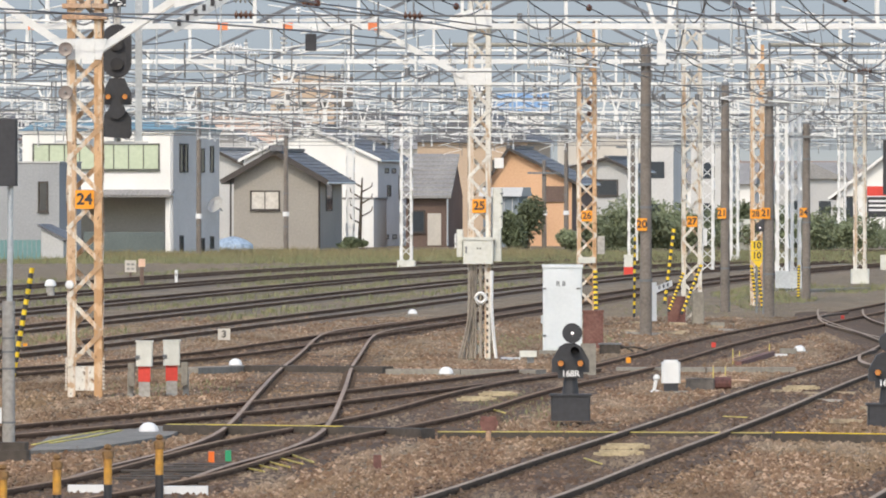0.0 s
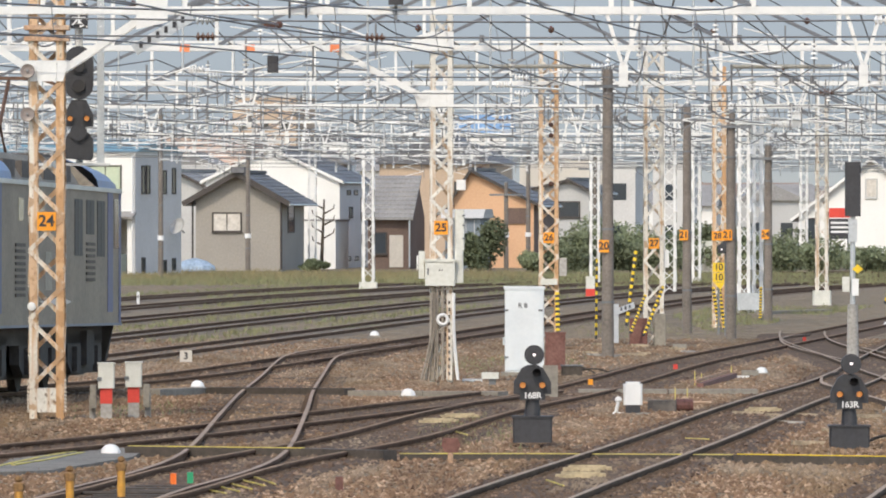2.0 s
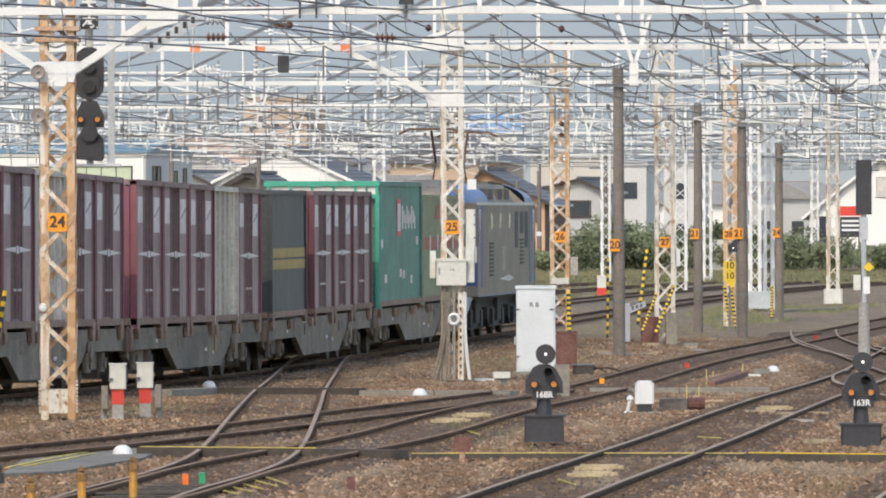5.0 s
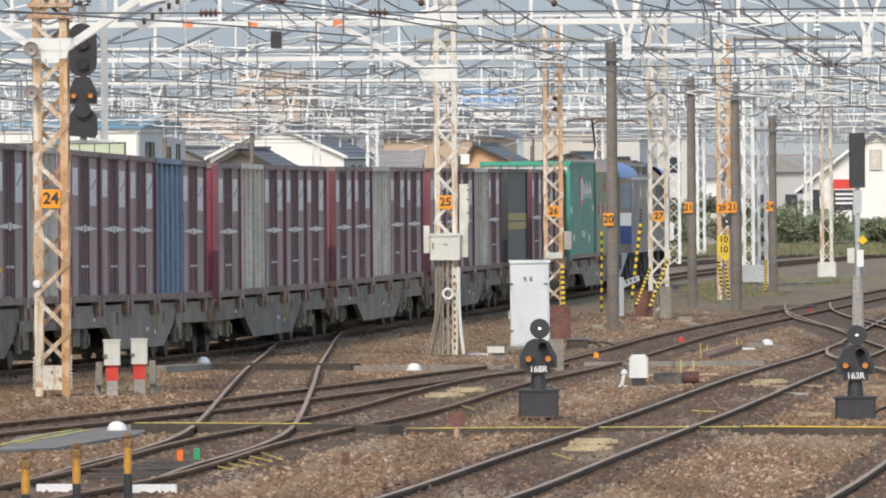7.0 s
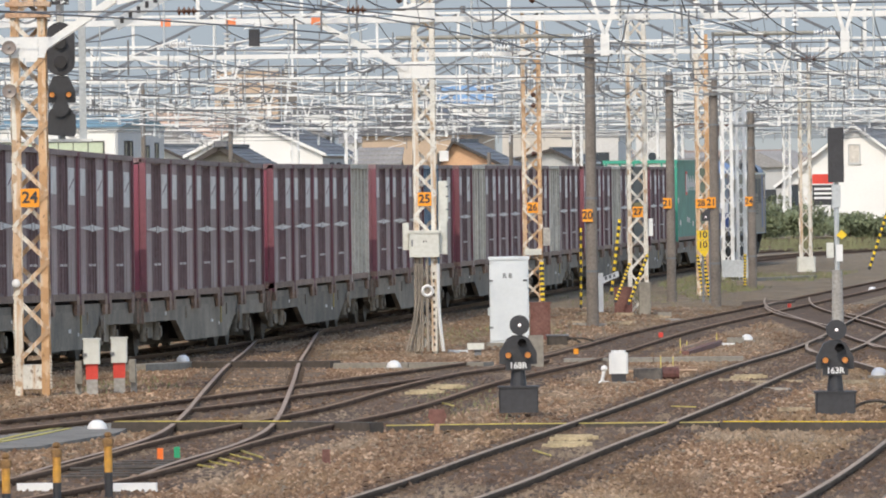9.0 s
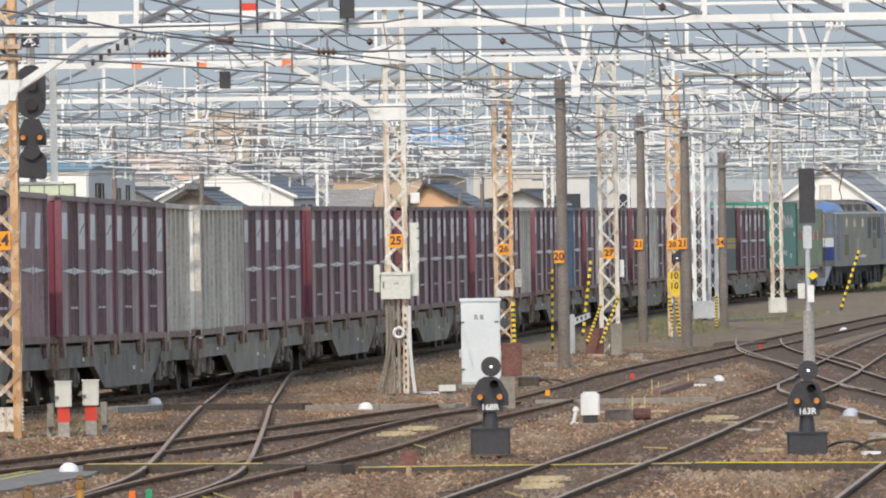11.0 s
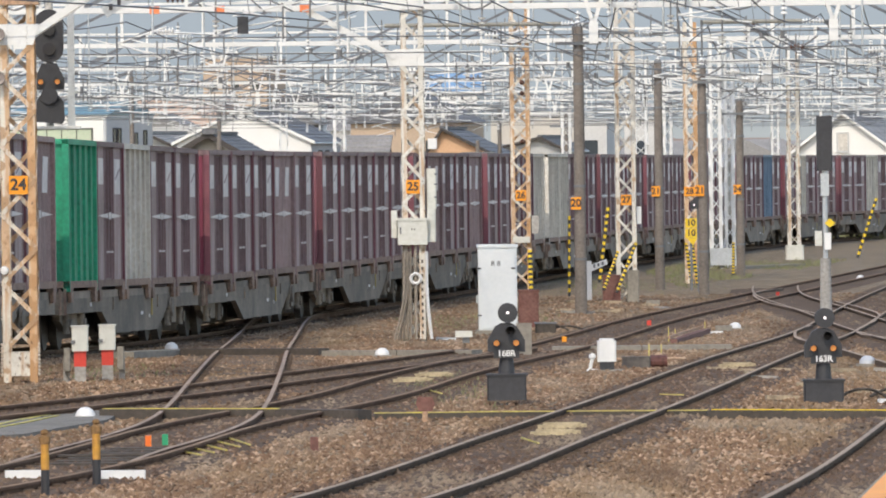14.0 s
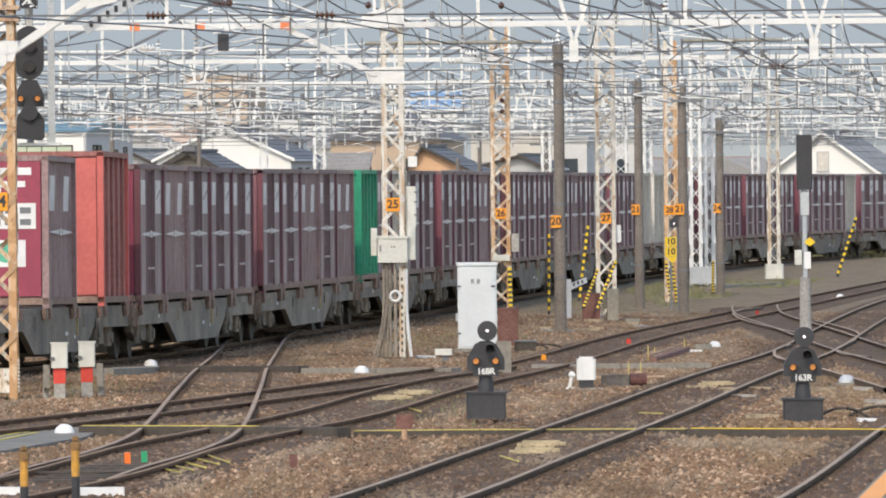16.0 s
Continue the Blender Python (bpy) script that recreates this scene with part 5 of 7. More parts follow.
def build_train():
    movers.append((locomotive(), -9.0, 5.9, Matrix()))
    wagon = flat_wagon()
    first = {}
    for k in range(1, 20):
        w = wagon if k == 1 else copy_thing(wagon, Matrix())
        middle = -18.6 - 20.4 * (k - 1) - 10.2
        movers.append((w, middle, 7.1, Matrix()))
        if k == 1:
            c = freight_container("olive", 9.3, 2.45, "pale green long container with a red stripe", "long")
            stripe = mat("faded_red_stripe", (0.40, 0.14, 0.10), 0.6, 0, 0.2, 0.5, 12, 0.05)
            part("stripe", Shape().box(-4.5, 4.5, -1.192, -1.182, 1.22, 1.5), stripe, c, "faded red stripe")
            for x in (-2.6, -0.8, 1.2, 2.9):
                part("lettering_bar", Shape().box(x - 0.1, x + 0.1, -1.2, -1.193, 1.2, 1.55), MARK, c)
            part("emblem", Shape().slab([(-1.4, 1.9), (0.8, 1.9), (1.2, 2.2), (-1.0, 2.2)], -1.19, -1.182), stripe, c)
            movers.append((c, middle, 7.1, pose(4.72, 0, 0.98)))
            c = freight_container("teal", 9.3, 2.72, "teal green long container with an open-framed end and white lettering", "long")
            part("emblem", Shape().box(-0.6, 0.2, -1.192, -1.182, 1.55, 2.35), RED, c)
            part("lettering_bar", Shape().box(-0.5, 0.1, -1.2, -1.193, 1.65, 2.25), MARK, c)
            for i in range(9):
                part("lettering_bar", Shape().box(0.5 + 0.35 * i, 0.72 + 0.35 * i, -1.19, -1.182, 1.7 + 0.12 * (i % 2), 2.2 - 0.1 * (i % 3)), MARK, c)
            for x, z in ((-3.8, 1.3), (3.9, 1.35), (-3.0, 0.55), (0.2, 0.65), (0.9, 0.62), (2.6, 0.5)):
                part("plate", Shape().box(x - 0.2, x + 0.2, -1.19, -1.182, z, z + 0.18), MARK, c, "small pale plate")
            for z in (0.4, 1.0, 1.75, 2.4):
                part("hinge", Shape().box(-4.66, -4.52, -1.24, -1.0, z, z + 0.06), BOX_COLOURS["teal"], c)
            part("lock_rod", Shape().tube((-4.72, -0.95, 0.2), (-4.72, -0.95, 2.6), 0.025), BOX_COLOURS["teal"], c)
            frame_green = mat("bright_green_frame", (0.05, 0.36, 0.25), 0.55, 0, 0.15, 0.8, 12, 0.05)
            end_frame = part("end_frame", Shape().box(-4.75, -4.655, -1.24, 1.24, 2.62, 2.73), frame_green, c, "bright green end frame")
            part("lower_rail", Shape().box(-4.745, -4.655, -1.24, 1.24, 2.36, 2.45), frame_green, end_frame)
            part("pale_strip", Shape().box(-4.69, -4.652, -1.2, 1.2, 2.45, 2.62), MARK, end_frame, "pale strip between the rails")
            for i in range(6):
                part("upright", Shape().box(-4.74, -4.692, -1.2 + 0.46 * i, -1.14 + 0.46 * i, 2.45, 2.62), frame_green, end_frame)
            for y in (-1.22, 1.16):
                part("post", Shape().box(-4.75, -4.655, y, y + 0.08, 0.0, 2.36), frame_green, end_frame)
            movers.append((c, middle, 7.1, pose(-4.76, 0, 0.98)))
            continue
        if k == 2:
            c = freight_container("dark", 6.06, 2.5, "dark container with a yellow-brown band", "long")
            for z0, z1 in ((0.98, 1.16), (1.2, 1.38)):
                part("band", Shape().box(-2.9, 2.9, -1.192, -1.182, z0, z1), OCHRE, c, "ochre band")
            movers.append((c, middle, 7.1, pose(-6.2, 0, 0.98)))
        for i, what in enumerate(PATTERN.get(k, (P,) * 5)):
            if not what:
                continue
            place = pose(7.5 - 3.75 * i, 0, 0.98)
            colour, style, label = KINDS[what]
            if k == 18 and what == "plain":
                c = freight_container(colour, 3.7, 2.5, "maroon freight container with a white emblem and stickers on its end", style)
                end = part("end_panel", Shape().box(-1.87, -1.85, -1.1, 1.1, 0.2, 2.4), mat("deep_maroon_enamel", (0.33, 0.05, 0.09), 0.5, 0, 0.15, 0.8, 12, 0.05), c, "deep maroon end door")
                for ya, yb, za, zb in ((-0.95, -0.3, 2.18, 2.3), (-0.85, -0.3, 1.98, 2.08), (-0.45, -0.3, 1.8, 2.3)):
                    part("emblem", Shape().box(-1.88, -1.872, ya, yb, za, zb), WHITE, end)
                sticker = part("sticker", Shape().box(-1.88, -1.872, -1.02, -0.2, 1.3, 1.72), WHITE, end, "white printed sticker")
                for j in range(3):
                    for z in (1.36, 1.55):
                        part("lettering_bar", Shape().box(-1.884, -1.88, -0.94 + 0.25 * j, -0.76 + 0.25 * j, z, z + 0.1), GREY_STEEL, sticker)
                sticker = part("sticker", Shape().box(-1.88, -1.872, -0.85, -0.2, 0.68, 1.12), WHITE, end, "white sticker with a green disc")
                part("disc", Shape().tube((-1.886, -0.52, 0.92), (-1.88, -0.52, 0.92), 0.17, None, 16), mat("sticker_green", (0.10, 0.45, 0.30), 0.6, 0, 0.1, 0.3, 10, 0), sticker)
            elif what not in first:
                first[what] = c = freight_container(colour, 3.7, 2.66 if what == "red" else 2.5, label, style)
            else:
                c = copy_thing(first[what], Matrix())
            movers.append((c, middle, 7.1, place))


build_train()


# ---- houses and distance ----
ROOF = mat("dark_tile_roof", (0.15, 0.15, 0.16), 0.65, 0, 0.3, 1.5, 8)
ROOF_GREY = mat("grey_tile_roof", (0.30, 0.29, 0.28), 0.7, 0, 0.25, 1.5, 8)
ROOF_TEAL = mat("teal_metal_roof", (0.16, 0.30, 0.36), 0.5, 0, 0.15, 2.0, 8)
HOUSE_WHITE = mat("white_render", (0.80, 0.79, 0.76), 0.8, 0, 0.1, 2.5, 10)
HOUSE_GREY = mat("taupe_render", (0.33, 0.305, 0.27), 0.85, 0, 0.12, 2.5, 10)
HOUSE_PALE = mat("pale_grey_render", (0.50, 0.50, 0.49), 0.85, 0, 0.12, 2.5, 10)
HOUSE_ORANGE = mat("orange_render", (0.70, 0.43, 0.26), 0.85, 0, 0.12, 2.5, 10)
HOUSE_BROWN = mat("brown_cladding", (0.16, 0.11, 0.09), 0.85, 0, 0.2, 1.5, 10)
HOUSE_CREAM = mat("cream_render", (0.55, 0.51, 0.45), 0.85, 0, 0.12, 2.5, 10)
TRIM = mat("dark_brown_trim", (0.055, 0.045, 0.04), 0.6, 0, 0.15, 1.0, 10)
CURTAIN = mat("pale_curtain", (0.62, 0.58, 0.52), 0.8, 0, 0.2, 0.3, 8)
GREEN_GLASS = mat("pale_green_glass", (0.50, 0.57, 0.42), 0.25, 0, 0.1, 1.5, 5, 0)
TEAL = mat("teal_shutter", (0.14, 0.27, 0.27), 0.6, 0, 0.15, 1.0, 10)


SHUTTER = mat("dull_blue_grey_shutter", (0.13, 0.16, 0.155), 0.6, 0, 0.15, 1.0, 10)
OLIVE_TRIM = mat("dark_olive_frame", (0.10, 0.105, 0.085), 0.6, 0, 0.15, 1.0, 10)
# Side walls turned from the sun: their shade is put in as a greyer white.
SHADED_SIDE = mat("shaded_white_side", (0.62, 0.60, 0.58), 0.8, 0, 0.12, 2.5, 10)


def window(parent, x0, x1, z0, z1, y=0.0, glass=GLASS, frame_mat=TRIM, panes=2, sill=True):
    w = part("window", Shape().box(x0 - 0.07, x1 + 0.07, y - 0.06, y, z1, z1 + 0.07).box(x0 - 0.07, x1 + 0.07, y - 0.06, y, z0 - 0.07, z0).box(x0 - 0.07, x0, y - 0.06, y, z0, z1).box(x1, x1 + 0.07, y - 0.06, y, z0, z1), frame_mat, parent)
    for i in range(panes):
        a, b = x0 + (x1 - x0) * i / panes, x0 + (x1 - x0) * (i + 1) / panes
        part("pane", Shape().box(a + 0.02, b - 0.02, y - 0.03, y - 0.012, z0, z1), glass, w)
        if i:
            part("mullion", Shape().box(a - 0.025, a + 0.025, y - 0.05, y - 0.005, z0, z1), frame_mat, w)
    if sill:
        part("sill", Shape().box(x0 - 0.1, x1 + 0.1, y - 0.12, y, z0 - 0.12, z0 - 0.071), frame_mat, w)
    return w


def side_window(parent, y0, y1, z0, z1, x=0.0, glass=GLASS):
    """A window in the wall at x that faces +x."""
    w = part("window", Shape().box(x, x + 0.05, y0 - 0.07, y1 + 0.07, z1, z1 + 0.07).box(x, x + 0.05, y0 - 0.07, y1 + 0.07, z0 - 0.07, z0).box(x, x + 0.05, y0 - 0.07, y0, z0, z1).box(x, x + 0.05, y1, y1 + 0.07, z0, z1), TRIM, parent)
    part("pane", Shape().box(x + 0.008, x + 0.025, y0, y1, z0, z1), glass, w)


def tiled_roof(parent, outline_low, outline_high, y0, y1, material, rows=9):
    """A roof slope from its eave to its ridge, in rows of tiles, each row a step."""
    (xa, za), (xb, zb) = outline_low, outline_high
    roof = None
    for i in range(rows):
        u0, u1 = i / rows, (i + 1.25) / rows if i < rows - 1 else 1.0
        p, q = (xa + (xb - xa) * u0, za + (zb - za) * u0), (xa + (xb - xa) * u1, za + (zb - za) * u1)
        out = [p, q, (q[0], q[1] + 0.055), (p[0], p[1] + 0.11)]
        if xa > xb:
            out = out[::-1]
        s = Shape().slab(out, y0, y1)
        if roof is None:
            roof = part("roof", s, material, parent)
        else:
            part("tile_course", s, material, roof)
    return roof


def gable_house(x, d, turn, width, depth, wall_h, peak, peak_h, wall, label, roof=ROOF, over=0.4, side=None):
    """Local x runs from 0 at the corner to -width along the gable front, y into the depth."""
    h = thing("house", label, "house", pose(x, d, 0, 0, 0, -turn))
    part("wall", Shape().slab([(-width, -0.1), (0, -0.1), (0, wall_h), (peak, peak_h), (-width, wall_h)], 0, depth), wall, h)
    for a, k in ((0.0, 1), (-width, -1)):
        slope = (peak_h - wall_h) / abs(peak - a)
        e = (a + k * over, wall_h - over * slope + 0.03)
        tiled_roof(h, e, (peak, peak_h + 0.03), -over, depth + over, roof)
        part("barge_board", Shape().bar((e[0], -over - 0.02, e[1] + 0.04), (peak, -over - 0.02, peak_h + 0.07), 0.05, 0.27 if wall == HOUSE_GREY else 0.16), TRIM if wall != HOUSE_WHITE else HOUSE_WHITE, h)
        part("gutter", Shape().tube((e[0], -over, e[1]), (e[0], depth + over, e[1]), 0.06, None, 8), GALV, h)
    part("ridge", Shape().box(peak - 0.14, peak + 0.14, -over, depth + over, peak_h + 0.08, peak_h + 0.24, 0.05), roof, h)
    return h


def house_white_shop():
    h = thing("building", "two-storey white shop house with green windows and a teal shutter", "building", pose(-12.93, 432.0, 0, 0, 0, -17))
    W, D, H = 7.6, 7.0, 5.75
    part("upper_wall", Shape().box(-W, 0, 0, D, 2.92, H), HOUSE_WHITE, h, "white rendered upper storey")
    part("lower_wall", Shape().box(-W, -0.35, 3.7, D, -0.1, 2.92), HOUSE_PALE, h, "grey back wall of a deep open garage")
    part("end_wall", Shape().box(-W, -W + 0.25, 0.0, 3.7, -0.1, 2.92), HOUSE_PALE, h)
    part("pier", Shape().box(-0.35, 0, 0.0, D, -0.1, 2.92), HOUSE_WHITE, h)
    part("side_cladding", Shape().box(0, 0.04, 0.0, D, -0.1, H), SHADED_SIDE, h, "side wall toned pale grey to stand for shade")
    shutter = part("shutter", Shape().box(-4.6, -0.5, 0.32, 0.4, 0, 1.03), SHUTTER, h, "teal roller shutter")
    for i in range(8):
        part("slat", Shape().box(-4.6, -0.5, 0.305, 0.32, 0.1 + 0.12 * i, 0.19 + 0.12 * i), SHUTTER, shutter)
    window(h, -7.0, -3.9, 4.05, 5.19, 0, GREEN_GLASS, OLIVE_TRIM, 4)
    window(h, -3.7, -0.7, 4.05, 5.19, 0, GREEN_GLASS, OLIVE_TRIM, 4)
    part("awning", Shape().side([(-0.5, 2.68), (0.0, 2.92), (0.0, 3.05), (-0.52, 2.81)], -W, 0.1), ROOF_GREY, h, "scalloped grey awning")
    tile = Shape().tube((0, -0.54, 0), (0, 0.0, 0.24), 0.07, None, 6).mesh("tile", ROOF_GREY)
    for i in range(34):
        part("tile", tile, None, h, m=pose(-W + 0.1 + i * 0.22, 0, 2.76))
    part("cornice", Shape().box(-W - 0.1, 0.12, -0.1, D, H, H + 0.14), HOUSE_WHITE, h)
    part("roof", Shape().side([(-0.2, H + 0.14), (D + 0.2, H + 0.14), (D * 0.55, H + 0.75), (D * 0.45, H + 0.75)], -W - 0.1, 0.2), ROOF_TEAL, h, "low teal metal roof")
    for y, z0, z1 in ((1.0, 3.94, 5.19), (1.7, 3.94, 5.19), (4.2, 3.94, 4.97), (5.6, 3.94, 5.10), (1.0, 0.03, 0.79), (4.2, 0.03, 0.65), (5.6, 0.25, 0.73)):
        side_window(h, y, y + 0.4, z0, z1, 0.04)
    part("down_pipe", Shape().tube((-0.05, -0.15, 0), (-0.05, -0.15, H), 0.05), HOUSE_WHITE, h)
    dish = part("dish", Shape().lathe([(0.05, 0.0), (0.3, 0.05), (0.42, 0.14), (0.44, 0.15), (0.3, 0.07)], n=16), HOUSE_PALE, h, "grey satellite dish", m=pose(0.5, 5.2, 2.27, 60, 0, -20))
    part("mount", Shape().tube((0.0, 0, 0), (0, 0, -0.5), 0.03), GREY_STEEL, dish)


house_white_shop()
h = gable_house(-6.55, 474.3, 9, 4.5, 7.5, 3.70, -2.25, 4.98, HOUSE_GREY, "small taupe rendered house with a dark tiled gable roof", over=0.6)
window(h, -3.55, -2.1, 2.04, 2.93, 0, CURTAIN, TRIM, 2)
side_window(h, 2.4, 4.2, 1.98, 3.38, 0.0)
part("ridge_end", Shape().box(-2.5, -1.7, -0.8, -0.4, 5.07, 5.36, 0.1), ROOF, h)
part("down_pipe", Shape().tube((0.08, -0.1, 0), (0.08, -0.1, 3.58), 0.05), TRIM, h)
part("down_pipe", Shape().tube((-4.65, -0.08, 0), (-4.65, -0.08, 3.58), 0.05), TRIM, h)
h = gable_house(-3.65, 502.9, 11, 7.6, 9, 4.72, -3.9, 6.5, HOUSE_WHITE, "large white house with a dark gable roof", over=0.25)
part("side_cladding", Shape().box(0.0, 0.03, 0, 9, -0.1, 4.7), SHADED_SIDE, h, "white side wall toned pale grey for shade")
for y, z0, z1 in ((2.6, 2.73, 3.24), (6.0, 2.61, 3.80), (2.0, 4.02, 4.18), (4.0, 4.02, 4.18), (2.0, 0.35, 0.47), (4.2, 0.35, 0.47)):
    side_window(h, y, y + 0.9, z0, z1, 0.03)
annex = thing("annex", "low white flat-roofed annex beside a house", "building", pose(-3.79, 493.7, 0, 0, 0, -10))
part("wall", Shape().box(-2.2, 0, 0, 4, -0.1, 2.52), HOUSE_WHITE, annex)
part("coping", Shape().box(-2.25, 0.05, -0.05, 4, 2.52, 2.62), ROOF_GREY, annex)
h = gable_house(-10.20, 520.0, 12, 6, 9, 3.83, -3.0, 5.26, HOUSE_PALE, "grey house with a slate roof behind others", ROOF_GREY)
h = thing("house", "old house with a grey tiled roof and dark walls", "house", pose(0.25, 493.7, 0, 0, 0, -8))
part("wall", Shape().slab([(-2.3, -0.1), (0, -0.1), (0, 2.62), (-2.3, 2.62)], 0, 6), HOUSE_BROWN, h)
part("gable", Shape().side([(0, 2.62), (6, 2.62), (3, 4.93)], -2.3, 0.02), HOUSE_BROWN, h)
roof = part("roof", Shape().side([(-0.45, 2.56), (3.0, 4.90), (3.0, 4.96), (-0.45, 2.62)], -2.5, 0.25), ROOF_GREY, h, "grey tiled roof slope")
for i in range(10):
    u0, u1 = i / 10, (i + 1.0) / 10
    z0, z1 = 2.59, 4.96
    part("tile_course", Shape().side([(-0.5 + 3.5 * u0, z0 + (z1 - z0) * u0), (-0.5 + 3.5 * u1, z0 + (z1 - z0) * u1), (-0.5 + 3.5 * u1, z0 + (z1 - z0) * u1 + 0.06), (-0.5 + 3.5 * u0, z0 + (z1 - z0) * u0 + 0.14)], -2.5, 0.25), ROOF_GREY, roof)
part("door", Shape().box(-1.1, -0.35, -0.05, 0, 0, 1.75), HOUSE_CREAM, h)
window(h, -2.1, -1.3, 0.77, 1.85, 0, GLASS, TRIM, 1)
part("down_pipe", Shape().tube((0.05, -0.4, 0), (0.05, -0.4, 2.56), 0.05), GALV, h)
h = gable_house(7.16, 502.9, 9, 4.7, 8, 3.49, -3.5, 5.25, HOUSE_ORANGE, "orange rendered house with a dark gable roof", over=0.4)
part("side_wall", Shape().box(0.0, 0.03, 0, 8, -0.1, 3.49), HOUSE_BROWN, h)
part("shutter_box", Shape().box(-1.45, -0.2, -0.1, 0, 2.36, 3.24), HOUSE_BROWN, h, "brown shutter box")
shed = thing("shed", "grey shed with a rounded roof behind weeds", "shed", pose(3.40, 477.7, 0, 0, 0, -10))
part("wall", Shape().box(-1.3, 0.6, 0, 3, 0, 2.72), mat("blue_grey_shed", (0.20, 0.24, 0.28), 0.7, 0, 0.2, 1, 10), shed)
part("roof", Shape().side([(-0.3, 2.69), (3.2, 2.69), (2.6, 3.17), (0.3, 3.17)], -1.5, 0.8), HOUSE_PALE, shed)
for i in range(4):
    part("door_seam", Shape().box(-1.1 + 0.45 * i, -1.06 + 0.45 * i, -0.02, 0, 0.3, 2.57), HOUSE_PALE, shed)
h = gable_house(10.94, 537.1, 10, 3.6, 8, 4.25, -1.2, 4.83, HOUSE_PALE, "grey house with a low dark roof behind bushes", ROOF)
window(h, -2.9, -0.6, 2.74, 3.58, 0, GLASS, TRIM, 2)
h = gable_house(32.26, 537.1, 12, 9.0, 12, 2.74, -4.6, 6.07, HOUSE_WHITE, "white house with a steep gable and a grey roof", ROOF_GREY, over=0.4)
window(h, -4.9, -4.3, 3.92, 4.93, 0, CURTAIN, HOUSE_PALE, 1)
window(h, -8.5, -7.8, 1.07, 2.58, 0, GLASS, TRIM, 1)
store = thing("shop_sign", "red and white roadside shop sign with dark bars", "sign", pose(24.99, 520.0, 0))
part("red_panel", Shape().box(-0.6, 0.6, 0, 0.1, 2.69, 3.24), RED, store)
part("dark_panel", Shape().box(-0.6, 0.6, 0, 0.1, 1.46, 2.63), BLACK, store)
for py in (2.40, 2.14, 1.88):
    part("lettering_bar", Shape().box(-0.5, 0.5, -0.02, 0, py - 0.07, py + 0.05), WHITE, store)
for x in (-0.5, 0.5):
    part("leg", Shape().box(x - 0.05, x + 0.05, 0, 0.1, 0, 1.46), GREY_STEEL, store)
h = thing("building", "grey box-shaped house with a flat roof", "building", pose(-17.74, 418.0, 0, 0, 0, -15))
part("wall", Shape().box(-4.2, 0, 0, 3.4, -0.1, 4.28), mat("slate_blue_render", (0.33, 0.34, 0.35), 0.85, 0, 0.12, 2.5, 10), h)
part("coping", Shape().box(-4.25, 0.05, -0.05, 3.4, 4.28, 4.36), HOUSE_PALE, h)
window(h, -0.95, -0.6, 2.10, 3.36, 0, GLASS, TRIM, 1)
shed = thing("shed", "low dark shed with a pale gable", "shed", pose(-16.9, 402.5, 0, 0, 0, -10))
part("wall", Shape().slab([(-1.0, 0), (0, 0), (0, 0.85), (-1.0, 1.35)], 0, 2.5), HOUSE_PALE, shed)
part("roof", Shape().slab([(-1.15, 1.42), (0.15, 0.77), (0.15, 0.87), (-1.15, 1.52)], -0.15, 2.7), ROOF, shed)
fence = thing("fence", "green corrugated fence by the yard", "fence", pose(-18.6, 396.0, 0))
for i in range(16):
    part("panel", Shape().box(-2.2 + 0.2 * i, -2.02 + 0.2 * i, -0.02 + 0.02 * (i % 2), 0.02 + 0.02 * (i % 2), 0, 0.85), TEAL, fence)
tarp = thing("tarpaulin", "crumpled blue tarpaulin on a heap by a house", "tarpaulin", pose(-10.63, 457.1, 0))
part("cover", Shape().lathe([(1.1, 0), (1.0, 0.3), (0.6, 0.55), (0.12, 0.68)], n=11), mat("blue_tarp", (0.36, 0.46, 0.57), 0.5, 0, 0.3, 0.5, 8, 0.3), tarp)

# the town behind: plain houses of every kind
DULL_WHITE = mat("weathered_white_render", (0.60, 0.59, 0.57), 0.85, 0, 0.15, 3, 8)
TOWN_WALLS = [DULL_WHITE, HOUSE_CREAM, HOUSE_PALE, DULL_WHITE, HOUSE_PALE, mat("tan_render", (0.50, 0.38, 0.28), 0.85, 0, 0.1, 3, 8), mat("pale_pink_tile", (0.60, 0.44, 0.36), 0.85, 0, 0.1, 3, 8)]
TOWN_ROOFS = [ROOF, ROOF_GREY, ROOF_GREY, mat("brown_roof", (0.30, 0.22, 0.18), 0.7, 0, 0.2, 2, 8), mat("blue_roof", (0.20, 0.34, 0.52), 0.6, 0, 0.1, 2, 8)]


def town_house(x, d, w, h, depth, wall, roof, gable, turn):
    o = thing("house", "distant town house with a " + ("pitched roof" if gable else "flat roof"), "house", pose(x, d, 0, 0, 0, turn), "distant town houses")
    part("wall", Shape().box(-w / 2, w / 2, 0, depth, -0.1, h), wall, o)
    if gable == 1:
        part("roof", Shape().slab([(-w / 2 - 0.4, h), (w / 2 + 0.4, h), (0, h + w * 0.27)], -0.4, depth + 0.4), roof, o)
    elif gable == 2:
        part("roof", Shape().side([(-0.5, h), (depth + 0.5, h), (depth / 2, h + depth * 0.25)], -w / 2 - 0.4, w / 2 + 0.4), roof, o)
    else:
        part("coping", Shape().box(-w / 2 - 0.1, w / 2 + 0.1, -0.1, depth, h, h + 0.3), HOUSE_PALE, o)
    n = max(1, int(w / 2.4))
    for floor in range(max(1, int(h / 2.8))):
        for i in range(n):
            cx = -w / 2 + w * (i + 0.5) / n
            part("window", Shape().box(cx - 0.5, cx + 0.5, -0.03, 0.0, floor * 2.8 + 1.0, floor * 2.8 + 2.1), GLASS, o)


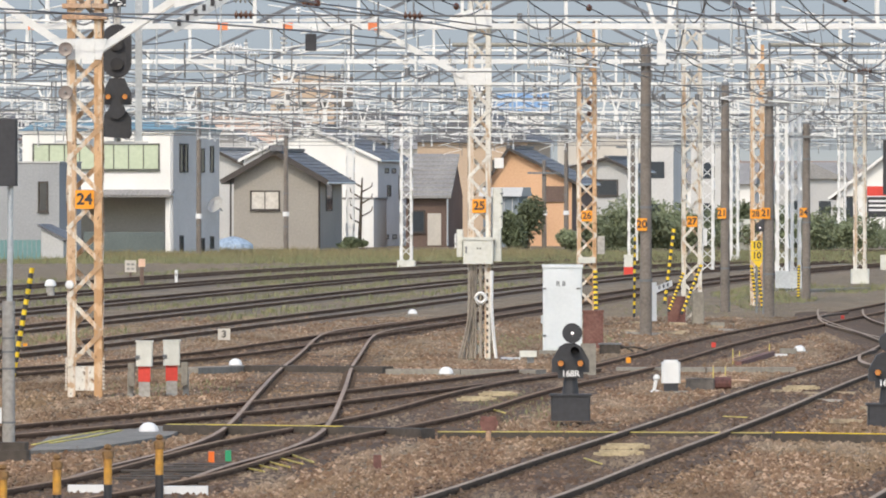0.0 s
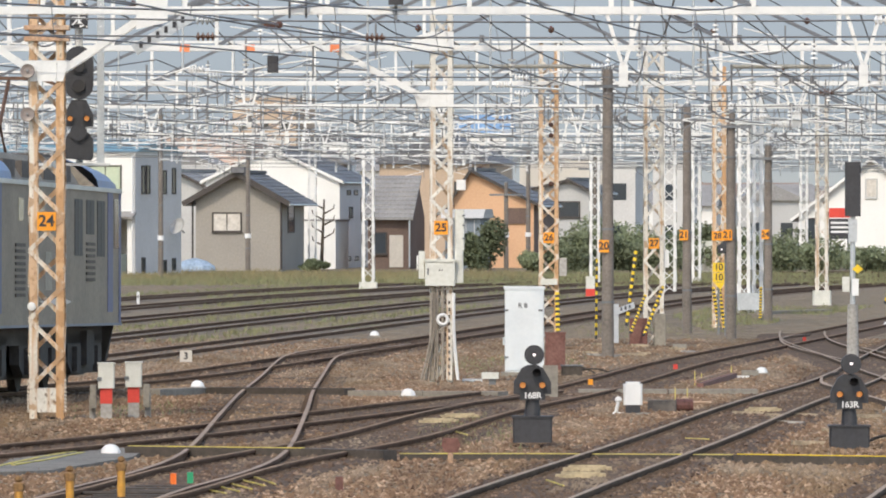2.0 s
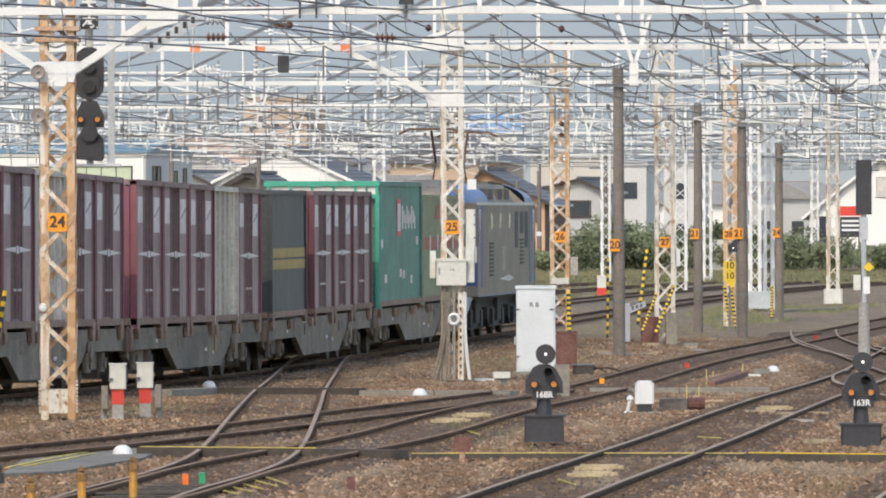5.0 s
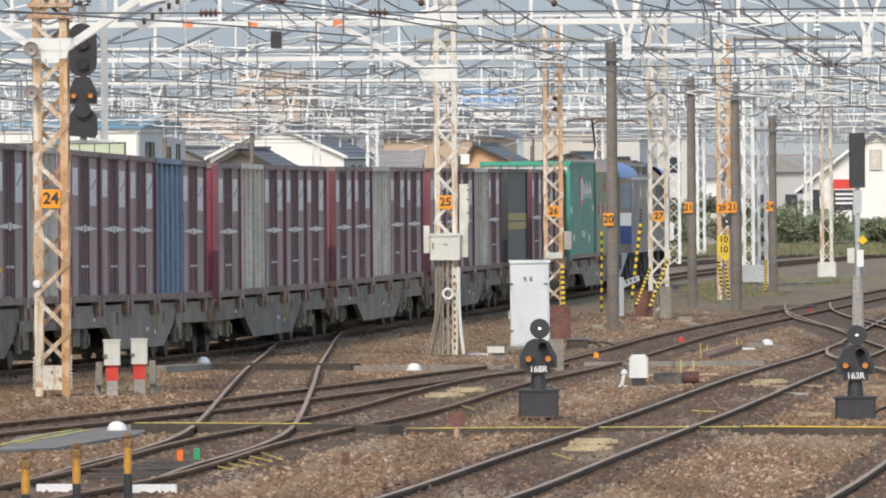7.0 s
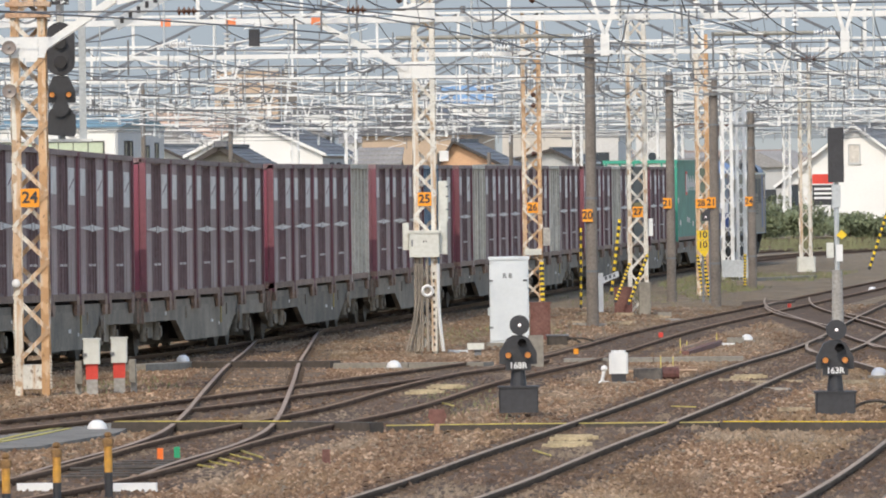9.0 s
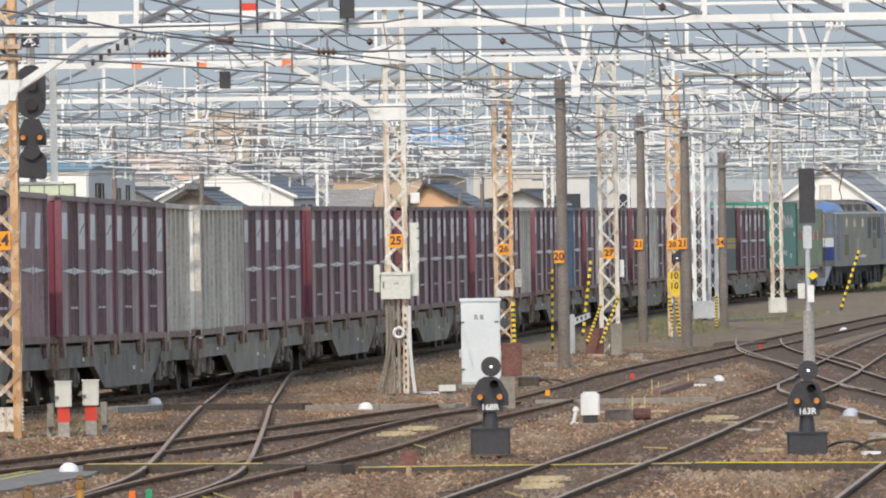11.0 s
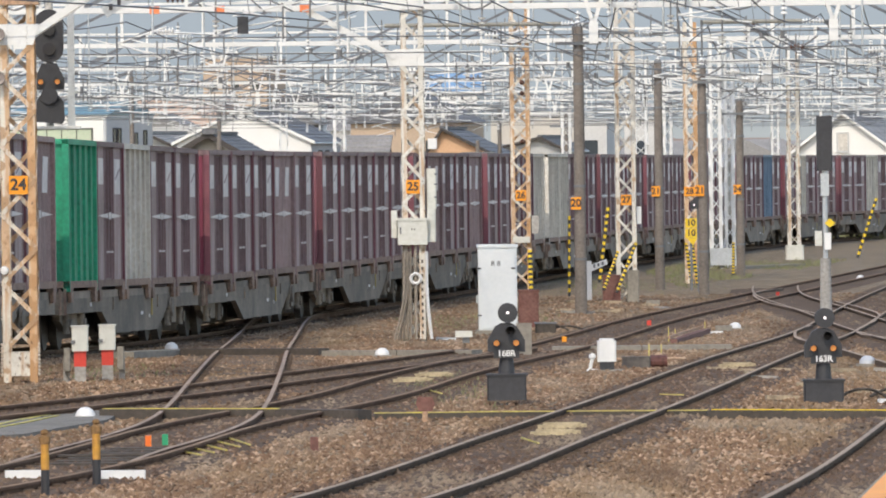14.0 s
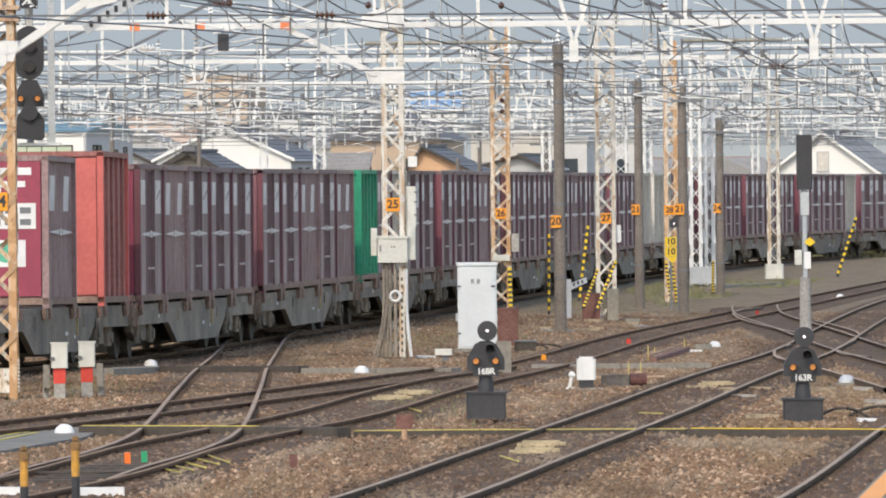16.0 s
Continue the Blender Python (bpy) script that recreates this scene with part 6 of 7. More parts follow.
rng, town = random.Random(11), random.Random(3)
for d, step in ((571, 9.0), (640, 10.0), (730, 12.0), (870, 13.0), (1030, 15.0)):
    x = -0.058 * d
    while x < 0.068 * d:
        w = rng.uniform(5, step - 1)
        if d < 700 and 0.022 < x / d < 0.052:
            x += step
            continue
        hh = rng.choice((3.0, 5.6, 5.8, 6.0)) * (1 if d < 690 else 1.15) if x < 2 or d > 700 else rng.uniform(2.6, 3.6)
        wall = rng.choice(TOWN_WALLS) if x < 2 or d > 700 else rng.choice((HOUSE_PALE, HOUSE_CREAM, HOUSE_WHITE))
        place, deep, roof, form, turn = d + rng.uniform(-14, 14), rng.uniform(6, 9), rng.choice(TOWN_ROOFS[1:4] if d > 600 else TOWN_ROOFS[:3]), rng.choice((0, 1, 1, 2, 2)), rng.uniform(-16, 4)
        if x > 2 and d > 700:
            hh, form, wall = town.uniform(2.8, 4.6), town.choice((1, 2, 2)), town.choice((DULL_WHITE, HOUSE_WHITE, HOUSE_PALE))
        town_house(x + w / 2, place, w, hh, deep, wall, roof, form, turn)
        x += w + rng.uniform(0.8, step * 0.4)
town_house(-16.00, 1028.6, 7.4, 15.94, 10, TOWN_WALLS[5], ROOF_GREY, 0, -12)
town_house(-20.73, 937.1, 8.5, 10.69, 10, TOWN_WALLS[6], ROOF_GREY, 0, -12)
town_house(9.52, 1120.0, 6.0, 12.53, 10, HOUSE_WHITE, TOWN_ROOFS[4], 2, -6)
town_house(14.98, 868.6, 8.0, 8.07, 10, HOUSE_CREAM, ROOF, 0, -8)
town_house(14.2, 600, 2.2, 6.0, 8, DULL_WHITE, ROOF, 0, -8)
town_house(18.1, 620, 2.2, 6.3, 8, DULL_WHITE, ROOF_GREY, 0, -8)
town_house(-7.46, 891.4, 4.0, 9.93, 8, HOUSE_WHITE, ROOF, 1, -8)

# ---- plants ----
LEAF = mat("dark_green_leaves", (0.155, 0.185, 0.10), 0.7, 0, 0.4, 0.5, 12, 0, per_object=0.3)
LEAF_PALE = mat("pale_green_leaves", (0.22, 0.255, 0.145), 0.7, 0, 0.4, 0.5, 12, 0, per_object=0.3)
STRAW = mat("dry_grass", (0.30, 0.25, 0.13), 0.85, 0, 0.4, 1.0, 6, 0)
GRASS = mat("green_grass", (0.17, 0.195, 0.09), 0.8, 0, 0.45, 2.0, 5, 0, second=(0.27, 0.225, 0.125), amount=0.9)
BARK = mat("bark", (0.09, 0.07, 0.05), 0.9, 0, 0.3, 0.3, 20)


def leaf_cloud(count, rx, ry, rz, size, seed):
    r = np.random.RandomState(seed)
    u = r.normal(size=(count, 3))
    u /= np.linalg.norm(u, axis=1)[:, None]
    lumps = r.normal(size=(9, 3)) * 0.5
    c = lumps[r.randint(0, 9, count)] * 0.75 + u * (0.28 + 0.3 * r.rand(count))[:, None]
    c = c * (rx, ry, rz) + (0, 0, rz * 0.95)
    c[:, 2] = np.maximum(c[:, 2], 0.05)
    a, b = r.normal(size=(count, 3)), r.normal(size=(count, 3))
    a *= size / np.linalg.norm(a, axis=1)[:, None]
    b *= size * 0.6 / np.linalg.norm(b, axis=1)[:, None]
    vs = np.concatenate([c - a, c + b, c + a, c - b], 1).reshape(-1, 3)
    return Shape().add(vs.tolist(), [(4 * i, 4 * i + 1, 4 * i + 2, 4 * i + 3) for i in range(count)])


def bush(x, d, w, h, leaf, seed, label="leafy green bush behind the yard"):
    b = thing("bush", label, "bush", pose(x, d, 0), "bushes by the houses")
    part("stem", Shape().tube((0, 0, 0), (0.05, 0, h * 0.6), 0.06, 0.03), BARK, b)
    part("foliage", leaf_cloud(2600, w / 2, w / 2.5, h / 2, 0.11, seed), leaf, b)


for i, (px, d, w, h, leaf) in enumerate(((4.37, 462.9, 2.0, 2.6, LEAF), (3.31, 457.1, 1.6, 2.0, LEAF), (8.60, 457.1, 3.2, 2.6, LEAF_PALE), (10.30, 462.9, 2.6, 2.2, LEAF_PALE), (7.79, 451.4, 2.2, 1.6, LEAF_PALE),
                                         (11.60, 468.6, 3, 2.0, LEAF), (15.29, 474.3, 2.6, 2.8, LEAF), (13.68, 480.0, 3.4, 2.4, LEAF_PALE), (19.03, 457.1, 3.5, 1.9, LEAF_PALE), (20.20, 451.4, 2.5, 1.5, LEAF_PALE),
                                         (18.04, 468.6, 2.4, 2.0, LEAF), (23.31, 457.1, 4, 1.4, LEAF_PALE), (-4.66, 468.6, 1.4, 0.6, LEAF), (25.60, 457.1, 4, 1.3, LEAF_PALE), (6.46, 457.1, 2, 1.3, LEAF_PALE), (11.56, 485.0, 4.0, 2.6, LEAF_PALE), (13.54, 492.0, 3.6, 2.2, LEAF_PALE), (16.77, 490.0, 4.5, 2.2, LEAF_PALE), (18.85, 494.0, 3.4, 2.4, LEAF), (20.82, 487.0, 3.6, 1.9, LEAF_PALE), (9.73, 478.0, 5.0, 2.2, LEAF_PALE), (14.51, 478.0, 5.5, 2.3, LEAF_PALE), (16.65, 471.0, 5.0, 1.9, LEAF_PALE), (12.03, 463.0, 5.0, 1.7, LEAF_PALE), (22.39, 471.0, 4.5, 1.8, LEAF_PALE))):
    bush(px, d, w, h, leaf, 20 + i)
tree = thing("pollarded_tree", "bare pruned tree with stubby limbs beside a white wall", "tree", pose(-4.49, 485.7, 0))
part("trunk", Shape().tube((0, 0, 0), (0.15, 0, 3.69), 0.11, 0.04), BARK, tree)
for i, (z, k) in enumerate(((1.2, -1), (1.6, 1), (1.9, -1), (2.3, 1), (2.6, -1), (2.9, 1), (3.2, -1))):
    part("limb", Shape().tube((0.1, 0, z), (0.1 + 0.55 * k, 0, z + 0.3), 0.05, 0.03).tube((0.1 + 0.55 * k, 0, z + 0.3), (0.1 + 0.6 * k, 0, z + 0.55), 0.035, 0.02), BARK, tree)


def tufts(name, spots, height, material, label, seed):
    r = np.random.RandomState(seed)
    vs = []
    for x, y, hh in spots:
        n = 3
        for _ in range(n):
            a = r.rand() * 6.3
            bx, by = x + r.normal() * 0.06, y + r.normal() * 0.06
            k = hh * height * (0.5 + r.rand())
            z = ground_z(y) - 0.12
            dx, dy = math.cos(a) * 0.02, math.sin(a) * 0.02
            lx, ly = r.normal() * 0.3 * k, r.normal() * 0.3 * k
            vs += [(bx - dx, by - dy, z), (bx + dx, by + dy, z), (bx + lx, by + ly, z + k)]
    ob = new(name, Shape().add(vs, [(3 * i, 3 * i + 1, 3 * i + 2) for i in range(len(vs) // 3)]).mesh(name, material))
    tagged(ob, label, "weeds", "", "stuff")


def weeds():
    r = np.random.RandomState(3)
    far = [(x, y, 1.0) for x, y in zip(r.uniform(-24, 33, 16000), r.uniform(383, 448, 16000))]
    tufts("grass", far, 0.23, GRASS, "rough green grass along the edge of the yard", 1)
    tufts("dry_grass", [(x, y, 1.0) for x, y in zip(r.uniform(-24, 6, 5000), r.uniform(406, 452, 5000))], 0.3, STRAW, "dry brown grass before the houses", 2)
    spots = []
    for i, line in enumerate(LINE_G[:5]):
        mid = offset(line, 2.05 if i < 4 else 3.0)
        for _ in range(1300):
            y = r.uniform(171, 388)
            if noise.noise((y * 0.05, i * 3.1, 0)) > -0.12:
                spots.append((float(np.interp(y, mid[:, 1], mid[:, 0])) + r.normal() * 0.45, y, 0.6))
    tufts("weeds", spots, 0.22, GRASS, "low green weeds between the sidings", 4)
    right = [(x, y, 0.6) for x, y in zip(r.uniform(8, 20, 6000), r.uniform(223, 299, 6000)) if np.interp(y, LINE_C[:, 1], LINE_C[:, 0]) - 3.2 > x > np.interp(y, LINE_F[:, 1], LINE_F[:, 0]) + 2.2 and noise.noise((x * 0.3, y * 0.1, 5)) > -0.2]
    tufts("weeds", right, 0.2, GRASS, "low green and straw weeds beside the main line", 6)

    near = []
    for cx, cy, sx, sy, n in ((0.87, 114.94, 0.35, 4, 260), (2.71, 191.99, 0.5, 5, 260), (-1.30, 248.19, 0.8, 6, 200), (6.15, 242.28, 1.0, 8, 300), (1.11, 185.01, 0.4, 5, 160), (-3.85, 127.38, 0.4, 3, 120)):
        near += [(cx + r.normal() * sx, cy + r.normal() * sy, 0.5) for _ in range(n)]
    tufts("ballast_weeds", near, 0.13, GRASS, "thin olive weeds growing through the ballast", 9)


weeds()


# A glowing sheet of hills; haze and daylight are painted into its emission.
def backdrop(y, height):
    hill = bpy.data.materials.new("glowing_haze_hills")
    hill.use_nodes = True
    nt = hill.node_tree
    b = nt.nodes["Principled BSDF"]
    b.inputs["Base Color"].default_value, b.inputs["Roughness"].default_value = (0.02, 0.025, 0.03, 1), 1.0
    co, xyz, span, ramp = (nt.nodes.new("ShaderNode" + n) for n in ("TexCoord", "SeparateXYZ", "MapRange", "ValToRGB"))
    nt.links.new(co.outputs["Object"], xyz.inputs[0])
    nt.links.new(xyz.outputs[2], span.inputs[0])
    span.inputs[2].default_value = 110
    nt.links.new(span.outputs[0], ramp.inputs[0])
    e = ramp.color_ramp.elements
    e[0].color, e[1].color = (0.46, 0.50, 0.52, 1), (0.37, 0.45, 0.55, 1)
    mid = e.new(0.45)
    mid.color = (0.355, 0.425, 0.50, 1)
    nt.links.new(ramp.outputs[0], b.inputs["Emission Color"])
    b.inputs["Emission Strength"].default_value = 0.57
    xs = np.linspace(-900, 900, 90)
    top = [height + 8 * noise.noise((x * 0.004, 1.7, 0)) for x in xs]
    s = Shape()
    s.add([(x, y, -3) for x in xs] + [(x, y + 30, z) for x, z in zip(xs, top)] + [(x, y + 200, -3) for x in xs],
          [(i, i + 1, 91 + i, 90 + i) for i in range(89)] + [(90 + i, 91 + i, 181 + i, 180 + i) for i in range(89)])
    structure("backdrop", s, hill, "blue-grey mountain side in the distance with glowing painted haze", "hills")


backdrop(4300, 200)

# ---- things in the yard ----
def gz(y):
    return ground_z(y) - 0.1


def platform():
    p = thing("platform", "concrete station platform with an orange edge line", "platform", kind="structure")
    edge = lambda y: 2.4 + 0.091 * (y - 45.7)
    out = [(edge(-60), -60), (edge(60), 60), (edge(60) + 9, 60), (edge(-60) + 9, -60)]
    part("deck", Shape().prism(out[::-1], 0.2, 1.38), SLAB, p)
    part("edge_line", Shape().prism([(edge(-60) + 0.02, -60), (edge(-60) + 0.14, -60), (edge(60) + 0.14, 60), (edge(60) + 0.02, 60)], 1.38, 1.386), ORANGE, p, "orange edge line")


platform()


def dwarf_signal(x, y, number, lift=0.0):
    z = gz(y) + lift
    s = thing("dwarf_signal", "black dwarf shunting signal with two amber lamps lit", "railway signal", pose(x, y, z), "dwarf signals")
    part("base", Shape().box(-0.23, 0.23, -0.16, 0.16, -0.03, 0.26, 0.015), BLACK, s)
    part("base_rim", Shape().box(-0.245, 0.245, -0.175, 0.175, 0.26, 0.285), BLACK, s)
    part("column", Shape().tube((0, 0, 0.28), (0, 0, 0.5), 0.1, 0.075, 14), BLACK, s)
    a = part("head", Shape().slab([(-0.22, 0.54), (0.22, 0.54), (0.22, 0.68), (0.13, 0.84), (0.06, 0.88), (-0.06, 0.88), (-0.13, 0.84), (-0.22, 0.68)][::-1], -0.08, 0.1), BLACK, s)
    for k in (-0.115, 0.115):
        lamp(a, k, -0.08, 0.645, 0.034, LAMP_AMBER)
    lamp(a, 0.05, -0.08, 0.79, 0.045, LENS_OFF)
    n = part("number_board", Shape().box(-0.15, 0.15, -0.11, -0.1, 0.47, 0.575), BLACK, s, "black board with white figures")
    part("number", text_mesh(number, 0.1, WHITE), None, n, m=pose(0, -0.114, 0.522) @ FRONT)
    top = part("top_lamp", Shape().tube((0.02, -0.02, 1.0), (0.02, 0.14, 1.0), 0.115, None, 18), BLACK, s)
    part("rim", Shape().tube((0.02, -0.1, 1.0), (0.02, -0.02, 1.0), 0.118, 0.1, 18), BLACK, top)
    lamp(top, 0.02, -0.1, 1.0, 0.017, LAMP_WHITE, False)
    return s


dwarf_signal(1.50, 106.4, "168R", 0.085)
dwarf_signal(5.20, 105.8, "163R", -0.01)

cab = thing("relay_cabinet", "tall pale grey steel relay cabinet standing in the ballast", "cabinet", pose(2.30, 173.7, gz(173.7)))
part("body", Shape().box(1.92 - 2.30, 2.67 - 2.30, -0.2, 0.3, 0.08, 1.58 - gz(173.7), 0.012), CABINET, cab)
part("roof", Shape().box(1.90 - 2.30, 2.69 - 2.30, -0.23, 0.33, 1.57 - gz(173.7), 1.63 - gz(173.7)), CABINET, cab)
door = part("door", Shape().box(1.95 - 2.30, 2.64 - 2.30, -0.222, -0.203, 0.12, 1.53 - gz(173.7)), CABINET, cab)
for z in (0.35, 1.25):
    for x in (-0.36, 0.3):
        part("hinge", Shape().box(x - 0.04, x + 0.04, -0.235, -0.222, z, z + 0.035), GREY_STEEL, door)
part("lettering", text_mesh("R 8", 0.13, GREY_STEEL), None, door, m=pose(-0.04, -0.226, 1.26 - gz(173.7)) @ FRONT)
part("handle", Shape().box(-0.42, -0.385, -0.1, 0.05, 0.6, 0.75), GALV, cab)
part("plinth", Shape().box(-0.45, 0.45, -0.3, 0.35, -0.05, 0.08), SLAB, cab)
box = thing("battery_box", "rusty brown steel box on the ballast", "box", pose(3.00, 180.6, gz(180.6)))
BROWN_STEEL = mat("rust_brown_steel", (0.14, 0.055, 0.045), 0.8, 0, 0.4, 0.25, 20, second=(0.20, 0.10, 0.08))
part("body", Shape().box(-0.2, 0.2, -0.2, 0.2, 0.0, 0.72, 0.01), BROWN_STEEL, box)
part("lid", Shape().box(-0.215, 0.215, -0.215, 0.215, 0.72, 0.76), BROWN_STEEL, box)
pan = thing("metal_sheet", "grey metal sheet standing upright in the ballast", "sheet", pose(2.27, 141.23, gz(136)))
part("plate", Shape().box(-0.12, 0.12, -0.02, 0.02, -0.05, 0.48), SLAB, pan)
part("stake", Shape().box(-0.02, 0.02, 0.02, 0.06, -0.1, 0.3), GREY_STEEL, pan)


def instrument_post(x, y, h, flip):
    p = thing("instrument_post", "grey instrument box on a red and grey post", "instrument post", pose(x, y, gz(y)), "instrument posts")
    part("post", Shape().box(-0.075, 0.075, -0.06, 0.06, 0.0, h * 0.55), CONCRETE, p)
    part("red_band", Shape().box(-0.08, 0.08, -0.065, 0.065, h * 0.28, h * 0.57), RED, p, "red painted band")
    b = part("case", Shape().box(-0.11, 0.11, -0.1, 0.1, h * 0.56, h, 0.012), EQUIP, p)
    part("lid", Shape().box(-0.12, 0.12, -0.11, 0.11, h, h + 0.02), EQUIP, b)
    part("knob", Shape().box(-0.12, -0.06, -0.125, -0.1, h * 0.7, h * 0.76), GREY_STEEL, b)
    k = -1 if flip else 1
    part("side_case", Shape().box(min(k * 0.13, k * 0.22), max(k * 0.13, k * 0.22), -0.08, 0.05, h * 0.2, h * 0.62, 0.01), SLAB, p)
    part("stake", Shape().box(k * 0.19 - 0.04, k * 0.19 + 0.04, 0.06, 0.14, -0.05, h * 0.45), CONCRETE, p)
    return p


instrument_post(-4.01, 121.4, 0.74, True)
instrument_post(-3.67, 122.3, 0.74, False)


def dome(x, y, r=0.115):
    d = thing("track_marker", "white domed marker on a small concrete pad", "marker", pose(x, y, gz(y)), "white domed markers")
    part("dome", Shape().lathe([(r, 0.03), (r * 0.97, 0.07), (r * 0.8, 0.11), (r * 0.45, 0.14), (0.01, 0.148)], n=16), WHITE, d)
    part("pad", Shape().box(-r * 1.3, r * 1.3, -r * 1.3, r * 1.3, -0.04, 0.035), SLAB, d)


for x, y in ((-3.32, 102.01), (-3.59, 156.43), (0.05, 142.80), (-0.77, 228.16), (6.92, 175.40), (13.25, 248.19), (6.83, 126.39)):
    dome(x, y)

stump = thing("marker_stone", "white domed marker on a grey stone stump", "marker", pose(-11.64, 268.0, gz(268.0)))
part("stump", Shape().lathe([(0.13, -0.02), (0.125, 0.2), (0.14, 0.3)], n=12), CONCRETE, stump)
part("dome", Shape().lathe([(0.17, 0.3), (0.165, 0.38), (0.12, 0.47), (0.05, 0.5), (0.005, 0.505)], n=14), WHITE, stump)
mach = thing("point_machine", "white point machine box on a steel stand", "point machine", pose(3.15, 124.95, gz(124.95)))
part("case", Shape().box(-0.13, 0.13, -0.1, 0.12, 0.13, 0.42, 0.025), WHITE, mach)
part("cap", Shape().box(-0.1, 0.1, -0.08, 0.1, 0.42, 0.45, 0.03), WHITE, mach)
part("stand", Shape().box(-0.1, 0.1, -0.08, 0.08, 0.02, 0.13), BLACK, mach)
part("base_plate", Shape().box(-0.24, 0.24, -0.18, 0.18, -0.01, 0.02), SLAB, mach)
part("lever", Shape().tube((-0.24, 0, 0), (-0.2, 0, 0.18), 0.025).tube((-0.28, 0, 0.0), (-0.14, 0, 0.0), 0.03), WHITE, mach, "white throw lever")
part("lever_knob", Shape().lathe([(0.01, 0), (0.05, 0.03), (0.04, 0.07), (0.01, 0.09)], n=10), WHITE, mach, m=pose(-0.2, 0, 0.16))
drive = thing("point_drive", "dusty rusty point drive with rods beside a track", "point machine", pose(3.72, 127.3, gz(127.3)))
part("casing", Shape().box(-0.3, 0.1, -0.15, 0.15, 0.0, 0.16, 0.02), SOOT, drive)
part("motor", Shape().tube((0.1, 0, 0.09), (0.34, 0, 0.09), 0.09, None, 12), BROWN_STEEL, drive)
part("rod", Shape().tube((-0.5, 0.1, 0.12), (0.6, 0.3, 0.12), 0.02), RUST, drive)


def duct(name, points, w, h, material, label, edge=None):
    """A cable duct that crosses the yard on the ballast."""
    t = thing(name, label, "cable duct")
    for (xa, ya), (xb, yb) in zip(points, points[1:]):
        za, zb = ground_z(ya) - 0.13, ground_z(yb) - 0.13
        n = max(1, int(abs(xb - xa) / 1.2))
        for i in range(n):
            u0, u1 = i / n, (i + 0.985) / n
            a = Vector((xa + (xb - xa) * u0, ya + (yb - ya) * u0, za + (zb - za) * u0 + h / 2))
            b = Vector((xa + (xb - xa) * u1, ya + (yb - ya) * u1, za + (zb - za) * u1 + h / 2))
            seg = part("section", Shape().bar(a, b, w, h), material, t)
            if edge and rngd.random() < 0.93:
                k = Vector((0, -w / 2 + 0.02, h / 2 + 0.004))
                part("edge_line", Shape().bar(a + k, b + k, 0.05, 0.012), edge, seg, "worn yellow edge line")
    return t


rngd = random.Random(8)
YELLOW_WORN = mat("worn_yellow_line", (0.72, 0.58, 0.10), 0.7, 0, 0.35, 0.3, 25, second=(0.40, 0.34, 0.14))
duct("cable_duct", [(-3.12, 102.24), (-1.10, 101.31), (-0.15, 100.40)], 0.22, 0.15, CONDUIT, "black cable duct with a yellow edge crossing the tracks", YELLOW_WORN)
duct("cable_duct", [(-0.06, 100.85), (1.36, 100.85), (3.68, 100.40)], 0.18, 0.1, CONDUIT, "low black cable duct with a yellow edge crossing the tracks", YELLOW_WORN)
duct("cable_duct", [(3.66, 99.50), (5.99, 98.18)], 0.22, 0.13, CONDUIT, "black cable duct with a bright yellow edge beside a track", YELLOW)
duct("cable_duct", [(-4.10, 144.41), (-3.18, 147.75)], 0.4, 0.15, SLAB, "grey concrete cable trough in the ballast")
duct("cable_duct", [(-3.14, 146.90), (-0.85, 145.23)], 0.3, 0.16, CONDUIT, "black cable duct under a crossover track")
duct("cable_duct", [(-0.83, 144.41), (1.57, 142.80)], 0.3, 0.13, SLAB, "grey concrete cable trough with a pale edge", None)
duct("cable_duct", [(2.83, 147.75), (5.78, 147.75)], 0.4, 0.12, SLAB, "grey concrete cable trough beside the main line")
duct("cable_duct", [(11.05, 278.03), (13.25, 284.24)], 0.5, 0.12, SLAB, "grey concrete kerb in the grass")

slab = thing("walkway_slab", "grey asphalt walkway with worn yellow lines", "walkway", pose(0, 0, ground_z(96.0) - 0.1))
out = [(-4.33, 94.43), (-3.77, 95.24), (-3.04, 100.40), (-2.92, 104.16), (-3.62, 104.65), (-4.36, 100.40)]
part("paving", Shape().prism(out, 0.0, 0.045), ASPHALT, slab)
for pts in (((-4.37, 96.48), (-4.04, 100.40), (-3.57, 104.16)), ((-4.21, 97.11), (-3.93, 99.28), (-3.64, 102.24))):
    s = Shape()
    for a, b in zip(pts, pts[1:]):
        s.bar((*a, 0.052), (*b, 0.052), 0.05, 0.01)
    part("yellow_line", s, YELLOW_WORN, slab)


STAKE_YELLOW = mat("rusty_orange_yellow_paint", (0.72, 0.38, 0.05), 0.7, 0, 0.3, 0.15, 25, second=(0.36, 0.17, 0.06))


STAKE_CAP = mat("brown_rusty_cap", (0.30, 0.17, 0.07), 0.8, 0, 0.35, 0.1, 30)


def stake(x, y, top):
    z = gz(y)
    s = thing("striped_stake", "black and orange striped stake with a rusty cap", "stake", pose(x, y, z), "striped stakes along the near track")
    n = max(2, round((top - z) / 0.26))
    for i in range(n):
        part("band", Shape().tube((0, 0, (top - z) * i / n), (0, 0, (top - z) * (i + 1) / n), 0.036, None, 10), STAKE_YELLOW if (n - i) % 2 else BLACK, s)
    part("cap", Shape().lathe([(0.045, -0.02), (0.05, 0.02), (0.05, 0.045), (0.02, 0.06), (0.034, 0.075), (0.03, 0.1), (0.01, 0.11)], n=8), STAKE_CAP, s, "rusty cap", m=pose(0, 0, top - z))


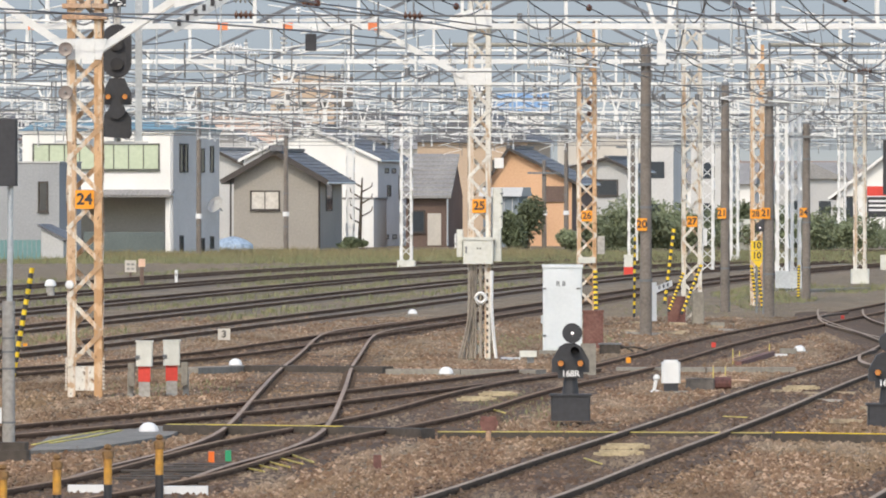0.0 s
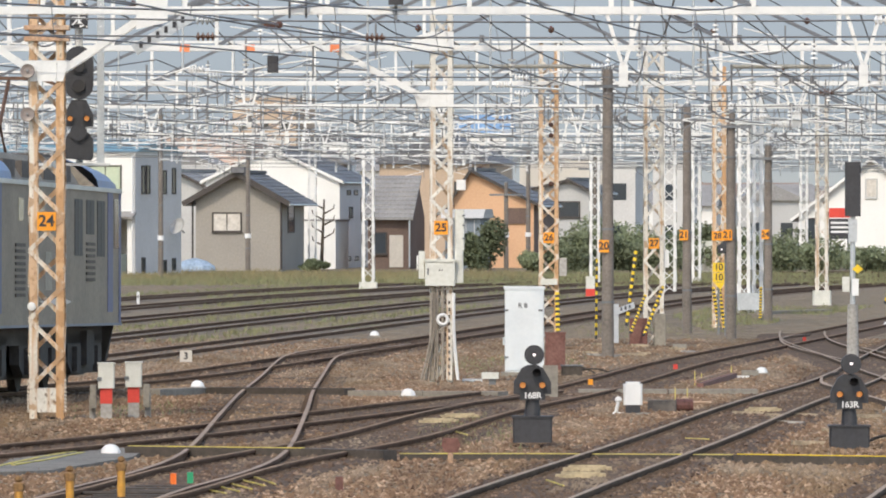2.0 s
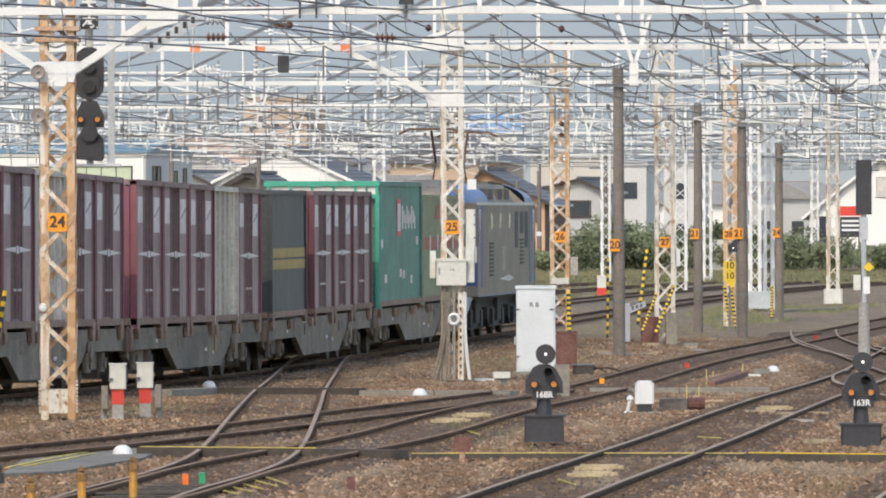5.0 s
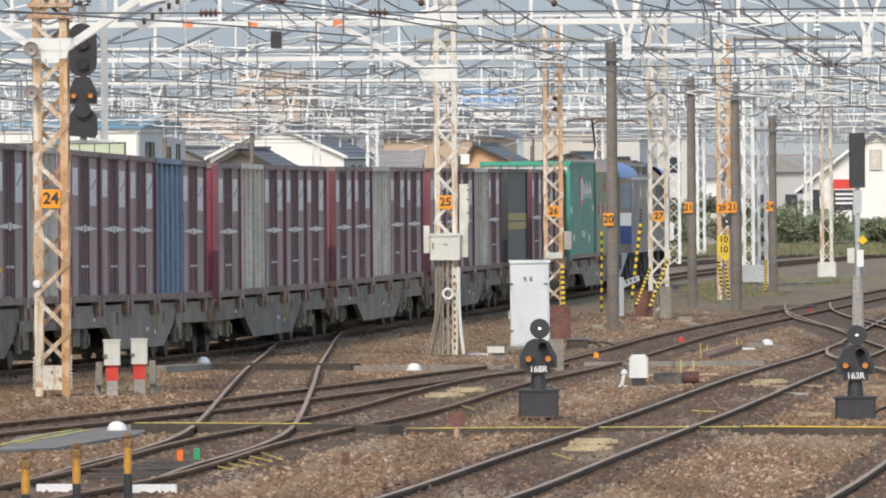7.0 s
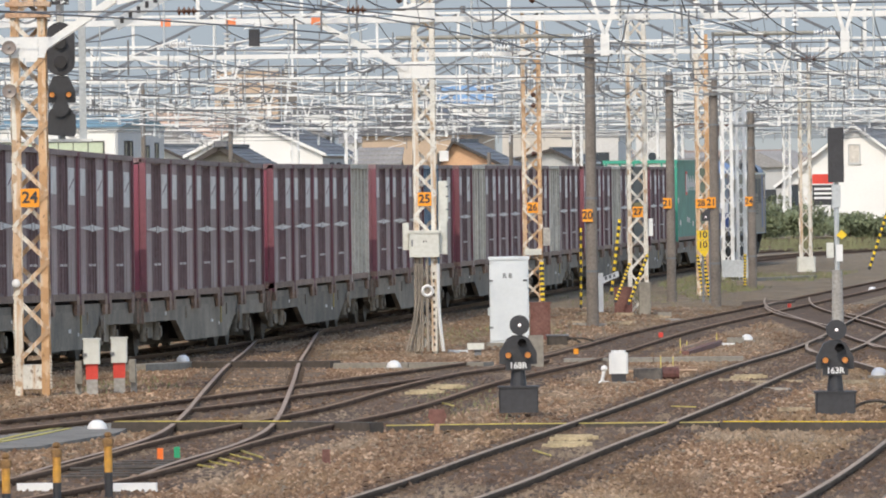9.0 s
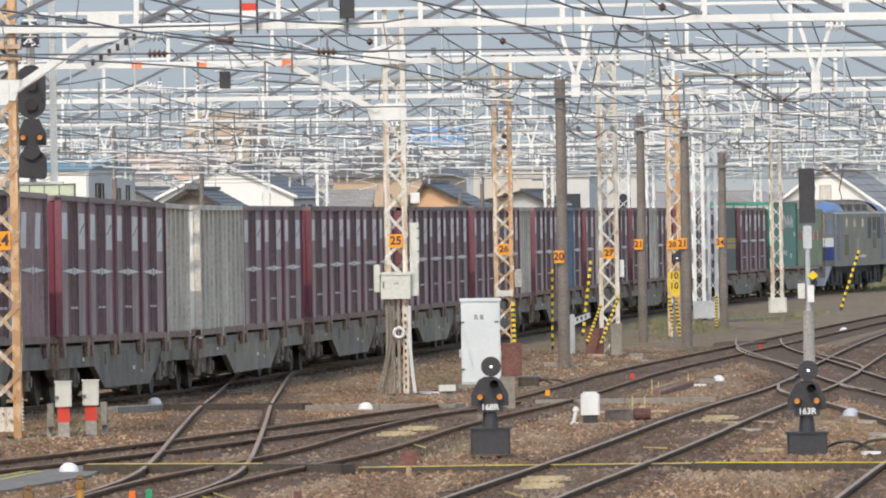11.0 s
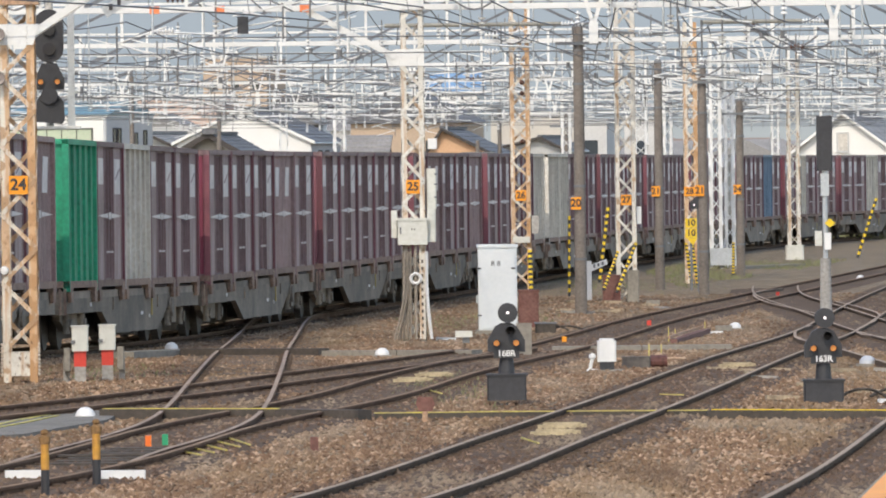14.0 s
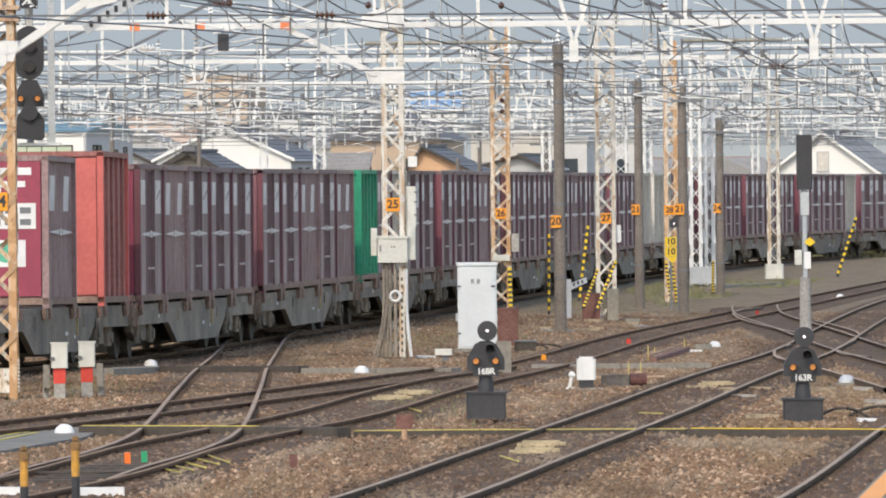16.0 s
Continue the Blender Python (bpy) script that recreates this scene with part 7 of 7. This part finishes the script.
for px, d, top in ((-3.56, 73.1, 0.75), (-3.22, 75.4, 0.76), (-2.88, 77.7, 0.78), (-2.51, 80.0, 0.80)):
    stake(px, d, top)
for i, (px, py) in enumerate(((-3.20, 81.91), (-2.32, 81.60))):
    b = thing("white_board", "white painted board lying by a rail", "board", pose(px, py, gz(py)))
    part("plank", Shape().box(-0.2, 0.2, -0.06, 0.06, 0.02, 0.1, 0.01), WHITE, b)
for px, py, c, n in ((-2.33, 90.95, ORANGE, "orange"), (-2.17, 91.33, BOX_COLOURS["green"], "green")):
    b = thing("reflector", "small " + n + " reflector between the rails", "reflector", pose(px, py, gz(py)))
    part("plate", Shape().box(-0.03, 0.03, -0.03, 0.03, 0.0, 0.14), mat(n + "_reflector", (0.95, 0.20, 0.03) if n == "orange" else (0.02, 0.35, 0.16), 0.3, 0, 0.1, 0.1, 10, 0), b)
for px, py, c in ((5.38, 179.78, RED), (9.65, 218.36, RED), (3.28, 159.84, ORANGE), (-8.25, 178.52, ORANGE)):
    b = thing("point_lamp", "small red reflector lamp between the rails", "reflector", pose(px, py, gz(py)))
    part("lens", Shape().box(-0.045, 0.045, -0.04, 0.04, 0.03, 0.13, 0.01), c, b)
    part("foot", Shape().box(-0.03, 0.03, -0.03, 0.03, -0.02, 0.03), BLACK, b)


def rods(points, label):
    t = thing("point_rods", label, "point rods")
    for a, b in points:
        part("rod", Shape().bar((*a, gz(a[1]) + 0.06), (*b, gz(b[1]) + 0.06), 0.016, 0.014), YELLOW_WORN, t)


rods([((-1.96, 88.42), (-1.72, 87.04)), ((-1.85, 89.31), (-1.61, 87.72)), ((-1.74, 90.21), (-1.50, 88.42)), ((-1.64, 91.33), (-1.39, 89.49)), ((-1.56, 92.66), (-1.29, 90.03))], "thin yellow rods lying beside a track")
rods([((0.57, 112.03), (0.76, 109.82)), ((1.43, 91.33), (1.57, 89.49)), ((3.36, 108.22), (3.62, 107.69))], "short yellow timber scraps by a rail")


def planks(px, py, label):
    t = thing("timber_stack", label, "timber", pose(px, py, gz(py)))
    for i in range(3):
        part("plank", Shape().box(-0.2, 0.2, -0.05, 0.05, 0, 0.04), mat("pale_timber", (0.52, 0.42, 0.26), 0.85, 0, 0.3, 0.2, 20) if i == 0 else t.children[0].data.materials[0], t, m=pose(-0.05 + 0.06 * i, 0.16 * i - 0.16, 0.03 + 0.02 * (i % 2), 0, 0, 4 * i - 4))


for px, py in ((1.80, 93.24), (4.96, 125.44), (0.72, 120.76), (0.43, 117.50), (1.92, 95.65)):
    planks(px, py, "pale short timbers lying between the rails")
lump = thing("rusty_post", "stubby rusty post with a square head", "post", pose(0.50, 99.50, gz(97.1)))
part("stem", Shape().tube((0, 0, 0), (0, 0, 0.16), 0.03), RUST, lump)
part("head", Shape().slab([(-0.1, 0.2), (-0.06, 0.12), (0.08, 0.12), (0.11, 0.2), (0.08, 0.28), (-0.08, 0.28)], -0.03, 0.03), BROWN_STEEL, lump)
lump = thing("rusty_post", "stubby rusty post with a square head", "post", pose(-0.65, 89.49, gz(86.9)))
part("stem", Shape().box(-0.04, 0.04, -0.04, 0.04, 0, 0.15), BROWN_STEEL, lump)

# near signal post at the edge of the walkway
post = thing("signal", "grey signal post seen from behind with a black head", "railway signal", pose(-4.43, 92.2, gz(92.2)))
PZ = gz(92.2)
part("lower_post", Shape().tube((0, 0, 0), (0, 0, 1.94 - PZ), 0.065, None, 14), CONCRETE, post)
part("upper_post", Shape().tube((0.01, 0, 1.94 - PZ), (0.02, 0, 3.11 - PZ), 0.03, None, 12), GALV, post)
part("head", Shape().box(-0.14, 0.09, -0.12, 0.1, 3.11 - PZ, 3.79 - PZ, 0.015), BLACK, post)
for py in (1.55, 1.41, 1.24, 0.69):
    part("strap", Shape().tube((0, 0, py - PZ), (0, 0, py + 0.02 - PZ), 0.07, None, 14), GREY_STEEL, post)
part("foot_box", Shape().box(-0.2, 0.22, -0.2, 0.15, 0, 0.12, 0.03).box(-0.12, 0.2, -0.15, 0.1, 0.12, 0.2, 0.03), CONDUIT, post)
part("side_plate", Shape().box(-0.14, -0.07, -0.03, 0.0, 0.69 - PZ, 0.85 - PZ), CABINET, post)

rs = thing("signal", "slim signal post with a black head seen from behind", "railway signal", pose(9.51, 192.0, 0))
part("lower_post", Shape().tube((0, 0, -0.1), (0, 0, 1.10), 0.13, 0.11, 14), CONCRETE, rs)
part("upper_post", Shape().tube((0, 0, 1.10), (0, 0, 2.96), 0.055, None, 12), GALV, rs)
part("head", Shape().box(-0.165, 0.165, -0.12, 0.1, 2.96, 4.12, 0.02), BLACK, rs)
part("collar", Shape().box(-0.09, 0.09, -0.09, 0.09, 2.42, 2.90), GALV, rs)
part("number_plate", Shape().box(-0.02, 0.12, -0.1, -0.09, 1.28, 1.64), WHITE, rs)
part("case", Shape().box(-0.22, -0.07, -0.08, 0.08, 1.36, 1.68), EQUIP, rs)
part("diamond_plate", Shape().slab([(-0.02, 1.84), (0.1, 1.75), (0.22, 1.84), (0.1, 1.95)][::-1], -0.11, -0.1), YELLOW, rs)


def striped_bar(a, b, r=0.038, n=22, label="yellow and black striped guard bar"):
    s = thing("striped_guard", label, "guard", group="striped guards")
    a, b = Vector(a), Vector(b)
    d = (b - a).normalized()
    for i in range(n):
        p, q = a.lerp(b, i / n), a.lerp(b, (i + 1) / n)
        part("band", Shape().tube(p, q, r, None, 10), YELLOW if i % 2 else BLACK, s)


striped_bar((-5.99, 125.0, 0.25), (-5.68, 125.0, 1.99), 0.036, 24)
striped_bar((3.41, 201.1, 0), (3.39, 201.4, 1.26), 0.05)
striped_bar((5.30, 212.6, 0.20), (5.66, 212.9, 1.10))
striped_bar((5.58, 211.4, 0.16), (6.05, 211.8, 1.30))
striped_bar((5.74, 234.3, 0.1), (5.99, 234.5, 2.04), 0.045, 22)
striped_bar((8.14, 234.3, 0.0), (7.99, 234.3, 1.10), 0.04)
striped_bar((8.29, 234.3, 0.0), (8.14, 234.3, 1.13), 0.04)
striped_bar((4.59, 217.1, 0.0), (4.61, 217.1, 1.93), 0.03, 20)
striped_bar((10.06, 256.0, 0.0), (10.08, 256.0, 0.92), 0.04)
striped_bar((15.89, 299.4, 0.0), (16.54, 299.4, 1.96), 0.05, 20)
case = thing("guard_case", "rusty red steel case between striped guards", "box", pose(5.50, 213.3, 0))
part("body", Shape().box(-0.2, 0.22, -0.15, 0.15, -0.1, 0.55), BROWN_STEEL, case)
arrow = thing("arrow_sign", "white pointed marker board on a white post", "sign", pose(5.07, 217.1, 0))
part("post", Shape().box(-0.06, 0.06, -0.03, 0.03, -0.1, 0.84), WHITE, arrow)
b = part("board", Shape().slab([(-0.05, 0.54), (0.0, 0.73), (0.42, 0.89), (0.45, 0.76)][::-1], -0.06, -0.035), WHITE, arrow)
for i in range(3):
    part("lettering_bar", Shape().box(0.1 + 0.1 * i, 0.15 + 0.1 * i, -0.065, -0.06, 0.68 + 0.03 * i, 0.76 + 0.03 * i), GREY_STEEL, b)
plates = thing("speed_board", "stack of yellow speed boards on a pole", "sign", pose(8.05, 232.0, 0))
part("post", Shape().box(-0.03, 0.03, 0, 0.05, -0.1, 1.78), GREY_STEEL, plates)
for py in (1.63, 1.37):
    b = part("plate", Shape().box(-0.15, 0.15, -0.03, -0.01, py - 0.12, py + 0.12), YELLOW, plates, "yellow plate with black figures")
    part("number", text_mesh("10", 0.23, BLACK), None, b, m=pose(0, -0.034, py) @ FRONT)
part("pennant", Shape().slab([(-0.12, 1.24), (0.16, 1.24), (0.05, 1.05)][::-1], -0.03, -0.01), YELLOW, plates)
sm = thing("signal", "small black signal head with white lamps on a pole", "railway signal", pose(8.15, 229.7, 0))
part("post", Shape().box(-0.03, 0.03, 0.02, 0.08, -0.1, 2.03), GREY_STEEL, sm)
hd = part("head", Shape().slab([(-0.2, 2.00), (0.2, 2.00), (0.2, 2.18), (0.0, 2.36), (-0.2, 2.18)][::-1], -0.1, 0.04), BLACK, sm)
for x in (-0.1, 0.12):
    lamp(hd, x, -0.1, 2.10, 0.02, LAMP_WHITE, False)

board = thing("marker_board", "small cream board with a dark figure", "sign", pose(-4.58, 189.14, gz(182.9)))
part("plate", Shape().box(-0.13, 0.13, -0.02, 0.02, 0.02, 0.26), HOUSE_CREAM, board)
part("figure", text_mesh("3", 0.2, BLACK), None, board, m=pose(0, -0.024, 0.14) @ FRONT)
board = thing("marker_board", "small cream board on a short post", "sign", pose(-11.20, 324.07, -0.1))
part("plate", Shape().box(-0.2, 0.2, -0.02, 0.02, 0.2, 0.62), HOUSE_CREAM, board)
part("post", Shape().box(-0.04, 0.04, 0.02, 0.06, 0, 0.4), HOUSE_BROWN, board)
for i in range(2):
    for j in range(2):
        part("lettering_bar", Shape().box(-0.14 + 0.16 * i, -0.02 + 0.16 * i, -0.026, -0.02, 0.28 + 0.16 * j, 0.36 + 0.16 * j), ROOF_GREY, board)
lm = thing("lamp_post", "short post with a pale lamp head", "lamp", pose(-9.91, 297.54, -0.1))
part("post", Shape().box(-0.06, 0.06, -0.05, 0.05, 0, 0.62), HOUSE_BROWN, lm)
part("head", Shape().box(-0.11, 0.11, -0.09, 0.09, 0.62, 0.88), mat("pale_orange_case", (0.75, 0.50, 0.36), 0.6, 0, 0.2, 0.3, 12), lm)
for px, py in ((-9.10, 308.36), (3.93, 299.29), (0.67, 484.58)):
    m = thing("white_marker_post", "short white marker post by a siding", "marker", pose(px, py, -0.1), "white marker posts")
    part("post", Shape().box(-0.05, 0.05, -0.04, 0.04, 0, 0.42 if py < 400 else 0.8, 0.01), WHITE, m)
    part("lettering_bar", Shape().box(-0.03, 0.03, -0.046, -0.04, 0.22, 0.3), ROOF_GREY, m)
pst = thing("red_white_post", "red and pale banded post by a siding", "post", pose(6.73, 328.26, -0.1))
part("post", Shape().box(-0.16, 0.16, -0.1, 0.1, 0, 0.8), EQUIP, pst)
part("red_band", Shape().box(-0.165, 0.165, -0.105, 0.105, 0.0, 0.35), RED, pst)
ped = thing("case", "pale grey ribbed case at the yard edge", "cabinet", pose(15.75, 471.12, 0))
part("body", Shape().box(-0.35, 0.35, -0.2, 0.2, -0.1, 1.5), EQUIP, ped)
cl = thing("track_box", "low grey track circuit box", "box", pose(1.49, 158.15, gz(146.3)))
part("case", Shape().box(-0.15, 0.15, -0.1, 0.1, 0.05, 0.16, 0.01), EQUIP, cl)
part("leg", Shape().box(-0.02, 0.1, -0.05, 0.05, -0.05, 0.05), GREY_STEEL, cl)
for px, py in ((6.62, 173.44), (6.31, 207.67), (6.03, 220.25)):
    cl = thing("track_box", "low grey track circuit box", "box", pose(px, py, gz(py)))
    part("case", Shape().box(-0.16, 0.16, -0.1, 0.1, 0.0, 0.12, 0.01), SLAB, cl)


def scrap(px, py, length, width, turn, material, label, name="timber_scrap"):
    t = tagged(new(name, Shape().box(-length / 2, length / 2, -width / 2, width / 2, 0.0, 0.05, 0.008).mesh(name, material)), label, "scrap", "scraps beside the tracks")
    t.matrix_basis = pose(px, py, gz(py) + 0.005, 0, 2, turn)


SCRAP_WOOD = mat("weathered_scrap_timber", (0.44, 0.35, 0.24), 0.9, 0, 0.4, 0.2, 22)
SCRAP_GREY = mat("grey_broken_concrete", (0.40, 0.37, 0.33), 0.9, 0, 0.3, 0.3, 20)
rngs = random.Random(21)
for i in range(16):
    scrap(rngs.uniform(4.6, 7.0), rngs.uniform(103, 124), rngs.uniform(0.2, 0.5), rngs.uniform(0.06, 0.12), rngs.uniform(-35, 35), rngs.choice((SCRAP_WOOD, SCRAP_GREY, SCRAP_WOOD)), "weathered scrap of timber lying on the ballast")
for i in range(12):
    scrap(rngs.uniform(4.0, 6.6), rngs.uniform(196, 214), rngs.uniform(0.25, 0.7), rngs.uniform(0.08, 0.2), rngs.uniform(-30, 30), rngs.choice((SCRAP_WOOD, SCRAP_GREY)), "broken piece of concrete lying on the ballast")
for px, py, w in ((5.9, 104.9, 0.22), (6.35, 170.9, 0.3), (1.24, 166.5, 0.35)):
    scrap(px, py, w, 0.14, 8, WHITE, "white painted block lying by a rail", "white_block")
beam = thing("steel_channel", "rusty steel channel lying beside a track", "steel", pose(5.6, 164.0, gz(164.0)))
part("web", Shape().bar((-0.42, -5.4, 0.06), (0.62, 7.0, 0.02), 0.12, 0.10), BROWN_STEEL, beam)
part("flange", Shape().bar((-0.5, -5.2, 0.14), (0.54, 7.2, 0.1), 0.03, 0.05), RUST, beam)
for px, py, h in ((4.13, 138.2, 0.2), (4.41, 141.2, 0.16), (6.16, 170.6, 0.24), (5.15, 160.6, 0.26), (5.33, 162.5, 0.2)):
    t = thing("yellow_peg", "thin yellow marker peg in the ballast", "peg", pose(px, py, gz(py)), "yellow pegs")
    part("shaft", Shape().box(-0.009, 0.009, -0.009, 0.009, -0.03, h), YELLOW_WORN, t)
    part("tip", Shape().box(-0.012, 0.012, -0.012, 0.012, h, h + 0.02), RUST, t)
jb = thing("junction_box", "low dark cable junction box beside a cabinet", "box", pose(3.22, 174.4, gz(174.4)))
part("case", Shape().box(-0.2, 0.2, -0.12, 0.12, -0.02, 0.18, 0.02), CONDUIT, jb)
part("lid", Shape().box(-0.22, 0.22, -0.14, 0.14, 0.18, 0.21, 0.01), GREY_STEEL, jb)
for i, (px, py, w) in enumerate(((3.62, 174.6, 0.42), (3.4, 176.0, 0.3), (5.72, 106.8, 0.3), (6.2, 107.5, 0.36))):
    loop = thing("cable_loop", "black cable loop lying on the ballast", "cable", pose(px, py, gz(py)), "cable loops")
    part("cable", wire_shape([(w * (j / 9 - 0.5) * 2, 0.08 * math.sin(j), 0.02 + 0.11 * math.sin(math.pi * j / 9)) for j in range(10)], 0.02, 6), CONDUIT, loop)
# slide chairs and rods of the near turnout
chairs = thing("slide_chairs", "oily black slide chairs under the switch rails", "slide chairs", pose(-2.62, 87.5, gz(87.5)))
for i in range(7):
    part("chair", Shape().box(-0.34, 0.34, -0.1, 0.1, 0.0, 0.035, 0.01), CONDUIT, chairs, m=pose(0.08 * i - 0.2, 0.75 * i - 2.2, 0.02))
part("stretcher_rod", Shape().tube((-0.6, -0.4, 0.06), (0.6, -0.2, 0.06), 0.02), CONDUIT, chairs)

# check rails with bent ends beside the crossings
for pts in (((10.16, 227.09), (9.45, 222.98), (8.98, 216.13), (8.80, 207.05), (8.89, 198.70), (9.12, 188.08)),
            ((10.34, 204.47), (10.42, 190.26), (10.28, 185.26), (9.13, 171.16), (8.61, 160.72), (8.79, 155.30)),
            ((7.34, 159.03), (7.14, 149.6), (7.07, 138.9), (6.96, 127.0), (6.95, 119.2)),
            ((8.33, 173.97), (7.89, 169.68), (7.48, 162.45), (7.19, 154.38), (7.22, 148.82))):
    line = smooth(pts)
    cr = thing("check_rail", "worn steel check rail with bent ends at a crossing", "check rail", group="check rails")
    part("rail", sweep(line, [(-0.03, -0.14), (0.03, -0.14), (0.03, -0.01), (-0.03, -0.01)]), RAIL_DARK, cr)
    part("rail_head", sweep(line, [(-0.028, -0.01), (0.028, -0.01), (0.024, -0.004), (-0.024, -0.004)]), RAIL_TOP, cr)

# ---- ballast stones ----
def stone_material(name, low, mid_tone, high, moss):
    m = bpy.data.materials.new(name)
    m.use_nodes = True
    nt = m.node_tree
    geo, ramp = nt.nodes.new("ShaderNodeNewGeometry"), nt.nodes.new("ShaderNodeValToRGB")
    e = ramp.color_ramp.elements
    e[0].color, e[1].color = (*low, 1), (*high, 1)
    mid = e.new(0.7)
    mid.color = (*mid_tone, 1)
    tall = e.new(0.93)
    tall.color = (*high, 1)
    e[-1].color = (*(min(0.6, c * 1.3) for c in high), 1)
    nt.links.new(geo.outputs["Random Per Island"], ramp.inputs[0])
    out = ramp.outputs[0]
    co = nt.nodes.new("ShaderNodeTexCoord")
    for scale, seed, tint, amount in (((0.55, 0.05, 1), 3.0, moss, 0.5), ((0.8, 0.07, 1), 11.0, (0.11, 0.07, 0.045), 0.6), ((1.6, 0.12, 1), 23.0, (0.36, 0.29, 0.21), 0.5)):
        mp, n, span, mix = (nt.nodes.new("ShaderNode" + k) for k in ("Mapping", "TexNoise", "MapRange", "Mix"))
        mp.inputs["Scale"].default_value, mp.inputs["Location"].default_value = scale, (seed, seed * 2, 0)
        n.inputs["Scale"].default_value, n.inputs["Detail"].default_value = 1.0, 5
        span.inputs[1].default_value, span.inputs[2].default_value, span.inputs[4].default_value = 0.5, 0.66, amount
        mix.data_type = "RGBA"
        mix.inputs[7].default_value = (*tint, 1)
        nt.links.new(co.outputs["Object"], mp.inputs[0])
        nt.links.new(mp.outputs[0], n.inputs["Vector"])
        nt.links.new(n.outputs[0], span.inputs[0])
        nt.links.new(span.outputs[0], mix.inputs[0])
        nt.links.new(out, mix.inputs[6])
        out = mix.outputs[2]
    nt.links.new(out, nt.nodes["Principled BSDF"].inputs["Base Color"])
    nt.nodes["Principled BSDF"].inputs["Roughness"].default_value = 0.95
    return m


def stones():
    r = np.random.RandomState(9)
    n = 130000
    y = 68 + 156 * r.rand(n) ** 1.5
    x = (r.rand(n) * 0.122 - 0.055) * y
    size = r.uniform(0.014, 0.036, n) * np.where(r.rand(n) < 0.04, 1.5, 1.0)
    u = np.clip((y - 114) / 63, 0, 1)
    z = 0.40 * (1 - u * u * (3 - 2 * u)) - 0.095
    near = np.zeros(n, bool)
    for line in (LINE_A, LINE_B, LINE_C, LINE_D, LINE_F):
        near |= np.abs(x - np.interp(y, line[:, 1], line[:, 0], left=1e6, right=1e6)) < 0.75 + 0.35 * r.rand(n)
    keep = ~near | (r.rand(n) < 0.55)
    z = np.where(near, z + 0.02, z)
    base = np.array([(1, 0, 0), (0, 1, 0), (-1, 0, 0), (0, -1, 0), (0, 0, 0.8), (0, 0, -0.5)])
    jit = base[None] * (0.65 + 0.7 * r.rand(n, 6, 1)) + r.normal(size=(n, 6, 3)) * 0.15
    v = jit * size[:, None, None] + np.stack([x, y, z], 1)[:, None]
    faces = np.array([(0, 1, 4), (1, 2, 4), (2, 3, 4), (3, 0, 4), (1, 0, 5), (2, 1, 5), (3, 2, 5), (0, 3, 5)])
    for name, mask, m, label in (("ballast_stones", ~near, stone_material("loose_ballast", (0.15, 0.086, 0.05), (0.255, 0.16, 0.096), (0.41, 0.285, 0.195), (0.195, 0.14, 0.075)), "loose brown and grey ballast stones"),
                                 ("track_bed_stones", near & keep, stone_material("iron_stained_ballast", (0.085, 0.052, 0.035), (0.15, 0.095, 0.062), (0.25, 0.17, 0.12), (0.12, 0.085, 0.055)), "rust-stained ballast stones between the rails")):
        w = v[mask]
        k = len(w)
        f = (faces[None] + 6 * np.arange(k)[:, None, None]).reshape(-1, 3)
        me = bpy.data.meshes.new(name)
        me.from_pydata(w.reshape(-1, 3).tolist(), [], f.tolist())
        me.materials.append(m)
        tagged(new(name, me), label, "ballast", "", "stuff")


stones()
def motions():
    for ob, middle, half, place in movers:
        rows = []
        for i in range(33):
            t = i * 0.5
            rows.append((t, ride(FRONT_AT_START + SPEED * t + middle, half) @ place))
        walk(ob, rows)


motions()
